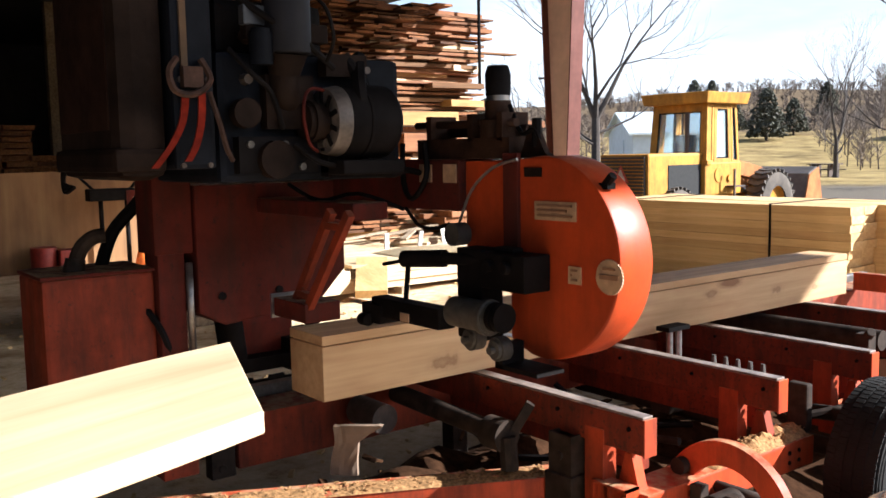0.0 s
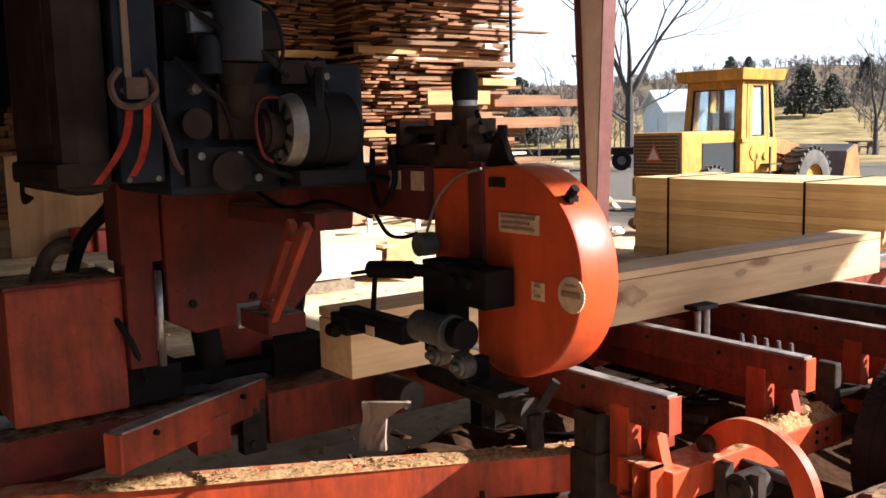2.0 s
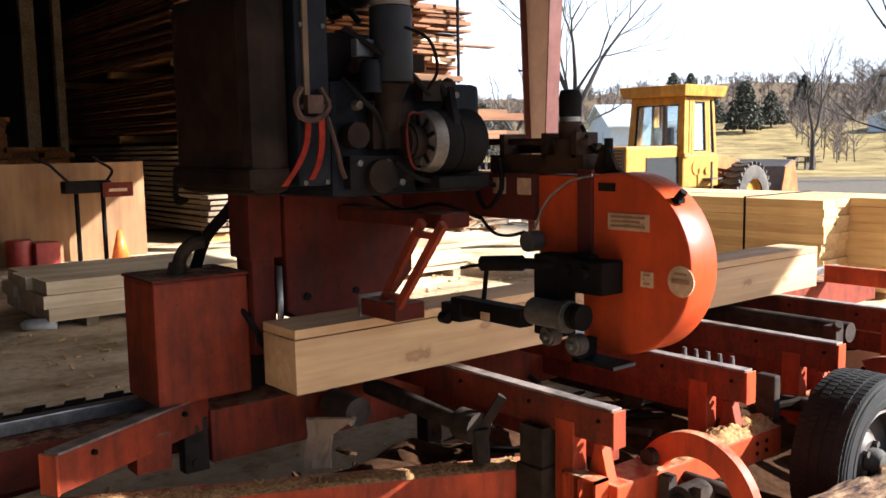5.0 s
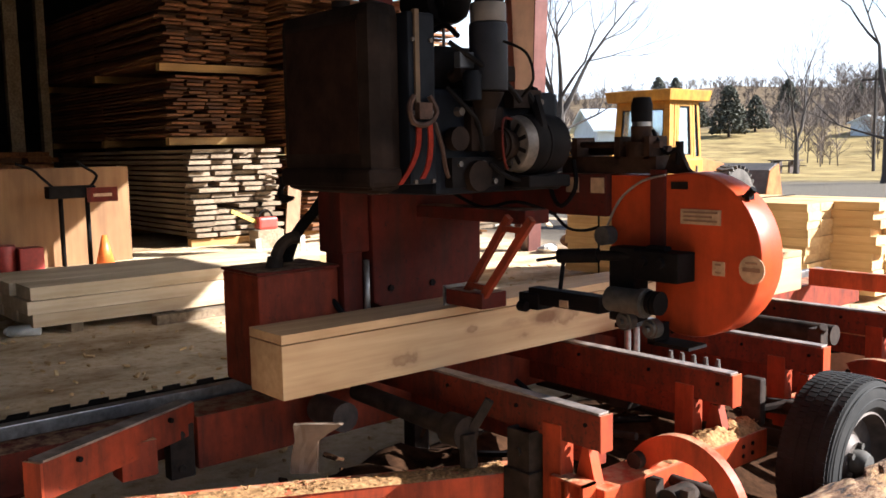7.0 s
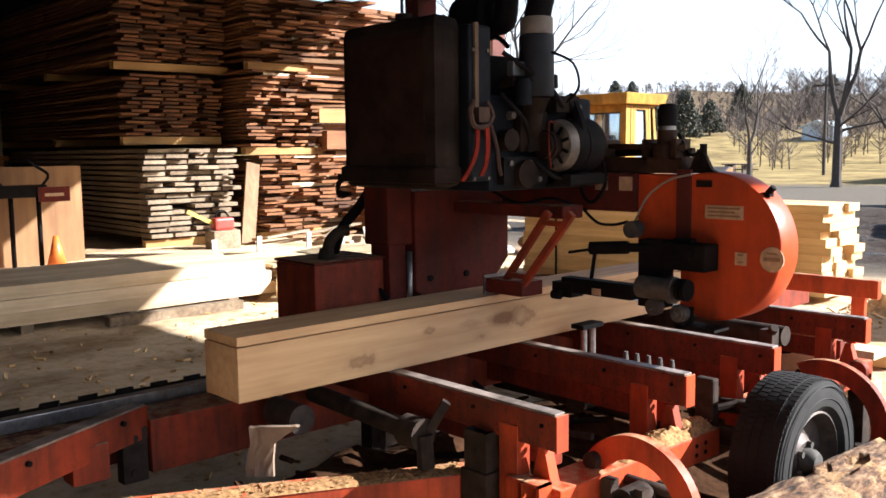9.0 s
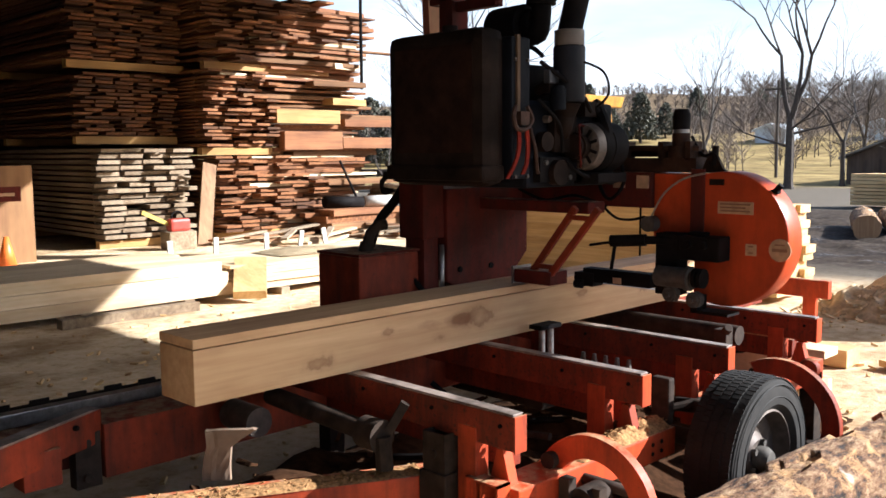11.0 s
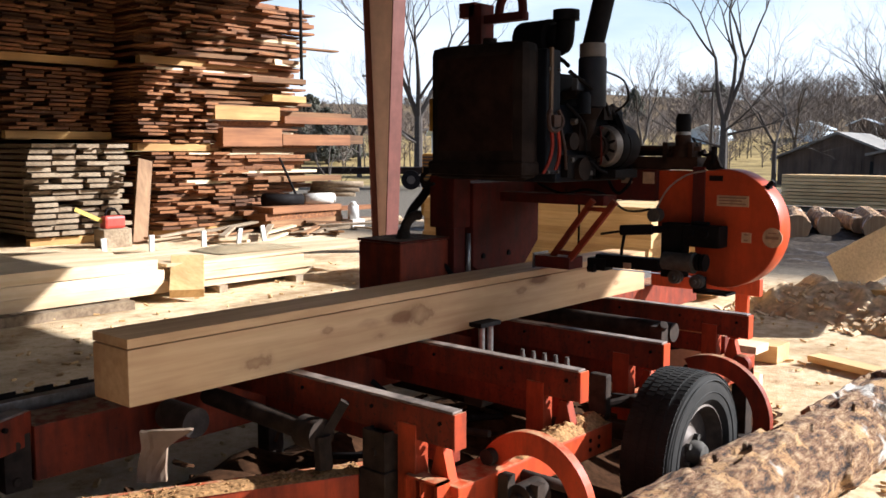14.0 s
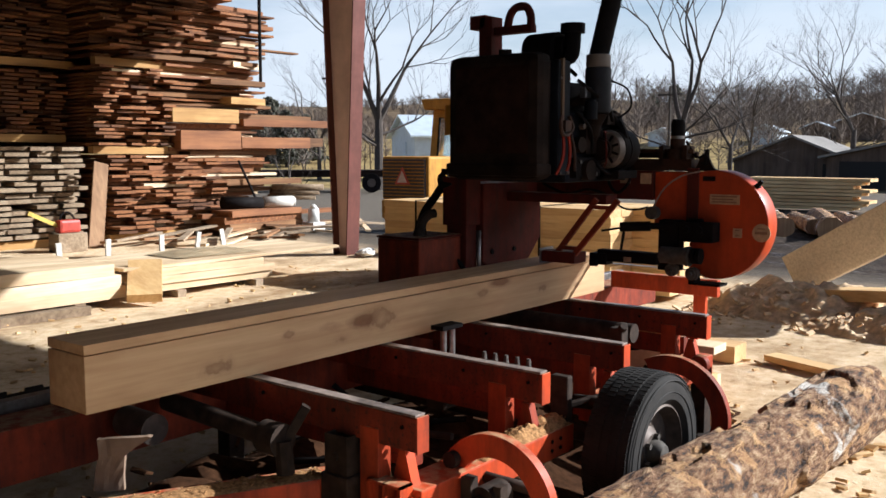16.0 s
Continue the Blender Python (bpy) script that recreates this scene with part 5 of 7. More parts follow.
    tube(bm, (-2.18, -0.55, 1.655), (-2.19, -0.55, 1.60), 0.058, 0.04, 20)
    cable(bm, smooth_path([(-2.19, -0.55, 1.61), (-2.20, -0.55, 1.56), (-2.24, -0.52, 1.53), (-2.30, -0.48, 1.52)]), 0.04, 12)
    P("exhaust_elbow", bm, M_GREASE, None, "rusty black exhaust elbow")
    bm = BM()
    box(bm, (-2.235, -0.60, 1.46), (-2.20, -0.46, 1.60))
    box(bm, (-2.225, -0.43, 1.60), (-2.18, -0.30, 1.66))
    tube(bm, (-2.22, -0.66, 1.50), (-2.185, -0.66, 1.50), 0.038, n=18)
    tube(bm, (-2.22, -0.58, 1.38), (-2.18, -0.58, 1.38), 0.05, n=18)
    P("side_cover", bm, M_GREASE, block)
    bm = BM()
    tube(bm, (-2.16, -0.63, 1.62), (-2.16, -0.63, 1.70), 0.03, n=16)
    tube(bm, (-2.16, -0.63, 1.70), (-2.16, -0.63, 1.71), 0.024, n=16)
    P("oil_filter", bm, M_BLUEBLACK, None, "dark oil filter canister")
    for pts, r in (([(-2.2, -0.70, 1.66), (-2.16, -0.66, 1.60), (-2.17, -0.60, 1.55), (-2.19, -0.56, 1.46)], 0.007), ([(-2.2, -0.69, 1.80), (-2.15, -0.62, 1.74), (-2.13, -0.52, 1.68), (-2.16, -0.42, 1.62)], 0.009),
                   ([(-2.2, -0.52, 1.42), (-2.17, -0.46, 1.37), (-2.17, -0.36, 1.36), (-2.19, -0.26, 1.39)], 0.008), ([(-2.24, -0.28, 1.60), (-2.19, -0.3, 1.57), (-2.17, -0.33, 1.59), (-2.2, -0.36, 1.66)], 0.016),
                   ([(-2.21, -0.36, 1.36), (-2.2, -0.22, 1.33), (-2.26, -0.12, 1.34), (-2.3, -0.04, 1.33)], 0.010)):
        bm = BM()
        cable(bm, smooth_path(pts), r, 8)
        P("engine_hose", bm, M_BLACK)
    for y, z, w in ((-0.66, 1.585, 0.016), (-0.50, 1.70, 0.02), (-0.44, 1.42, 0.014), (-0.30, 1.62, 0.012)):
        bm = BM()
        tube(bm, (-2.2, y, z), (-2.175, y, z), w, w * 0.8, 8)
        P("fitting", bm, M_RIM)
    # fan belt between the pulleys
    bm = BM()
    cable(bm, [(-2.19 + 0.05 * math.cos(a), -0.478, 1.48 + 0.05 * math.sin(a)) for a in (2.2, 1.6, 1.0, 0.4, -0.2, -0.8)] + [(-2.30, -0.478, 1.40), (-2.36, -0.478, 1.45), (-2.34, -0.478, 1.52), (-2.22, -0.478, 1.525)], 0.006)
    P("fan_belt", bm, M_BLACK)
    bm = BM()
    box(bm, (-2.30, -0.42, 1.335), (-2.12, -0.22, 1.375))
    P("alternator_bracket", bm, M_BLACK, None, "", 0.006)
    bm = BM()
    tube(bm, (-2.17, -0.55, 1.65), (-2.17, -0.55, 1.865), 0.062, n=26)
    P("muffler", bm, plain("grey_muffler", (0.015, 0.014, 0.017), 0.6, 0.0, 0.5, 8, 0.1, 0.2), None, "grey steel muffler can", 0.01)
    bm = BM()
    tube(bm, (-2.17, -0.55, 1.865), (-2.17, -0.55, 1.925), 0.058, n=22)
    P("heat_shield", bm, plain("bare_steel_band", (0.14, 0.11, 0.09), 0.6, 0.2, 0.35, 14), None, "", 0.004)
    bm = BM()
    tube(bm, (-2.17, -0.55, 1.915), (-2.07, -0.45, 2.55), 0.047, n=20)
    P("exhaust_pipe", bm, M_BLACK, None, "black exhaust stack leaning outward")
    bm = BM()
    tube(bm, (-2.58, -0.5, 1.97), (-2.40, -0.52, 1.97), 0.085, n=26)
    tube(bm, (-2.40, -0.52, 1.97), (-2.36, -0.52, 1.97), 0.06, n=20)
    P("air_cleaner", bm, M_BLACK, None, "round black air cleaner", 0.006)
    bm = BM()
    cable(bm, smooth_path([(-2.42, -0.52, 1.93), (-2.34, -0.53, 1.93), (-2.325, -0.53, 2.0), (-2.325, -0.53, 2.045)]), 0.04, 12)
    tube(bm, (-2.325, -0.53, 2.04), (-2.325, -0.53, 2.085), 0.06, n=20)
    P("intake_cap", bm, M_BLACK, None, "black mushroom intake cap")
    bm = BM()
    cable(bm, smooth_path([(-2.5, -0.55, 1.90), (-2.4, -0.6, 1.86), (-2.32, -0.6, 1.87), (-2.26, -0.6, 1.83)]), 0.01)
    cable(bm, smooth_path([(-2.74, -0.9, 1.80), (-2.80, -0.86, 1.77), (-2.82, -0.8, 1.72), (-2.78, -0.75, 1.68)]), 0.009)
    cable(bm, smooth_path([(-2.10, -0.55, 1.80), (-2.03, -0.52, 1.76), (-2.02, -0.5, 1.68), (-2.09, -0.48, 1.63)]), 0.005)
    cable(bm, smooth_path([(-2.22, -0.3, 1.66), (-2.16, -0.34, 1.60), (-2.12, -0.36, 1.54), (-2.14, -0.34, 1.5)]), 0.02)
    P("hose", bm, M_BLACK)
    bm = BM()
    for k in range(3):
        cable(bm, smooth_path([(-2.75, -0.95, 1.37), (-2.80 - 0.01 * k, -0.95, 1.35), (-2.81, -0.95, 1.32 - 0.012 * k), (-2.75, -0.94, 1.31)]), 0.006)
    box(bm, (-2.79, -0.97, 1.355), (-2.73, -0.92, 1.385))
    P("hose_coil", bm, M_BLACK)
    bm = BM()
    tube(bm, (-2.86, -0.8, 1.55), (-2.86, -0.8, 1.70), 0.035, n=14)
    P("filter", bm, M_YELLOW, None, "yellow filter canister")
    # red strap ends with their buckle
    for k, pts in enumerate(([(-2.195, -0.72, 1.53), (-2.18, -0.73, 1.46), (-2.17, -0.76, 1.40), (-2.17, -0.80, 1.345)], [(-2.19, -0.68, 1.53), (-2.175, -0.685, 1.46), (-2.165, -0.70, 1.40), (-2.165, -0.72, 1.36)])):
        bm = BM()
        q = smooth_path([(x, y - 0.10 - 0.08 * (1.53 - z), z + 0.02) for x, y, z in pts])
        rows = [[bm.verts.new(p + Vector((ox, oy, 0))) for ox, oy in ((-0.003, -0.009), (0.003, -0.009), (0.003, 0.009), (-0.003, 0.009))] for p in q]
        for a, c in zip(rows, rows[1:]):
            for j in range(4):
                bm.faces.new((a[j], a[(j + 1) % 4], c[(j + 1) % 4], c[j]))
        P("strap", bm, plain("red_strap", (0.19, 0.016, 0.006), 0.8, 0, 0.6, 20, 0.1, 0.1), None, "red-orange strap end hanging down")
    bm = BM()
    cable(bm, smooth_path([(-2.19, -0.74, 1.60), (-2.18, -0.765, 1.565), (-2.18, -0.75, 1.52), (-2.18, -0.70, 1.515), (-2.18, -0.66, 1.55), (-2.19, -0.68, 1.60)]), 0.009)
    box(bm, (-2.20, -0.73, 1.53), (-2.175, -0.68, 1.58))
    cable(bm, smooth_path([(-2.19, -0.66, 1.52), (-2.18, -0.64, 1.44), (-2.19, -0.62, 1.38), (-2.2, -0.6, 1.35)]), 0.007)
    bmesh.ops.translate(bm, vec=(0, -0.10, 0.03), verts=bm.verts)
    P("buckle", bm, plain("rusty_buckle", (0.06, 0.03, 0.02), 0.7, 0, 0.6, 30, 0.2, 0.2))
    return head


# ---- lumber, loader and logs round the mill ----
def board_mesh(name, dx, dy, dz, seed, mat):
    """One rough board, slightly bowed and chipped, with its origin at its low corner."""
    rnd = random.Random(seed)
    bm = BM()
    n = 3
    long_x = dx > dy
    rings = []
    for k in range(n + 1):
        f = k / n
        o = rnd.uniform(-0.004, 0.004)
        if long_x:
            rings.append([bm.verts.new((dx * f, y + rnd.uniform(-0.006, 0.006), z + o)) for y, z in ((0, 0), (dy, 0), (dy, dz), (0, dz))])
        else:
            rings.append([bm.verts.new((x + rnd.uniform(-0.006, 0.006), dy * f, z + o)) for x, z in ((0, 0), (dx, 0), (dx, dz), (0, dz))])
    for a, b in zip(rings, rings[1:]):
        for j in range(4):
            bm.faces.new((a[j], a[(j + 1) % 4], b[(j + 1) % 4], b[j]))
    bm.faces.new(rings[0][::-1])
    bm.faces.new(rings[-1])
    bmesh.ops.recalc_face_normals(bm, faces=bm.faces)
    me = bpy.data.meshes.new(name)
    bm.to_mesh(me)
    bm.free()
    me.materials.append(mat)
    return me


def piece(name, me, parent, at, rz=0.0, rx=0.0):
    ob = new(name, me)
    ob.parent = parent
    ob.location = Vector(at) - Vector(parent.location)
    ob.rotation_euler = (rx, 0, rz)
    return ob


def lumber_stack(label, x_end, y0, y1, z0, z1, course, thick, across, length, mat, seed, jitter=0.06, skip=0.0, bearer=True, group="stacks of drying lumber"):
    """Boards along x in courses with stickers between, their ends towards +x."""
    rnd = random.Random(seed)
    st = thing("lumber_stack", (x_end - length / 2, (y0 + y1) / 2, z0), label, "lumber stack", group)
    w = (y1 - y0) / across
    jitter *= 1.7
    skip += 0.03
    meshes = [board_mesh("board", length, w * rnd.uniform(0.86, 0.99), thick, seed * 10 + k, mat) for k in range(5)]
    stick = board_mesh("sticker", 0.05, y1 - y0, max(course - thick, 0.012), seed * 10 + 9, mat)
    z = z0
    if bearer:
        big = board_mesh("bearer", 0.14, y1 - y0 + 0.1, 0.12, seed * 10 + 8, M_BEARER)
        for x in (x_end - 0.16, x_end - length * 0.5, x_end - length + 0.1):
            piece("bearer", big, st, (x, y0 - 0.05, z))
        z += 0.12
    while z + course < z1 + 0.001:
        for x in (x_end - 0.30, x_end - length * 0.5, x_end - length + 0.2):
            piece("sticker", stick, st, (x, y0, z))
        z += max(course - thick, 0.012)
        for k in range(across):
            if rnd.random() < skip:
                continue
            piece("board", rnd.choice(meshes), st, (x_end - length + rnd.uniform(-jitter, jitter), y0 + k * w + rnd.uniform(-0.03, 0.03), z), rnd.uniform(-0.014, 0.014), rnd.uniform(-0.012, 0.012))
        z += thick
    return z


M_BEARER = timber("yellow_bearer", (0.55, 0.34, 0.12), (0.36, 0.19, 0.06), 1, 20, 0.8, 0.2)
M_RUSTWOOD = timber("red_cedar_timber", (0.36, 0.15, 0.055), (0.2, 0.075, 0.025), 1, 18, 0.8, 0.3)
M_RUSTWOOD_Z = timber("brown_board", (0.34, 0.2, 0.1), (0.19, 0.1, 0.045), 2, 20, 0.8, 0.1)
M_SLAB = timber("slab_wood", (0.36, 0.19, 0.08), (0.17, 0.075, 0.028), 1, 22, 0.85, 0.5)


def build_stacks():
    # weathered stack with two more on top
    lumber_stack("weathered grey boards stacked on stickers with their ends showing", -13.4, 6.08, 7.62, 0.0, 1.60, 0.088, 0.056, 4, 6.4, M_GREY, 3, 0.05)
    lumber_stack("brown boards stacked on a second tier of bearers", -14.05, 6.08, 7.7, 1.61, 2.78, 0.062, 0.04, 5, 6.2, M_BOARD, 4, 0.07)
    lumber_stack("brown boards on the top tier under the roof", -14.1, 6.0, 7.9, 2.79, 4.2, 0.058, 0.038, 5, 6.2, M_BOARD, 5, 0.08)
    # orange-brown stack beside it
    lumber_stack("reddish brown boards in a low ragged stack", -13.3, 8.05, 10.25, 0.0, 1.40, 0.064, 0.042, 6, 3.0, M_BOARD, 6, 0.12, 0.06)
    lumber_stack("fresh orange-brown boards on the second tier", -13.35, 7.85, 9.3, 1.42, 2.82, 0.058, 0.038, 5, 3.2, M_BOARD, 7, 0.12, 0.05)
    lumber_stack("ragged boards piled up to the roof", -13.35, 7.95, 10.4, 2.83, 4.1, 0.06, 0.04, 6, 3.2, M_BOARD, 8, 0.25, 0.12)
    # slabs and timbers lying the other way, ends out in the sun
    rnd = random.Random(19)
    st = thing("slab_pile", (-14.3, 10.6, 0.0), "high ragged pile of slabs and timbers, ends in the sun", "slab pile")
    meshes = {}

    def slab(x, y, z, dx, dy, dz, name, mat, rz):
        key = (round(dx, 2), round(dy, 1), round(dz, 2), mat.name)
        if key not in meshes:
            meshes[key] = board_mesh(name, dx, dy, dz, len(meshes) + 300, mat)
        piece(name, meshes[key], st, (x, y, z), rz)
    z = 0.0
    while z < 4.0:
        t = rnd.choice((0.03, 0.04, 0.05, 0.07))
        for k in range(4):
            w = rnd.choice((0.2, 0.26, 0.32))
            ln = rnd.choice((2.0, 2.3, 2.6))
            reach = 11.3 if z < 1.5 else 11.15
            slab(-14.6 + k * 0.33, reach - ln + rnd.uniform(-0.45, 0.35), z, w, ln, t, "slab", rnd.choice((M_SLAB, M_SLAB, M_BOARD, M_BOARD, M_RUSTWOOD, M_PINE_Y)), rnd.uniform(-0.05, 0.05))
        z += t + rnd.choice((0.005, 0.012, 0.03))
        if abs(z - 1.6) < 0.06 or abs(z - 1.95) < 0.06:
            for k in range(2):
                slab(-13.9 + k * 0.3, 9.4, z, 0.22, 3.1 + 0.3 * (z < 1.7), 0.17, "timber", M_SLAB, rnd.uniform(-0.02, 0.02))
            z += 0.18
    slab(-13.5, 9.6, 3.3, 0.2, 2.45, 0.03, "slab", M_SLAB, -0.03)
    # thick squared timbers that stick out of the pile
    for x, y, z, dx, dy, dz, mat, rz in ((-13.42, 9.15, 1.96, 0.26, 1.38, 0.24, M_BEARER, 0.0), (-13.45, 9.3, 1.50, 0.28, 1.3, 0.32, M_RUSTWOOD, 0.02),
                                         (-13.44, 10.62, 1.52, 0.26, 1.62, 0.2, M_RUSTWOOD, -0.03), (-13.46, 10.7, 1.92, 0.24, 2.0, 0.13, M_RUSTWOOD, -0.05),
                                         (-13.4, 10.3, 2.3, 0.3, 0.85, 0.12, M_BEARER, 0.1), (-13.35, 9.9, 2.62, 0.3, 1.1, 0.09, M_SLAB, -0.12),
                                         (-13.4, 10.4, 2.95, 0.25, 0.7, 0.1, M_PINE_Y, 0.15), (-13.36, 9.5, 3.12, 0.22, 1.2, 0.05, M_SLAB, 0.06),
                                         (-13.2, 9.6, 0.30, 0.2, 2.9, 0.08, M_RUSTWOOD, -0.12), (-13.1, 10.2, 0.02, 0.24, 2.6, 0.07, M_SLAB, 0.1), (-13.12, 9.8, 0.09, 0.55, 1.75, 0.12, M_SLAB, 0.05), (-13.14, 9.75, 0.21, 0.5, 1.8, 0.12, M_BOARD, 0.02), (-13.12, 9.85, 0.33, 0.55, 1.65, 0.11, M_RUSTWOOD, 0.04), (-13.3, 10.2, 0.86, 0.2, 1.7, 0.1, M_SLAB, -0.04)):
        slab(x, y, z, dx, dy, dz, "timber", mat, rz)
    bm = BM()
    tube(bm, (-13.0, 10.0, 0.56), (-12.85, 10.75, 0.53), 0.11, n=18)
    solo("pipe", bm, M_BLACK, "short black pipe lying on the slab pile", "pipe")
    bm = BM()
    tube(bm, (-12.84, 10.78, 0.55), (-12.7, 11.35, 0.55), 0.10, n=20)
    tube(bm, (-12.7, 11.35, 0.55), (-12.69, 11.39, 0.55), 0.085, n=20)
    solo("gas_cylinder", bm, plain("dull_white_paint", (0.55, 0.52, 0.46), 0.5), "dull white cylinder lying on the slab pile", "cylinder")
    # upright stakes that hold the pile
    bm = BM()
    tube(bm, (-13.1, 11.0, 2.6), (-13.1, 11.0, 4.3), 0.03, n=8)
    solo("pipe_stake", bm, M_BLACK, "dark pipe stake beside the slab pile", "stake")
    # leaning board
    bm = BM()
    box(bm, (-0.02, -0.12, 0), (0.02, 0.12, 1.36), pose(-12.75, 7.42, 0.0, -14, -14, 0))
    solo("leaning_board", bm, M_RUSTWOOD_Z, "wide brown board leaning against the stack ends", "board", bev=0.003)
    bm = BM()
    tube(bm, (-12.8, 10.9, 0.05), (-13.1, 10.45, 1.3), 0.022, n=8)
    solo("leaning_pole", bm, M_BLACK, "thin dark pole leaning on the slab pile", "pole")
    # low offcuts at the foot
    for k in range(26):
        bm = BM()
        ln = rnd.uniform(0.5, 1.7)
        x, y = rnd.uniform(-13.0, -11.6), rnd.uniform(8.0, 12.6)
        box(bm, (-0.05, -ln / 2, 0), (0.05, ln / 2, 0.035), pose(x, y, 0.02 + 0.045 * (k % 3), rnd.uniform(-6, 6), rnd.uniform(-6, 6), rnd.uniform(-70, 70)))
        solo("offcut", bm, rnd.choice((M_SLAB, M_PINE_Y, M_GREY)), "loose board offcut on the ground by the stacks", "offcut", group="loose offcuts by the stacks")
    # jug and pale round billets
    bm = BM()
    tube(bm, (-12.5, 11.7, 0.15), (-12.5, 11.7, 0.40), 0.11, 0.10, 14)
    tube(bm, (-12.5, 11.7, 0.40), (-12.5, 11.7, 0.48), 0.09, 0.03, 14)
    box(bm, (-12.65, 11.55, 0), (-12.35, 11.85, 0.15))
    solo("plastic_jug", bm, plain("milky_plastic", (0.62, 0.60, 0.56), 0.4, 0, 0.1), "milky plastic jug standing on a block", "jug")
    for k in range(3):
        bm = BM()
        tube(bm, (-13.2 + 0.06 * k, 11.2, 0.62 + 0.09 * k), (-12.5 + 0.06 * k, 11.75 + 0.05 * k, 0.62 + 0.09 * k), 0.055, n=12)
        solo("billet", bm, M_GREY, "pale round billet on the slab pile", "billet", group="round billets")


def build_cants():
    """Low pile of fresh cants beyond the mill."""
    pile = thing("cant_pile", (-8.8, 4.5, 0.0), "low pile of fresh pale pine cants on bearers", "lumber pile")
    rnd = random.Random(2)
    shift = Vector((0.46, -0.22, 0))
    moved = [pile]
    for y in (2.6, 3.5, 4.5, 5.6, 6.6):
        piece("bearer", board_mesh("bearer", 1.35, 0.1, 0.075, 900, M_GREY), pile, (-9.55, y, 0.0))
    for c in range(3):
        for k in range(3):
            w = 0.42
            ln = 2.72 if c < 2 else 2.62
            piece("cant", board_mesh("cant", w * 0.985, ln, 0.108, 910 + c * 3 + k, M_PINE_Y), pile, (-8.22 - (k + 1) * w + rnd.uniform(-0.015, 0.015), 2.28 + rnd.uniform(-0.03, 0.03), 0.075 + c * 0.1105))
            ln = 1.65 - 0.1 * c
            piece("cant", board_mesh("cant", w * 0.985, ln, 0.075, 940 + c * 3 + k, M_PINE_Y), pile, (-8.25 - (k + 1) * w + rnd.uniform(-0.02, 0.02), 5.3 + rnd.uniform(-0.05, 0.05), 0.075 + c * 0.078))
    for k in range(3):
        piece("board", board_mesh("board", 0.36, 2.9, 0.03, 970 + k, M_PINE_Y), pile, (-9.4 + k * 0.38, 5.05, 0.31))
    bm = BM()
    box(bm, (-0.12, -0.16, 0), (0.44, 0.16, 0.095), pose(-8.3, 5.3, 0.262, 0, 30, -35))
    moved.append(solo("cross_cant", bm, M_PINE_X, "short pale cant lying across the pile, end lowered", "cant", bev=0.003))
    bm = BM()
    box(bm, (-7.62, 3.02, 0.0), (-7.50, 4.30, 0.085))
    solo("bearer_timber", bm, M_GREY, "grey bearer timber lying on the ground", "timber", bev=0.006)
    # rag and torn chunk at the foot of the column
    for nm, mat, cx, cy, r, hh, lab, cat in (("rag", plain("white_cloth", (0.66, 0.63, 0.58), 0.9, 0, 0.2, 12), -8.72, 9.15, 0.13, 0.13, "crumpled white rag at the column's foot", "rag"),
                                             ("bark_chunk", M_SLAB, -8.52, 9.62, 0.26, 0.34, "torn brown chunk of log beside the column", "bark chunk")):
        bm = BM()
        bmesh.ops.create_icosphere(bm, subdivisions=3, radius=1.0)
        for v in bm.verts:
            k = 1 + 0.45 * noise.noise(v.co * 1.7 + Vector((cx, 0, 0))) + 0.15 * noise.noise(v.co * 5)
            v.co = Vector((cx + v.co.x * r * k, cy + v.co.y * r * k, max(ground_height(cx, cy) - 0.01, hh / 2 + v.co.z * hh * 0.5 * k)))
        solo(nm, bm, mat, lab, cat)
    bm = BM()
    tube(bm, (-7.92, 1.94, 0.045), (-7.82, 2.16, 0.05), 0.045, 0.05, 16)
    tube(bm, (-7.94, 1.91, 0.045), (-7.92, 1.94, 0.045), 0.025, 0.04, 12)
    solo("plastic_bottle", bm, plain("white_plastic", (0.7, 0.68, 0.63), 0.5, 0, 0.15), "white plastic bottle lying in the sawdust", "bottle")
    # paper sack lying flat
    bm = BM()
    rows = []
    for i in range(13):
        u = i / 12
        row = []
        for j in range(9):
            v = j / 8
            lift = 0.055 * (math.sin(math.pi * u) * math.sin(math.pi * v)) ** 0.5 + noise.noise(Vector((u * 5, v * 5, 2))) * 0.012
            row.append(bm.verts.new((-9.15 + v * 0.62 + 0.1 * u, 5.85 + u * 1.05, 0.345 + max(lift, 0.004))))
        rows.append(row)
    for a, b in zip(rows, rows[1:]):
        for j in range(8):
            bm.faces.new((a[j], a[j + 1], b[j + 1], b[j])).smooth = True
    bmesh.ops.solidify(bm, geom=bm.faces[:], thickness=0.01)
    moved.append(solo("paper_sack", bm, plain("sack_paper", (0.58, 0.46, 0.29), 0.8, 0, 0.2, 6, 0.4), "flat crumpled tan paper sack on the cants", "sack"))
    for k, y in enumerate((5.2, 5.75, 6.45, 6.9, 7.4)):
        bm = BM()
        box(bm, (-0.012, -0.03, 0), (0.012, 0.03, 0.5), pose(-9.72, y, 0.0, rnd.uniform(-8, 8), rnd.uniform(-6, 10), 0))
        moved.append(solo("stake", bm, plain("white_stake", (0.66, 0.62, 0.55), 0.7), "short pale stake standing behind the cants", "stake", group="pale stakes"))
    for ob in moved:
        ob.location += shift
    # chainsaw on a block at the foot of the stacks
    saw = thing("chainsaw", (-12.6, 6.75, 0.28), "red chainsaw resting on a block", "chainsaw")
    bm = BM()
    box(bm, (-12.7, 6.65, 0.0), (-12.4, 7.1, 0.28))
    solo("chopping_block", bm, M_GREY, "rough grey wooden block", "block", bev=0.02)
    bm = BM()
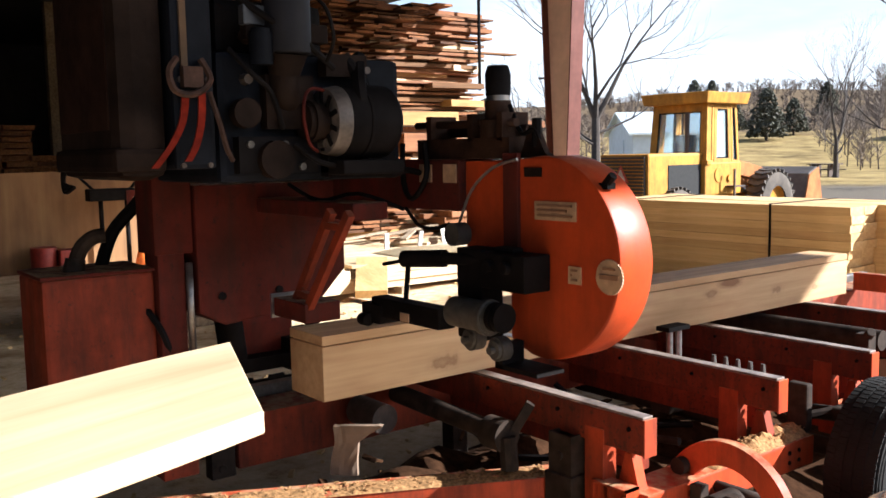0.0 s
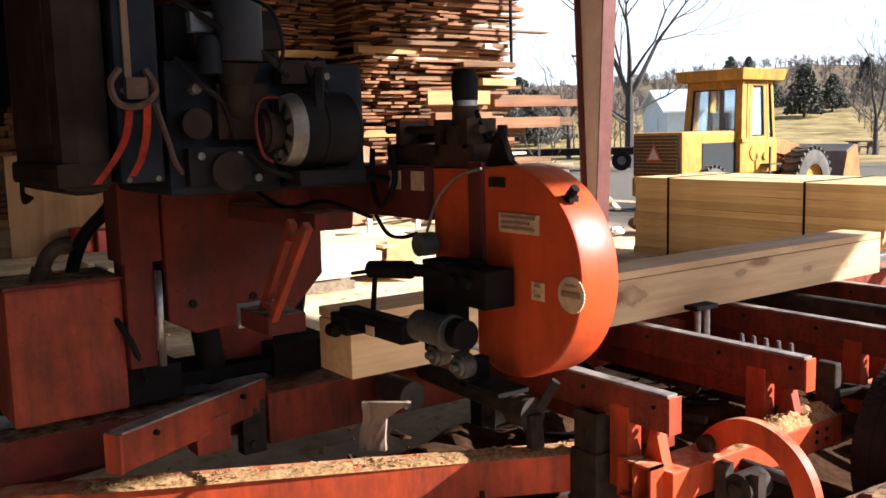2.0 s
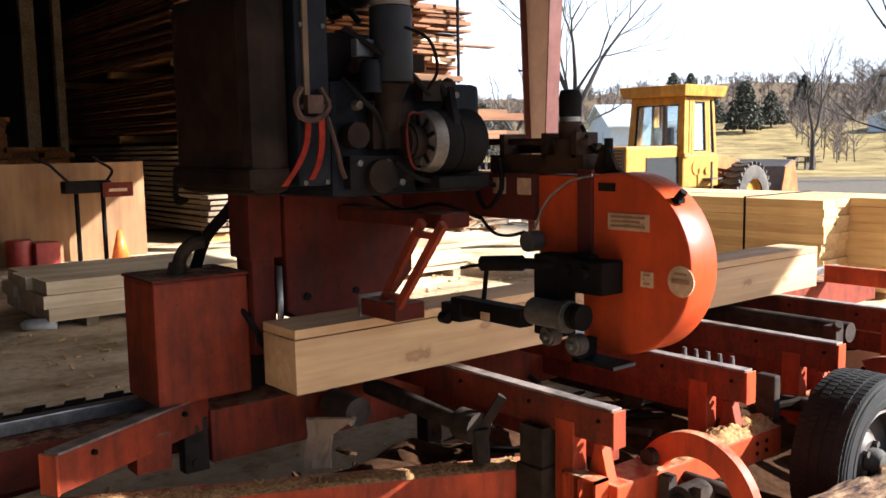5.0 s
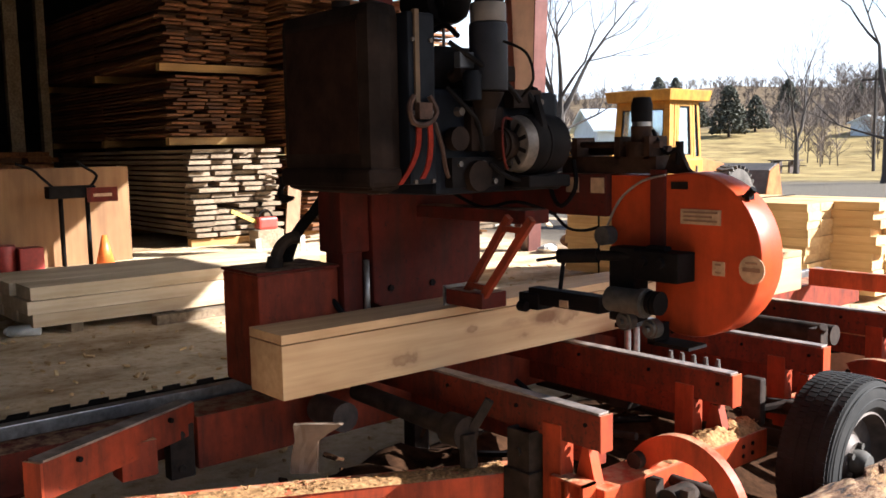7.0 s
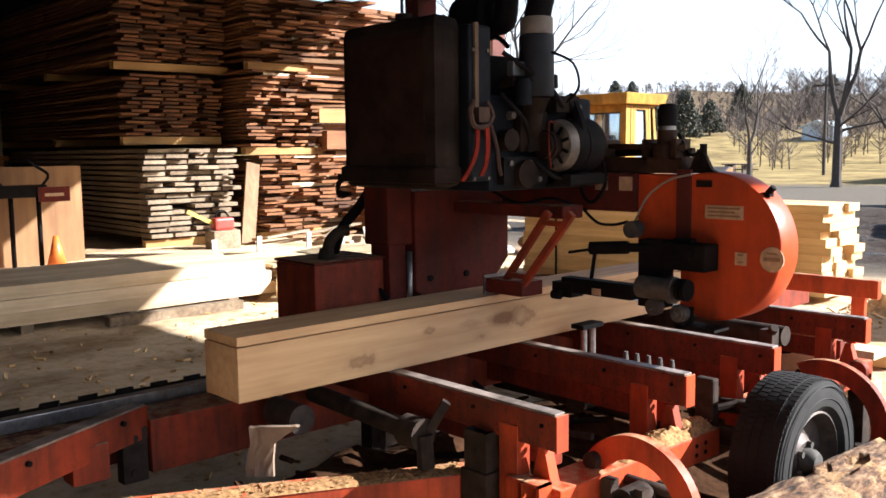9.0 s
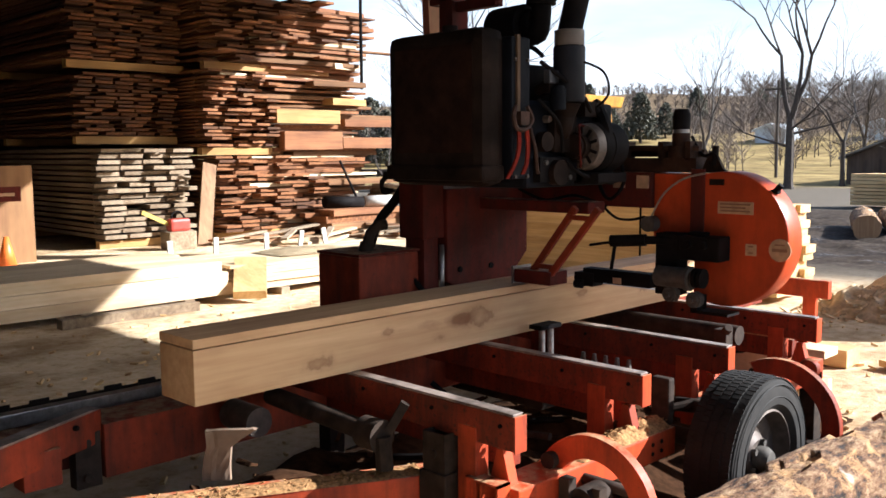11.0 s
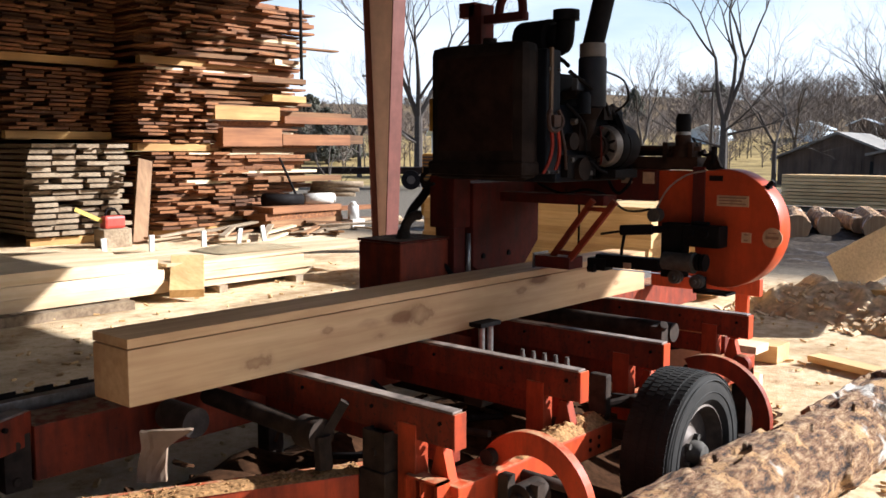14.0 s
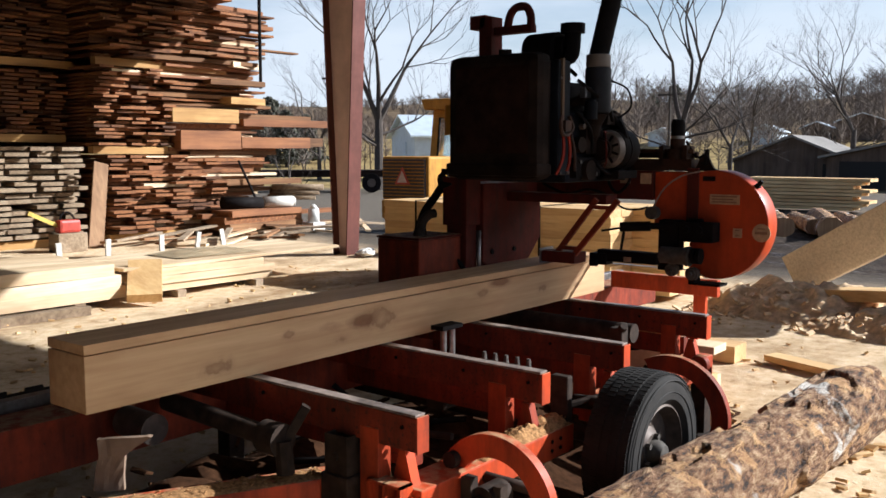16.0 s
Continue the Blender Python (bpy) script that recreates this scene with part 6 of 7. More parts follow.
    box(bm, (-12.66, 6.72, 0.28), (-12.48, 7.05, 0.47))
    part("body", bm, plain("red_plastic", (0.45, 0.05, 0.03), 0.5), saw, bev=0.04)
    bm = BM()
    cable(bm, smooth_path([(-12.57, 6.76, 0.42), (-12.57, 6.8, 0.55), (-12.57, 6.92, 0.57), (-12.57, 7.02, 0.44)]), 0.015, 8)
    part("handle", bm, M_BLACK, saw)
    bm = BM()
    beam(bm, (-12.57, 6.74, 0.42), (-12.57, 6.32, 0.62), 0.01, 0.06)
    part("guide_bar", bm, plain("yellow_bar", (0.6, 0.42, 0.08), 0.5), saw)


def build_corner():
    """The dark corner of the shed: plywood sheet and a floor jack on a stand."""
    bm = BM()
    box(bm, (-12.6, 2.2, 0.0), (-12.57, 4.76, 1.31))
    solo("plywood_sheet", bm, timber("plywood", (0.32, 0.165, 0.062), (0.21, 0.10, 0.035), 2, 8, 0.7, 0.1), "brown plywood sheet standing on edge", "plywood")
    st = thing("engine_stand", (-12.2, 3.9, 0.0), "dark engine stand with hoses and a red plate", "stand")
    for y in (3.72, 4.06):
        bm = BM()
        tube(bm, (-12.2, y, 0.0), (-12.2, y, 0.95), 0.03, n=10)
        part("post", bm, M_BLACK, st)
    bm = BM()
    box(bm, (-12.3, 3.55, 0.92), (-12.1, 4.15, 1.08))
    part("pump_body", bm, M_BLACK, st, bev=0.02)
    bm = BM()
    box(bm, (-12.09, 4.02, 0.86), (-12.07, 4.42, 1.05))
    plate = part("red_plate", bm, M_RED_SHADE, st, "red plate")
    bm = BM()
    box(bm, (-12.07, 4.10, 0.93), (-12.064, 4.34, 0.97))
    part("text_bar", bm, M_LABEL, plate)
    bm = BM()
    cable(bm, smooth_path([(-12.2, 3.65, 1.05), (-12.2, 3.5, 1.2), (-12.2, 3.4, 1.3), (-12.2, 3.2, 1.38)]), 0.02)
    cable(bm, smooth_path([(-12.2, 4.1, 1.05), (-12.2, 4.2, 1.2), (-12.2, 4.05, 1.32), (-12.2, 3.95, 1.4)]), 0.02)
    part("hose", bm, M_BLACK, st)
    bm = BM()
    tube(bm, (-12.05, 4.2, 0.0), (-12.05, 4.2, 0.42), 0.13, 0.03, 14)
    solo("safety_cone", bm, plain("orange_plastic", (0.75, 0.16, 0.02), 0.5), "small orange safety cone", "cone")
    bm = BM()
    tube(bm, (-12.3, 3.0, 0.0), (-12.3, 3.0, 0.36), 0.16, n=18)
    box(bm, (-12.36, 3.15, 0.0), (-12.1, 3.45, 0.32))
    solo("fuel_can", bm, plain("red_can", (0.32, 0.03, 0.02), 0.5), "dull red fuel can in the dark corner", "fuel can", bev=0.015)
    bm = BM()
    box(bm, (-19.0, 4.9, 0), (-18.8, 5.15, 4.5))
    box(bm, (-19.0, 5.5, 0), (-18.8, 5.65, 4.5))
    solo("timber_post", bm, M_GREY, "pale timber post inside the dark shed", "post")
    for k in range(4):
        lumber_stack("dark boards stacked at the back of the shed", -17.6 - k * 0.02, 1.4 + k * 1.05 - 0.3, 2.2 + k * 1.05, 0.0, 1.6 + 0.25 * (k % 3), 0.11, 0.08, 2, 2.4, M_BOARD, 60 + k, 0.08, group="stacks at the back of the shed")


def build_pack():
    """Strapped pack of fresh boards with stepped ends."""
    pk = thing("board_pack", (-5.3, 8.3, 0.0), "strapped pack of fresh yellow pine boards on bearers", "lumber pack")
    rnd = random.Random(12)
    for x in (-6.7, -5.3, -4.3):
        piece("bearer", board_mesh("bearer", 0.1, 1.2, 0.085, 500, M_GREY), pk, (x, 7.7, -0.02))
    ms = [board_mesh("board", 2.9, 0.232, 0.076, 510 + k, M_PINE_X) for k in range(6)]
    short = [board_mesh("board", 3.25, 0.232, 0.076, 520 + k, M_PINE_X) for k in range(4)]
    z = 0.065
    for c in range(11):
        for k in range(5):
            far = k > 1
            piece("board", rnd.choice(short if far else ms), pk, (-7.06 + rnd.uniform(-0.02, 0.02) + (rnd.uniform(0, 0.1) if far else 0), 7.70 + k * 0.237 + rnd.uniform(-0.006, 0.006), z))
        z += 0.0775
    for x in (-6.58, -4.95):
        bm = BM()
        for a, c in (((x, 7.690, 0.06), (x + 0.02, 7.697, z + 0.004)), ((x, 7.690, z + 0.002), (x + 0.02, 8.89, z + 0.008)), ((x, 8.884, 0.06), (x + 0.02, 8.89, z))):
            box(bm, a, c)
        part("strap", bm, M_BLACK, pk, "black steel strap")


def build_loader():
    """Old yellow wheel loader, rear end towards the mill. Local x is forward."""
    ld = thing("wheel_loader", (0, 0, 0), "old yellow wheel loader with a glazed cab parked in the yard", "wheel loader")
    P = lambda n, bm, m, par=None, lab="", bev=0.0: part(n, bm, m, par or ld, lab, bev)
    bm = BM()
    box(bm, (0.05, -0.62, 0.95), (2.1, 0.62, 1.86))
    P("engine_hood", bm, M_YELLOW, None, "", 0.05)
    bm = BM()
    box(bm, (0.0, -0.55, 1.0), (0.06, 0.55, 1.80))
    grille = P("grille", bm, M_RIM, None, "dark rusty radiator grille", 0.01)
    for k in range(11):
        bm = BM()
        z = 1.04 + k * 0.07
        box(bm, (-0.02, -0.53, z), (0.0, 0.53, z + 0.018))
        P("slat", bm, M_YELLOW, grille)
    bm = BM()
    prism(bm, [(-0.2, 1.28), (0.2, 1.28), (0.0, 1.64)], 0, -0.05, -0.035)
    tri = P("slow_vehicle_sign", bm, plain("sign_red", (0.5, 0.08, 0.04), 0.5), None, "faded triangular slow vehicle sign")
    bm = BM()
    prism(bm, [(-0.13, 1.32), (0.13, 1.32), (0.0, 1.555)], 0, -0.062, -0.05)
    P("sign_centre", bm, plain("sign_pale", (0.62, 0.48, 0.36), 0.5), tri)
    bm = BM()
    box(bm, (0.0, -0.6, 0.55), (1.9, 0.6, 0.95))
    box(bm, (1.9, -0.4, 0.5), (4.3, 0.4, 0.95))
    P("frame", bm, M_YELLOW, None, "", 0.03)
    # dark panel on the hood side in place of a shaded opening
    bm = BM()
    box(bm, (0.7, -0.635, 0.9), (1.84, -0.62, 1.62))
    P("side_opening", bm, M_DARK)
    # cab: lower body, framed windows that lean inwards, and the roof
    bm = BM()
    box(bm, (1.85, -0.74, 0.95), (3.25, 0.74, 1.66))
    P("cab_body", bm, M_YELLOW, None, "", 0.04)

    def lean(bm):
        for v in bm.verts:
            f = max(0.0, (v.co.z - 1.6) / 1.3)
            v.co.y *= 1 - 0.07 * f
            v.co.x += 0.10 * f if v.co.x < 2.3 else (-0.06 * f if v.co.x > 3.0 else 0)
        return bm

    def window(a0, a1, z0, z1, fixed, rim, along):
        """A framed pane in the plane x or y = fixed."""
        def bar(u0, u1, w0, w1, t0, t1):
            return ((fixed + t0, u0, w0), (fixed + t1, u1, w1)) if along == "y" else ((u0, fixed + t0, w0), (u1, fixed + t1, w1))
        bm = BM()
        for u0, u1, w0, w1 in ((a0, a1, z0, z0 + rim), (a0, a1, z1 - rim, z1), (a0, a0 + rim, z0 + rim, z1 - rim), (a1 - rim, a1, z0 + rim, z1 - rim)):
            box(bm, *bar(u0, u1, w0, w1, -0.045, 0.045))
        f = P("window_frame", lean(bm), M_YELLOW, None, "", 0.012)
        bm = BM()
        g = 0.025
        for u0, u1, w0, w1 in ((a0 + rim, a1 - rim, z0 + rim, z0 + rim + g), (a0 + rim, a1 - rim, z1 - rim - g, z1 - rim), (a0 + rim, a0 + rim + g, z0 + rim + g, z1 - rim - g), (a1 - rim - g, a1 - rim, z0 + rim + g, z1 - rim - g)):
            box(bm, *bar(u0, u1, w0, w1, -0.03, 0.03))
        P("rubber_seal", lean(bm), M_BLACK, f)
        bm = BM()
        box(bm, *bar(a0 + rim, a1 - rim, z0 + rim, z1 - rim, -0.006, 0.006))
        pane = P("pane", lean(bm), M_GLASS, f)
        pane.visible_shadow = False
    window(-0.74, 0.74, 1.6, 2.9, 1.93, 0.17, "y")
    window(-0.70, 0.70, 1.6, 2.9, 3.19, 0.10, "y")
    for y in (-0.69, 0.69):
        window(1.98, 2.16, 1.62, 2.9, y, 0.075, "x")
        window(2.17, 2.86, 1.62, 2.9, y, 0.11, "x")
        window(2.87, 3.16, 1.62, 2.9, y, 0.07, "x")
    bm = BM()
    tube(bm, (2.95, 0.0, 1.66), (2.80, 0.0, 2.02), 0.03, n=8)
    ring = [(2.80 + 0.07 * math.sin(k * math.tau / 16), 0.2 * math.cos(k * math.tau / 16), 2.03 + 0.17 * math.sin(k * math.tau / 16)) for k in range(17)]
    cable(bm, ring, 0.016)
    P("steering_wheel", bm, M_BLACK)
    bm = BM()
    box(bm, (2.2, -0.26, 1.66), (2.66, 0.26, 1.80))
    box(bm, (2.16, -0.24, 1.80), (2.28, 0.24, 2.25))
    P("operator_seat", bm, M_BLACK, None, "black operator seat", 0.03)
    bm = BM()
    v = box(bm, (1.74, -0.86, 2.9), (3.40, 0.86, 3.14))
    for p in v[:4]:
        p.co.x += 0.05 if p.co.x < 2.5 else -0.05
        p.co.y += 0.05 if p.co.y < 0 else -0.05
    P("cab_roof", bm, M_YELLOW, None, "", 0.02)
    bm = BM()
    box(bm, (1.86, -0.78, 1.60), (2.02, 0.78, 1.70))
    P("cab_sill", bm, M_YELLOW, None, "", 0.02)
    bm = BM()
    tube(bm, (1.75, -0.35, 1.86), (1.75, -0.35, 2.72), 0.05, n=12)
    P("exhaust_pipe", bm, M_RIM)
    bm = BM()
    tube(bm, (2.35, -0.76, 1.38), (2.35, -0.74, 1.38), 0.16, n=18)
    tube(bm, (2.75, -0.78, 1.30), (2.75, -0.74, 1.30), 0.08, n=14)
    P("side_cover", bm, M_YELLOW)
    bm = BM()
    for k in range(3):
        box(bm, (2.62, -0.98, 0.55 + k * 0.28), (3.02, -0.74, 0.58 + k * 0.28))
    box(bm, (2.6, -0.98, 0.5), (2.64, -0.94, 1.5))
    P("step", bm, M_RIM)
    bm = BM()
    box(bm, (3.35, -0.45, 0.9), (4.1, 0.45, 1.62))
    P("loader_tower", bm, M_FADED, None, "", 0.04)
    for y in (-0.52, 0.42):
        bm = BM()
        prism(bm, [(3.5, 1.35), (3.6, 1.66), (4.5, 1.5), (5.35, 0.75), (5.25, 0.55), (4.4, 1.2)], 1, y, y + 0.1)
        P("loader_arm", bm, M_FADED, None, "", 0.015)
        bm = BM()
        tube(bm, (3.7, y + 0.05, 1.0), (4.9, y + 0.05, 0.95), 0.06, n=12)
        P("ram", bm, M_STEEL)
    bm = BM()
    out = [(5.3, 0.3), (6.2, 0.25), (6.22, 0.3), (5.5, 0.4), (5.42, 0.7), (5.55, 1.25), (5.9, 1.42), (5.85, 1.48), (5.45, 1.32), (5.3, 0.8)]
    prism(bm, out, 1, -1.15, 1.15)
    bucket = P("bucket", bm, plain("worn_bucket_steel", (0.13, 0.105, 0.085), 0.6, 0.3, 0.5, 3), None, "worn dark loader bucket", 0.01)
    for y in (-1.18, 1.15):
        bm = BM()
        prism(bm, [(5.3, 0.3), (6.2, 0.25), (5.88, 1.46), (5.45, 1.3), (5.3, 0.8)], 1, y, y + 0.03)
        P("bucket_side", bm, M_FADED, bucket)
    for x in (0.95, 4.15):
        for y in ((-0.6, 0.6) if x < 2 else (-0.92, 0.92)):
            bm = BM()
            lathe_y(bm, x, y, 0.72, [(-0.2, 0.36), (-0.24, 0.5), (-0.2, 0.66), (-0.1, 0.7), (0.1, 0.7), (0.2, 0.66), (0.24, 0.5), (0.2, 0.36)], 40)
            for k in range(26):
                a = k * math.tau / 26
                m = Matrix.Translation((x, y, 0.72)) @ Matrix.Rotation(a, 4, "Y")
                box(bm, (-0.045, -0.21, 0.68), (0.045, 0.0, 0.75), m @ Matrix.Rotation(0.35, 4, "Z"))
                box(bm, (-0.045, 0.0, 0.68), (0.045, 0.21, 0.75), m @ Matrix.Rotation(-0.35, 4, "Z"))
            if x < 2:
                bmesh.ops.scale(bm, vec=(0.8, 0.8, 0.8), space=Matrix.Translation((-x, -y, 0)), verts=bm.verts)
            ty = P("tyre", bm, M_RUBBER_DUSTY, None, "large lugged black tyre")
            bm = BM()
            lathe_y(bm, x, y, 0.72, [(-0.16, 0.37), (-0.1, 0.33), (-0.06, 0.14), (-0.12, 0.1)], 30, False, True)
            lathe_y(bm, x, y, 0.72, [(0.16, 0.37), (0.1, 0.33), (0.06, 0.14), (0.12, 0.1)], 30, False, True)
            P("rim", bm, M_YELLOW, ty)
    ld.location = (-12.5, 14.25, -0.50)
    ld.rotation_euler = (0, 0, radians(93.0))


def bark_material():
    m, t, b = nodes_of("pine_bark")
    a = noise_node(t, 5.5, 8, 0.7)
    f = noise_node(t, 30, 8, 0.7, (1, 0.35, 1))
    w = noise_node(t, 2.2, 5, 0.6)
    bark = ramp(t, f, [(0.38, (0.025, 0.014, 0.009)), (0.5, (0.22, 0.105, 0.045)), (0.64, (0.5, 0.33, 0.18))])
    bare = ramp(t, f, [(0.35, (0.38, 0.19, 0.075)), (0.65, (0.62, 0.38, 0.17))])
    col = mix(t, ramp(t, a, [(0.53, (0, 0, 0)), (0.57, (1, 1, 1))]), bark, bare)
    pale = ramp(t, w, [(0.63, (0, 0, 0)), (0.67, (1, 1, 1))])
    col = mix(t, pale, col, (0.62, 0.57, 0.50))
    t.links.new(col, b.inputs["Base Color"])
    b.inputs["Roughness"].default_value = 0.9
    bump(t, b, f, 1.0, 0.05)
    return m


def build_logs():
    m = bark_material()
    endm = timber("log_end", (0.44, 0.29, 0.16), (0.28, 0.16, 0.08), 2, 20, 0.8, 0.2)

    def log(p, q, r, seed, label, n=90, sides=72, rough=1.0):
        p, q = Vector(p), Vector(q)
        d = (q - p).normalized()
        u = d.cross(Vector((0, 0, 1))).normalized()
        v = u.cross(d)
        bm = BM()
        rows = []
        for k in range(n + 1):
            c = p + (q - p) * (k / n)
            row = []
            for j in range(sides):
                a = j * math.tau / sides
                o = u * math.cos(a) + v * math.sin(a)
                s = c + o * r
                plate = noise.noise(Vector((s.x * 9, s.y * 3.2, s.z * 9 + seed)))
                lump = noise.noise(Vector((s.x * 2.5, s.y * 1.4, s.z * 2.5 + seed)))
                fine = noise.noise(Vector((s.x * 26, s.y * 13, s.z * 26 + seed)))
                step = 0.022 * smoothstep(-0.03, 0.03, plate)
                row.append(bm.verts.new(c + o * (r + rough * (0.024 * lump + step + 0.008 * fine))))
            rows.append(row)
        for a, b in zip(rows, rows[1:]):
            for j in range(sides):
                bm.faces.new((a[j], a[(j + 1) % sides], b[(j + 1) % sides], b[j]))
        e0 = bm.faces.new(rows[0][::-1])
        e1 = bm.faces.new(rows[-1])
        e0.material_index = e1.material_index = 1
        return solo("saw_log", bm, (m, endm), label, "log")
    log((-1.33, 2.5, 0.175), (-1.22, 5.0, 0.18), 0.172, 3.0, "pine log with flaking bark lying beside the trailer wheel")
    rnd = random.Random(5)
    for k in range(5):
        a = at_bearing(19.9 - k * 1.45, 21.5, 0.24)
        log(a + Vector((0, (k % 3) * 0.35, -0.03 * (k % 2))), a + Vector((-1.2, 3.0, 0.0)), 0.27 - 0.045 * (k % 3), 9.0 + k, "short log in a row across the muddy yard", 16, 20)
    # slab of timber leaning on the sawdust
    bm = BM()
    box(bm, (0, -0.09, -0.2), (2.3, 0.09, 0.22), pose(-2.98, 9.55, 0.2, 10, -28, -26))
    solo("rough_slab", bm, plain("fuzzy_sawn_wood", (0.50, 0.44, 0.36), 0.9, 0, 0.3, 40, 0.8), "thick grey rough-sawn slab tilted on the sawdust heap", "slab", bev=0.01)
    bm = BM()
    box(bm, (0, -0.22, 0), (2.2, 0.1, 0.1), pose(-2.45, 8.55, 0.14, 0, -6, -18))
    solo("plank", bm, M_PINE_X, "wide tan plank beneath the tilted slab", "plank", bev=0.004)
    bm = BM()
    box(bm, (0, -0.07, 0), (1.5, 0.07, 0.045), pose(-2.12, 6.3, 0.02, 0, 0, -20))
    solo("plank", bm, M_PINE_X, "loose tan plank lying in the sunlit sawdust", "plank", bev=0.003)
    # sawdust heaps
    for cx, cy, rx, ry, h, seed in ((-2.5, 8.55, 1.05, 0.75, 0.24, 1), (-1.5, 8.0, 0.9, 0.6, 0.18, 2), (-0.9, 6.9, 0.5, 0.35, 0.1, 3)):
        bm = BM()
        rows = []
        for i in range(97):
            row = []
            for j in range(97):
                u, v = i / 48 - 1, j / 48 - 1
                x, y = cx + u * rx * 1.2, cy + v * ry * 1.2
                f = max(0.0, 1 - (u * 1.2) ** 2 - (v * 1.2) ** 2)
                z = ground_height(x, y) - 0.03 + (h + 0.03) * f ** 0.8 * (1 + 0.7 * noise.noise(Vector((x * 3, y * 3, seed)))) + (0.05 * noise.noise(Vector((x * 9, y * 9, seed))) + 0.03 * abs(noise.noise(Vector((x * 19, y * 19, seed)))) + 0.010 * noise.noise(Vector((x * 47, y * 47, seed)))) * min(1, f * 6)
                row.append(bm.verts.new((x, y, z)))
            rows.append(row)
        for a, b in zip(rows, rows[1:]):
            for j in range(96):
                bm.faces.new((a[j], a[j + 1], b[j + 1], b[j])).smooth = True
        for k in range(260):
            x, y = cx + rnd.uniform(-1, 1) * rx, cy + rnd.uniform(-1, 1) * ry
            f = max(0.0, 1 - ((x - cx) / rx) ** 2 - ((y - cy) / ry) ** 2)
            g = rnd.uniform(0.012, 0.05)
            box(bm, (-g, -g * 0.4, -0.008), (g, g * 0.4, 0.008), pose(x, y, ground_height(x, y) + h * f ** 0.8 * 0.95 + 0.015, rnd.uniform(-40, 40), rnd.uniform(-40, 40), rnd.uniform(0, 180)))
        solo("sawdust_heap", bm, plain("heap_dust", (0.70, 0.49, 0.29), 0.95, 0, 0.45, 14, 0.9), "lumpy heap of brown sawdust and bark", "sawdust heap", kind="stuff")
    # bark and sawdust fallen under the bed, coloured dark to stand in for shade
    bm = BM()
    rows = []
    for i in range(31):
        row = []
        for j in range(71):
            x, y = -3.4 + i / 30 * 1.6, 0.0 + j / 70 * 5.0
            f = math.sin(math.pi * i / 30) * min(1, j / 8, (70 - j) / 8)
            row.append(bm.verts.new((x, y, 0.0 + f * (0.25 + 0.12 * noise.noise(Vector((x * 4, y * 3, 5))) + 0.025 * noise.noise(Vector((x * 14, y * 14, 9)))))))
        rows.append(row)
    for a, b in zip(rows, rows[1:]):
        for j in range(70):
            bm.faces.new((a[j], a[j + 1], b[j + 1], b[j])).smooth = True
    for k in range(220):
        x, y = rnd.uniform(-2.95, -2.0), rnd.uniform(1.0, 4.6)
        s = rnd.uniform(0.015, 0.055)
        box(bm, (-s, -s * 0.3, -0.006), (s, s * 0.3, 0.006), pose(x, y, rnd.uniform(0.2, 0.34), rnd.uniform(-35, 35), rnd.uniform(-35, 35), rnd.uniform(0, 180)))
    solo("bark_debris", bm, plain("shaded_bark_litter", (0.050, 0.023, 0.011), 0.95, 0, 0.7, 18, 0.9, 0.05), "bark and sawdust under the bed, coloured dark for the shade", "bark debris", kind="stuff")
    # bark scraps and chips round the log and under the bed
    bm = BM()
    for k in range(900):
        x, y = (rnd.uniform(-1.2, 0.4), rnd.uniform(3.0, 8.5)) if k % 3 == 0 else (rnd.uniform(-9, -1.0), rnd.uniform(0.5, 8.5))
        s = rnd.uniform(0.008, 0.03) * (1.6 if k % 9 == 0 else 1)
        mm = pose(x, y, ground_height(x, y) + 0.012, rnd.uniform(-25, 25), rnd.uniform(-25, 25), rnd.uniform(0, 180))
        box(bm, (-s, -s * 0.4, -0.006), (s, s * 0.4, 0.008), mm)
    ob = solo("wood_chips", bm, M_PINE_X, "scattered bark scraps and wood chips", "wood chips", kind="stuff")
    bm = BM()
    for k in range(9):
        for j in range(2):
            p = at_bearing(17.2, 32)
            box(bm, (p.x - 2.1 + 0.3 * j, p.y - 0.2 + j * 0.5, p.z + 0.08 + k * 0.115), (p.x + 1.6 + 0.25 * (k % 3), p.y + 0.25 + j * 0.5, p.z + 0.175 + k * 0.115))
    ob = thing("lumber_pile", at_bearing(17.2, 32), "far pile of tan boards before the sheds", "lumber pile")
    part("board", bm, M_PINE_X, ob)


def build_crib():
    """Pale blocks and boards lying past the far end of the bed."""
    rnd = random.Random(77)
    for k, (x0, x1, y, z, w, h) in enumerate(((-2.95, -2.1, 4.78, 0.0, 0.16, 0.14), (-2.9, -2.05, 5.05, 0.0, 0.18, 0.14), (-3.0, -2.0, 4.85, 0.14, 0.2, 0.05), (-2.95, -2.15, 4.8, 0.19, 0.14, 0.14), (-2.8, -2.2, 5.15, 0.0, 0.2, 0.22),
                                             (-2.95, -1.95, 4.86, 0.33, 0.18, 0.045), (-3.3, -2.3, 6.1, 0.0, 0.22, 0.12))):
        bm = BM()
        box(bm, (x0, y, z), (x1, y + w, z + h))
        solo("crib_block", bm, (M_PINE_X, M_PINE_Y)[k % 2], "pale sawn block stacked past the bed's far end", "wood block", bev=0.004, group="crib blocks past the bed")


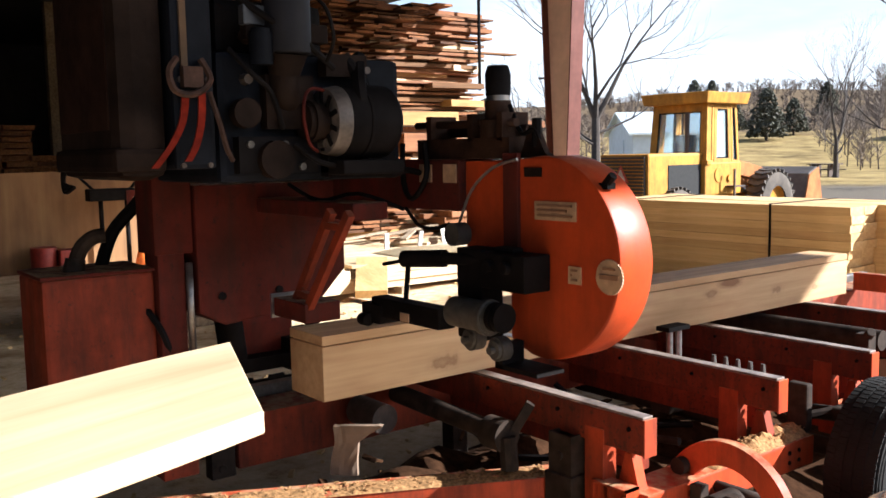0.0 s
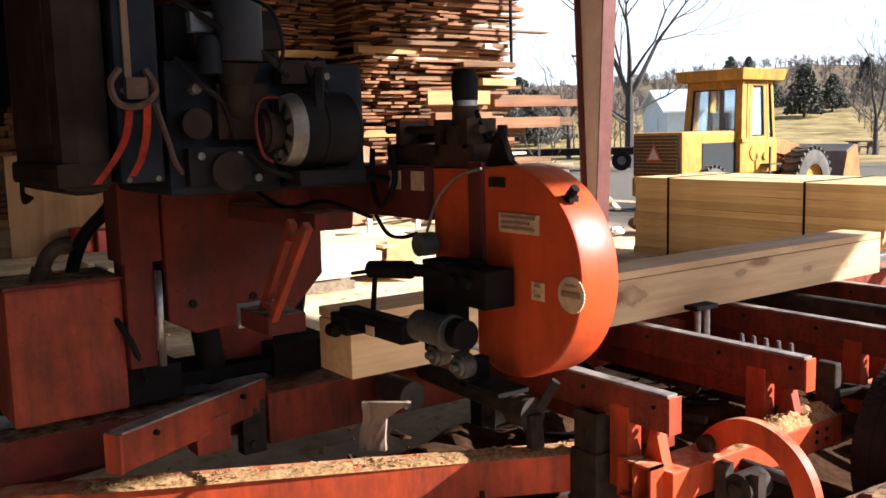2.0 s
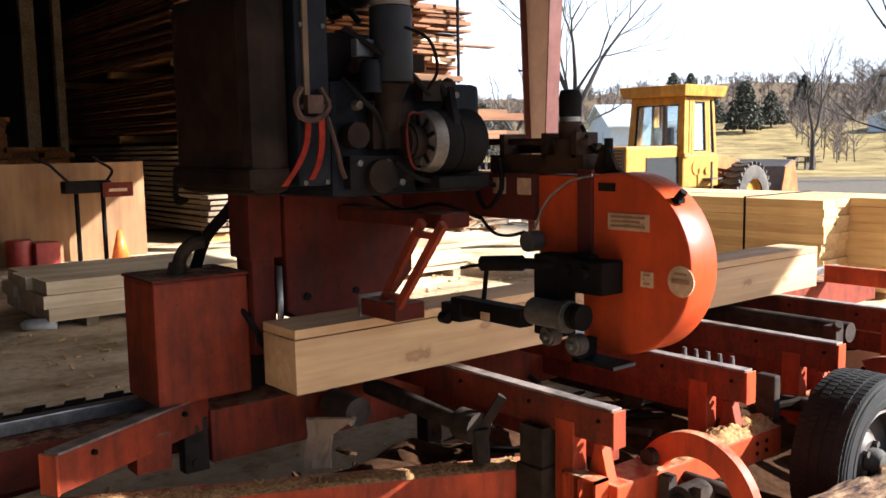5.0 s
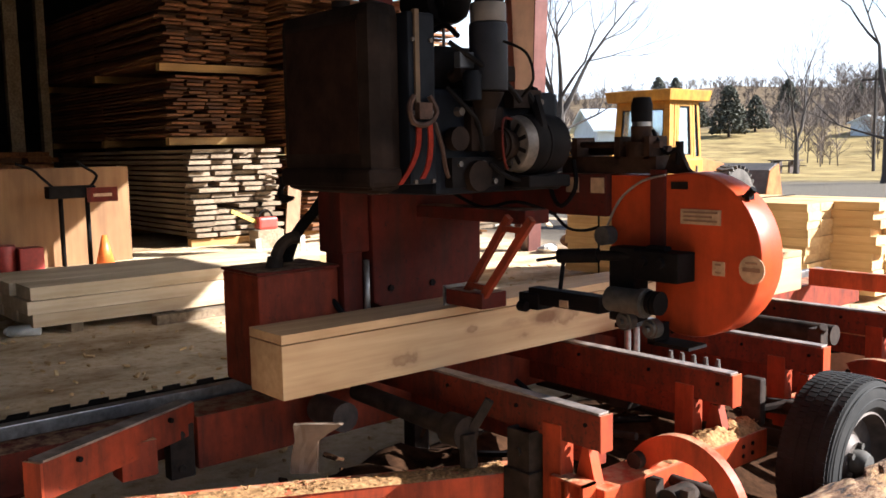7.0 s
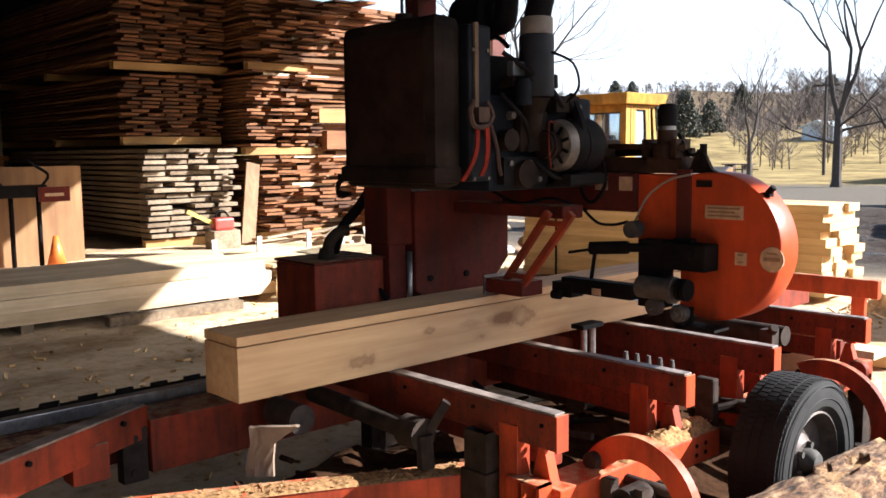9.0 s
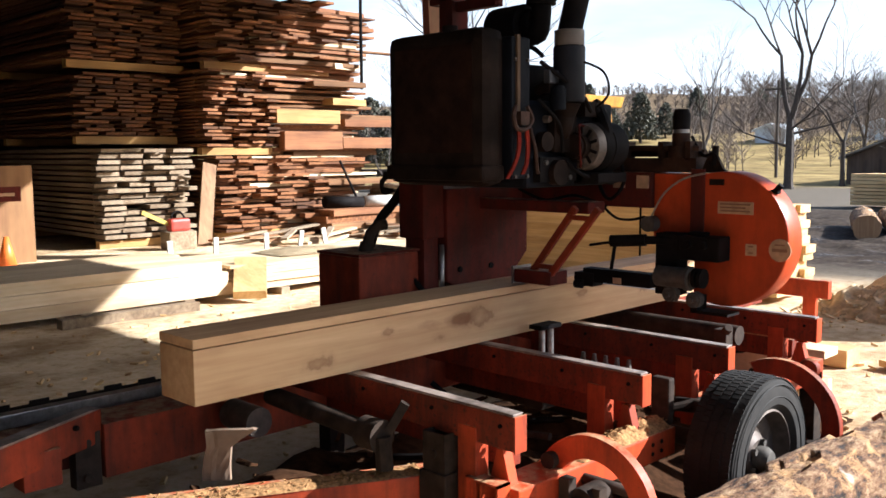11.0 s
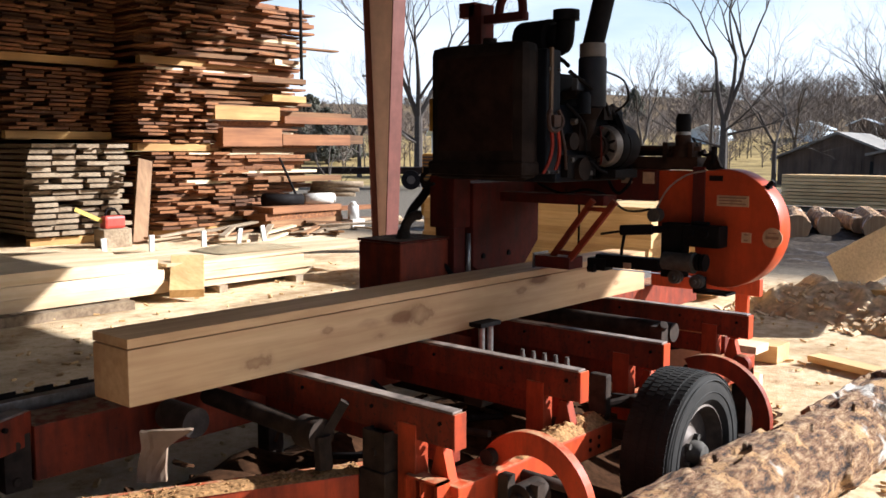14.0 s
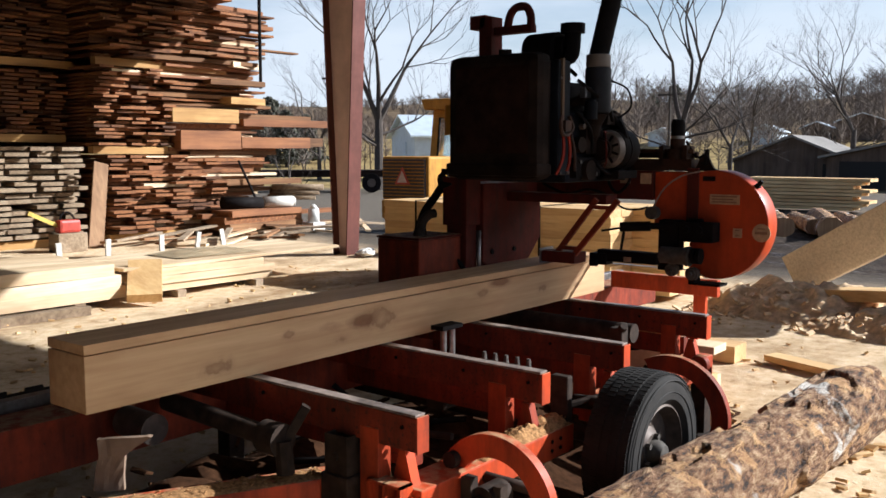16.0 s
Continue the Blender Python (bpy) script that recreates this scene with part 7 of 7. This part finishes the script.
def build_carried_board():
    """Wide sawn board that is carried off; local -y is its length."""
    bm = BM()
    v = box(bm, (-0.17, -2.4, -0.014), (0.17, 0.0, 0.014))
    for p in v:
        if p.co.y > -0.1 and p.co.x > 0:
            p.co.y -= 0.26
    bmesh.ops.subdivide_edges(bm, edges=[e for e in bm.edges if abs((e.verts[0].co - e.verts[1].co).y) > 1], cuts=24)
    for p in bm.verts:
        p.co.x += noise.noise(Vector((p.co.y * 3, p.co.x, 0))) * 0.012
    return solo("carried_board", bm, M_PINE_Y, "wide pale fresh-sawn board being carried off", "board", bev=0.003)


# ---- build ----
build_ground()
build_shed()
build_distance()
build_mill()
build_slab()
build_timber()
HEAD = build_head()
build_loader()
build_logs()
build_cants()
build_pack()
BOARD = build_carried_board()
build_corner()
build_crib()
build_stacks()


def motions():
    head = [(0.0, 1.69, 0.072), (0.5, 1.275, 0.045), (1.0, 1.22, 0.02), (1.5, 1.358, 0.0), (2.0, 1.478, 0.0), (2.5, 1.575, 0.0), (3.0, 1.672, 0.0), (3.5, 1.785, 0.0), (4.0, 1.897, 0.0),
            (6.5, 2.445, 0.0), (9.0, 2.985, 0.0), (11.5, 3.52, 0.0), (13.5, 3.92, 0.0), (16.0, 4.43, 0.0)]
    walk(HEAD, [(t, pose(0, y, z)) for t, y, z in head])
    board = [(0.0, -1.23, 0.65, 1.15, 18), (0.1, -1.08, 0.51, 1.15, 18), (0.2, -1.02, 0.42, 1.15, 18), (0.3, -1.09, 0.39, 1.15, 18), (0.4, -1.15, 0.35, 1.15, 18), (0.5, -1.12, 0.28, 1.14, 17),
             (0.6, -1.02, 0.21, 1.13, 16), (0.8, -1.0, 0.02, 1.1, 12), (1.2, -1.0, -0.5, 1.0, 5), (2.5, -1.2, -1.2, 0.6, 0), (4.0, -1.4, -1.3, 0.05, 0), (16.0, -1.4, -1.3, 0.05, 0)]
    walk(BOARD, [(t, pose(x, y, z, 0, 0, r) @ pose(0, -1.2, -0.014)) for t, x, y, z, r in board])


motions()
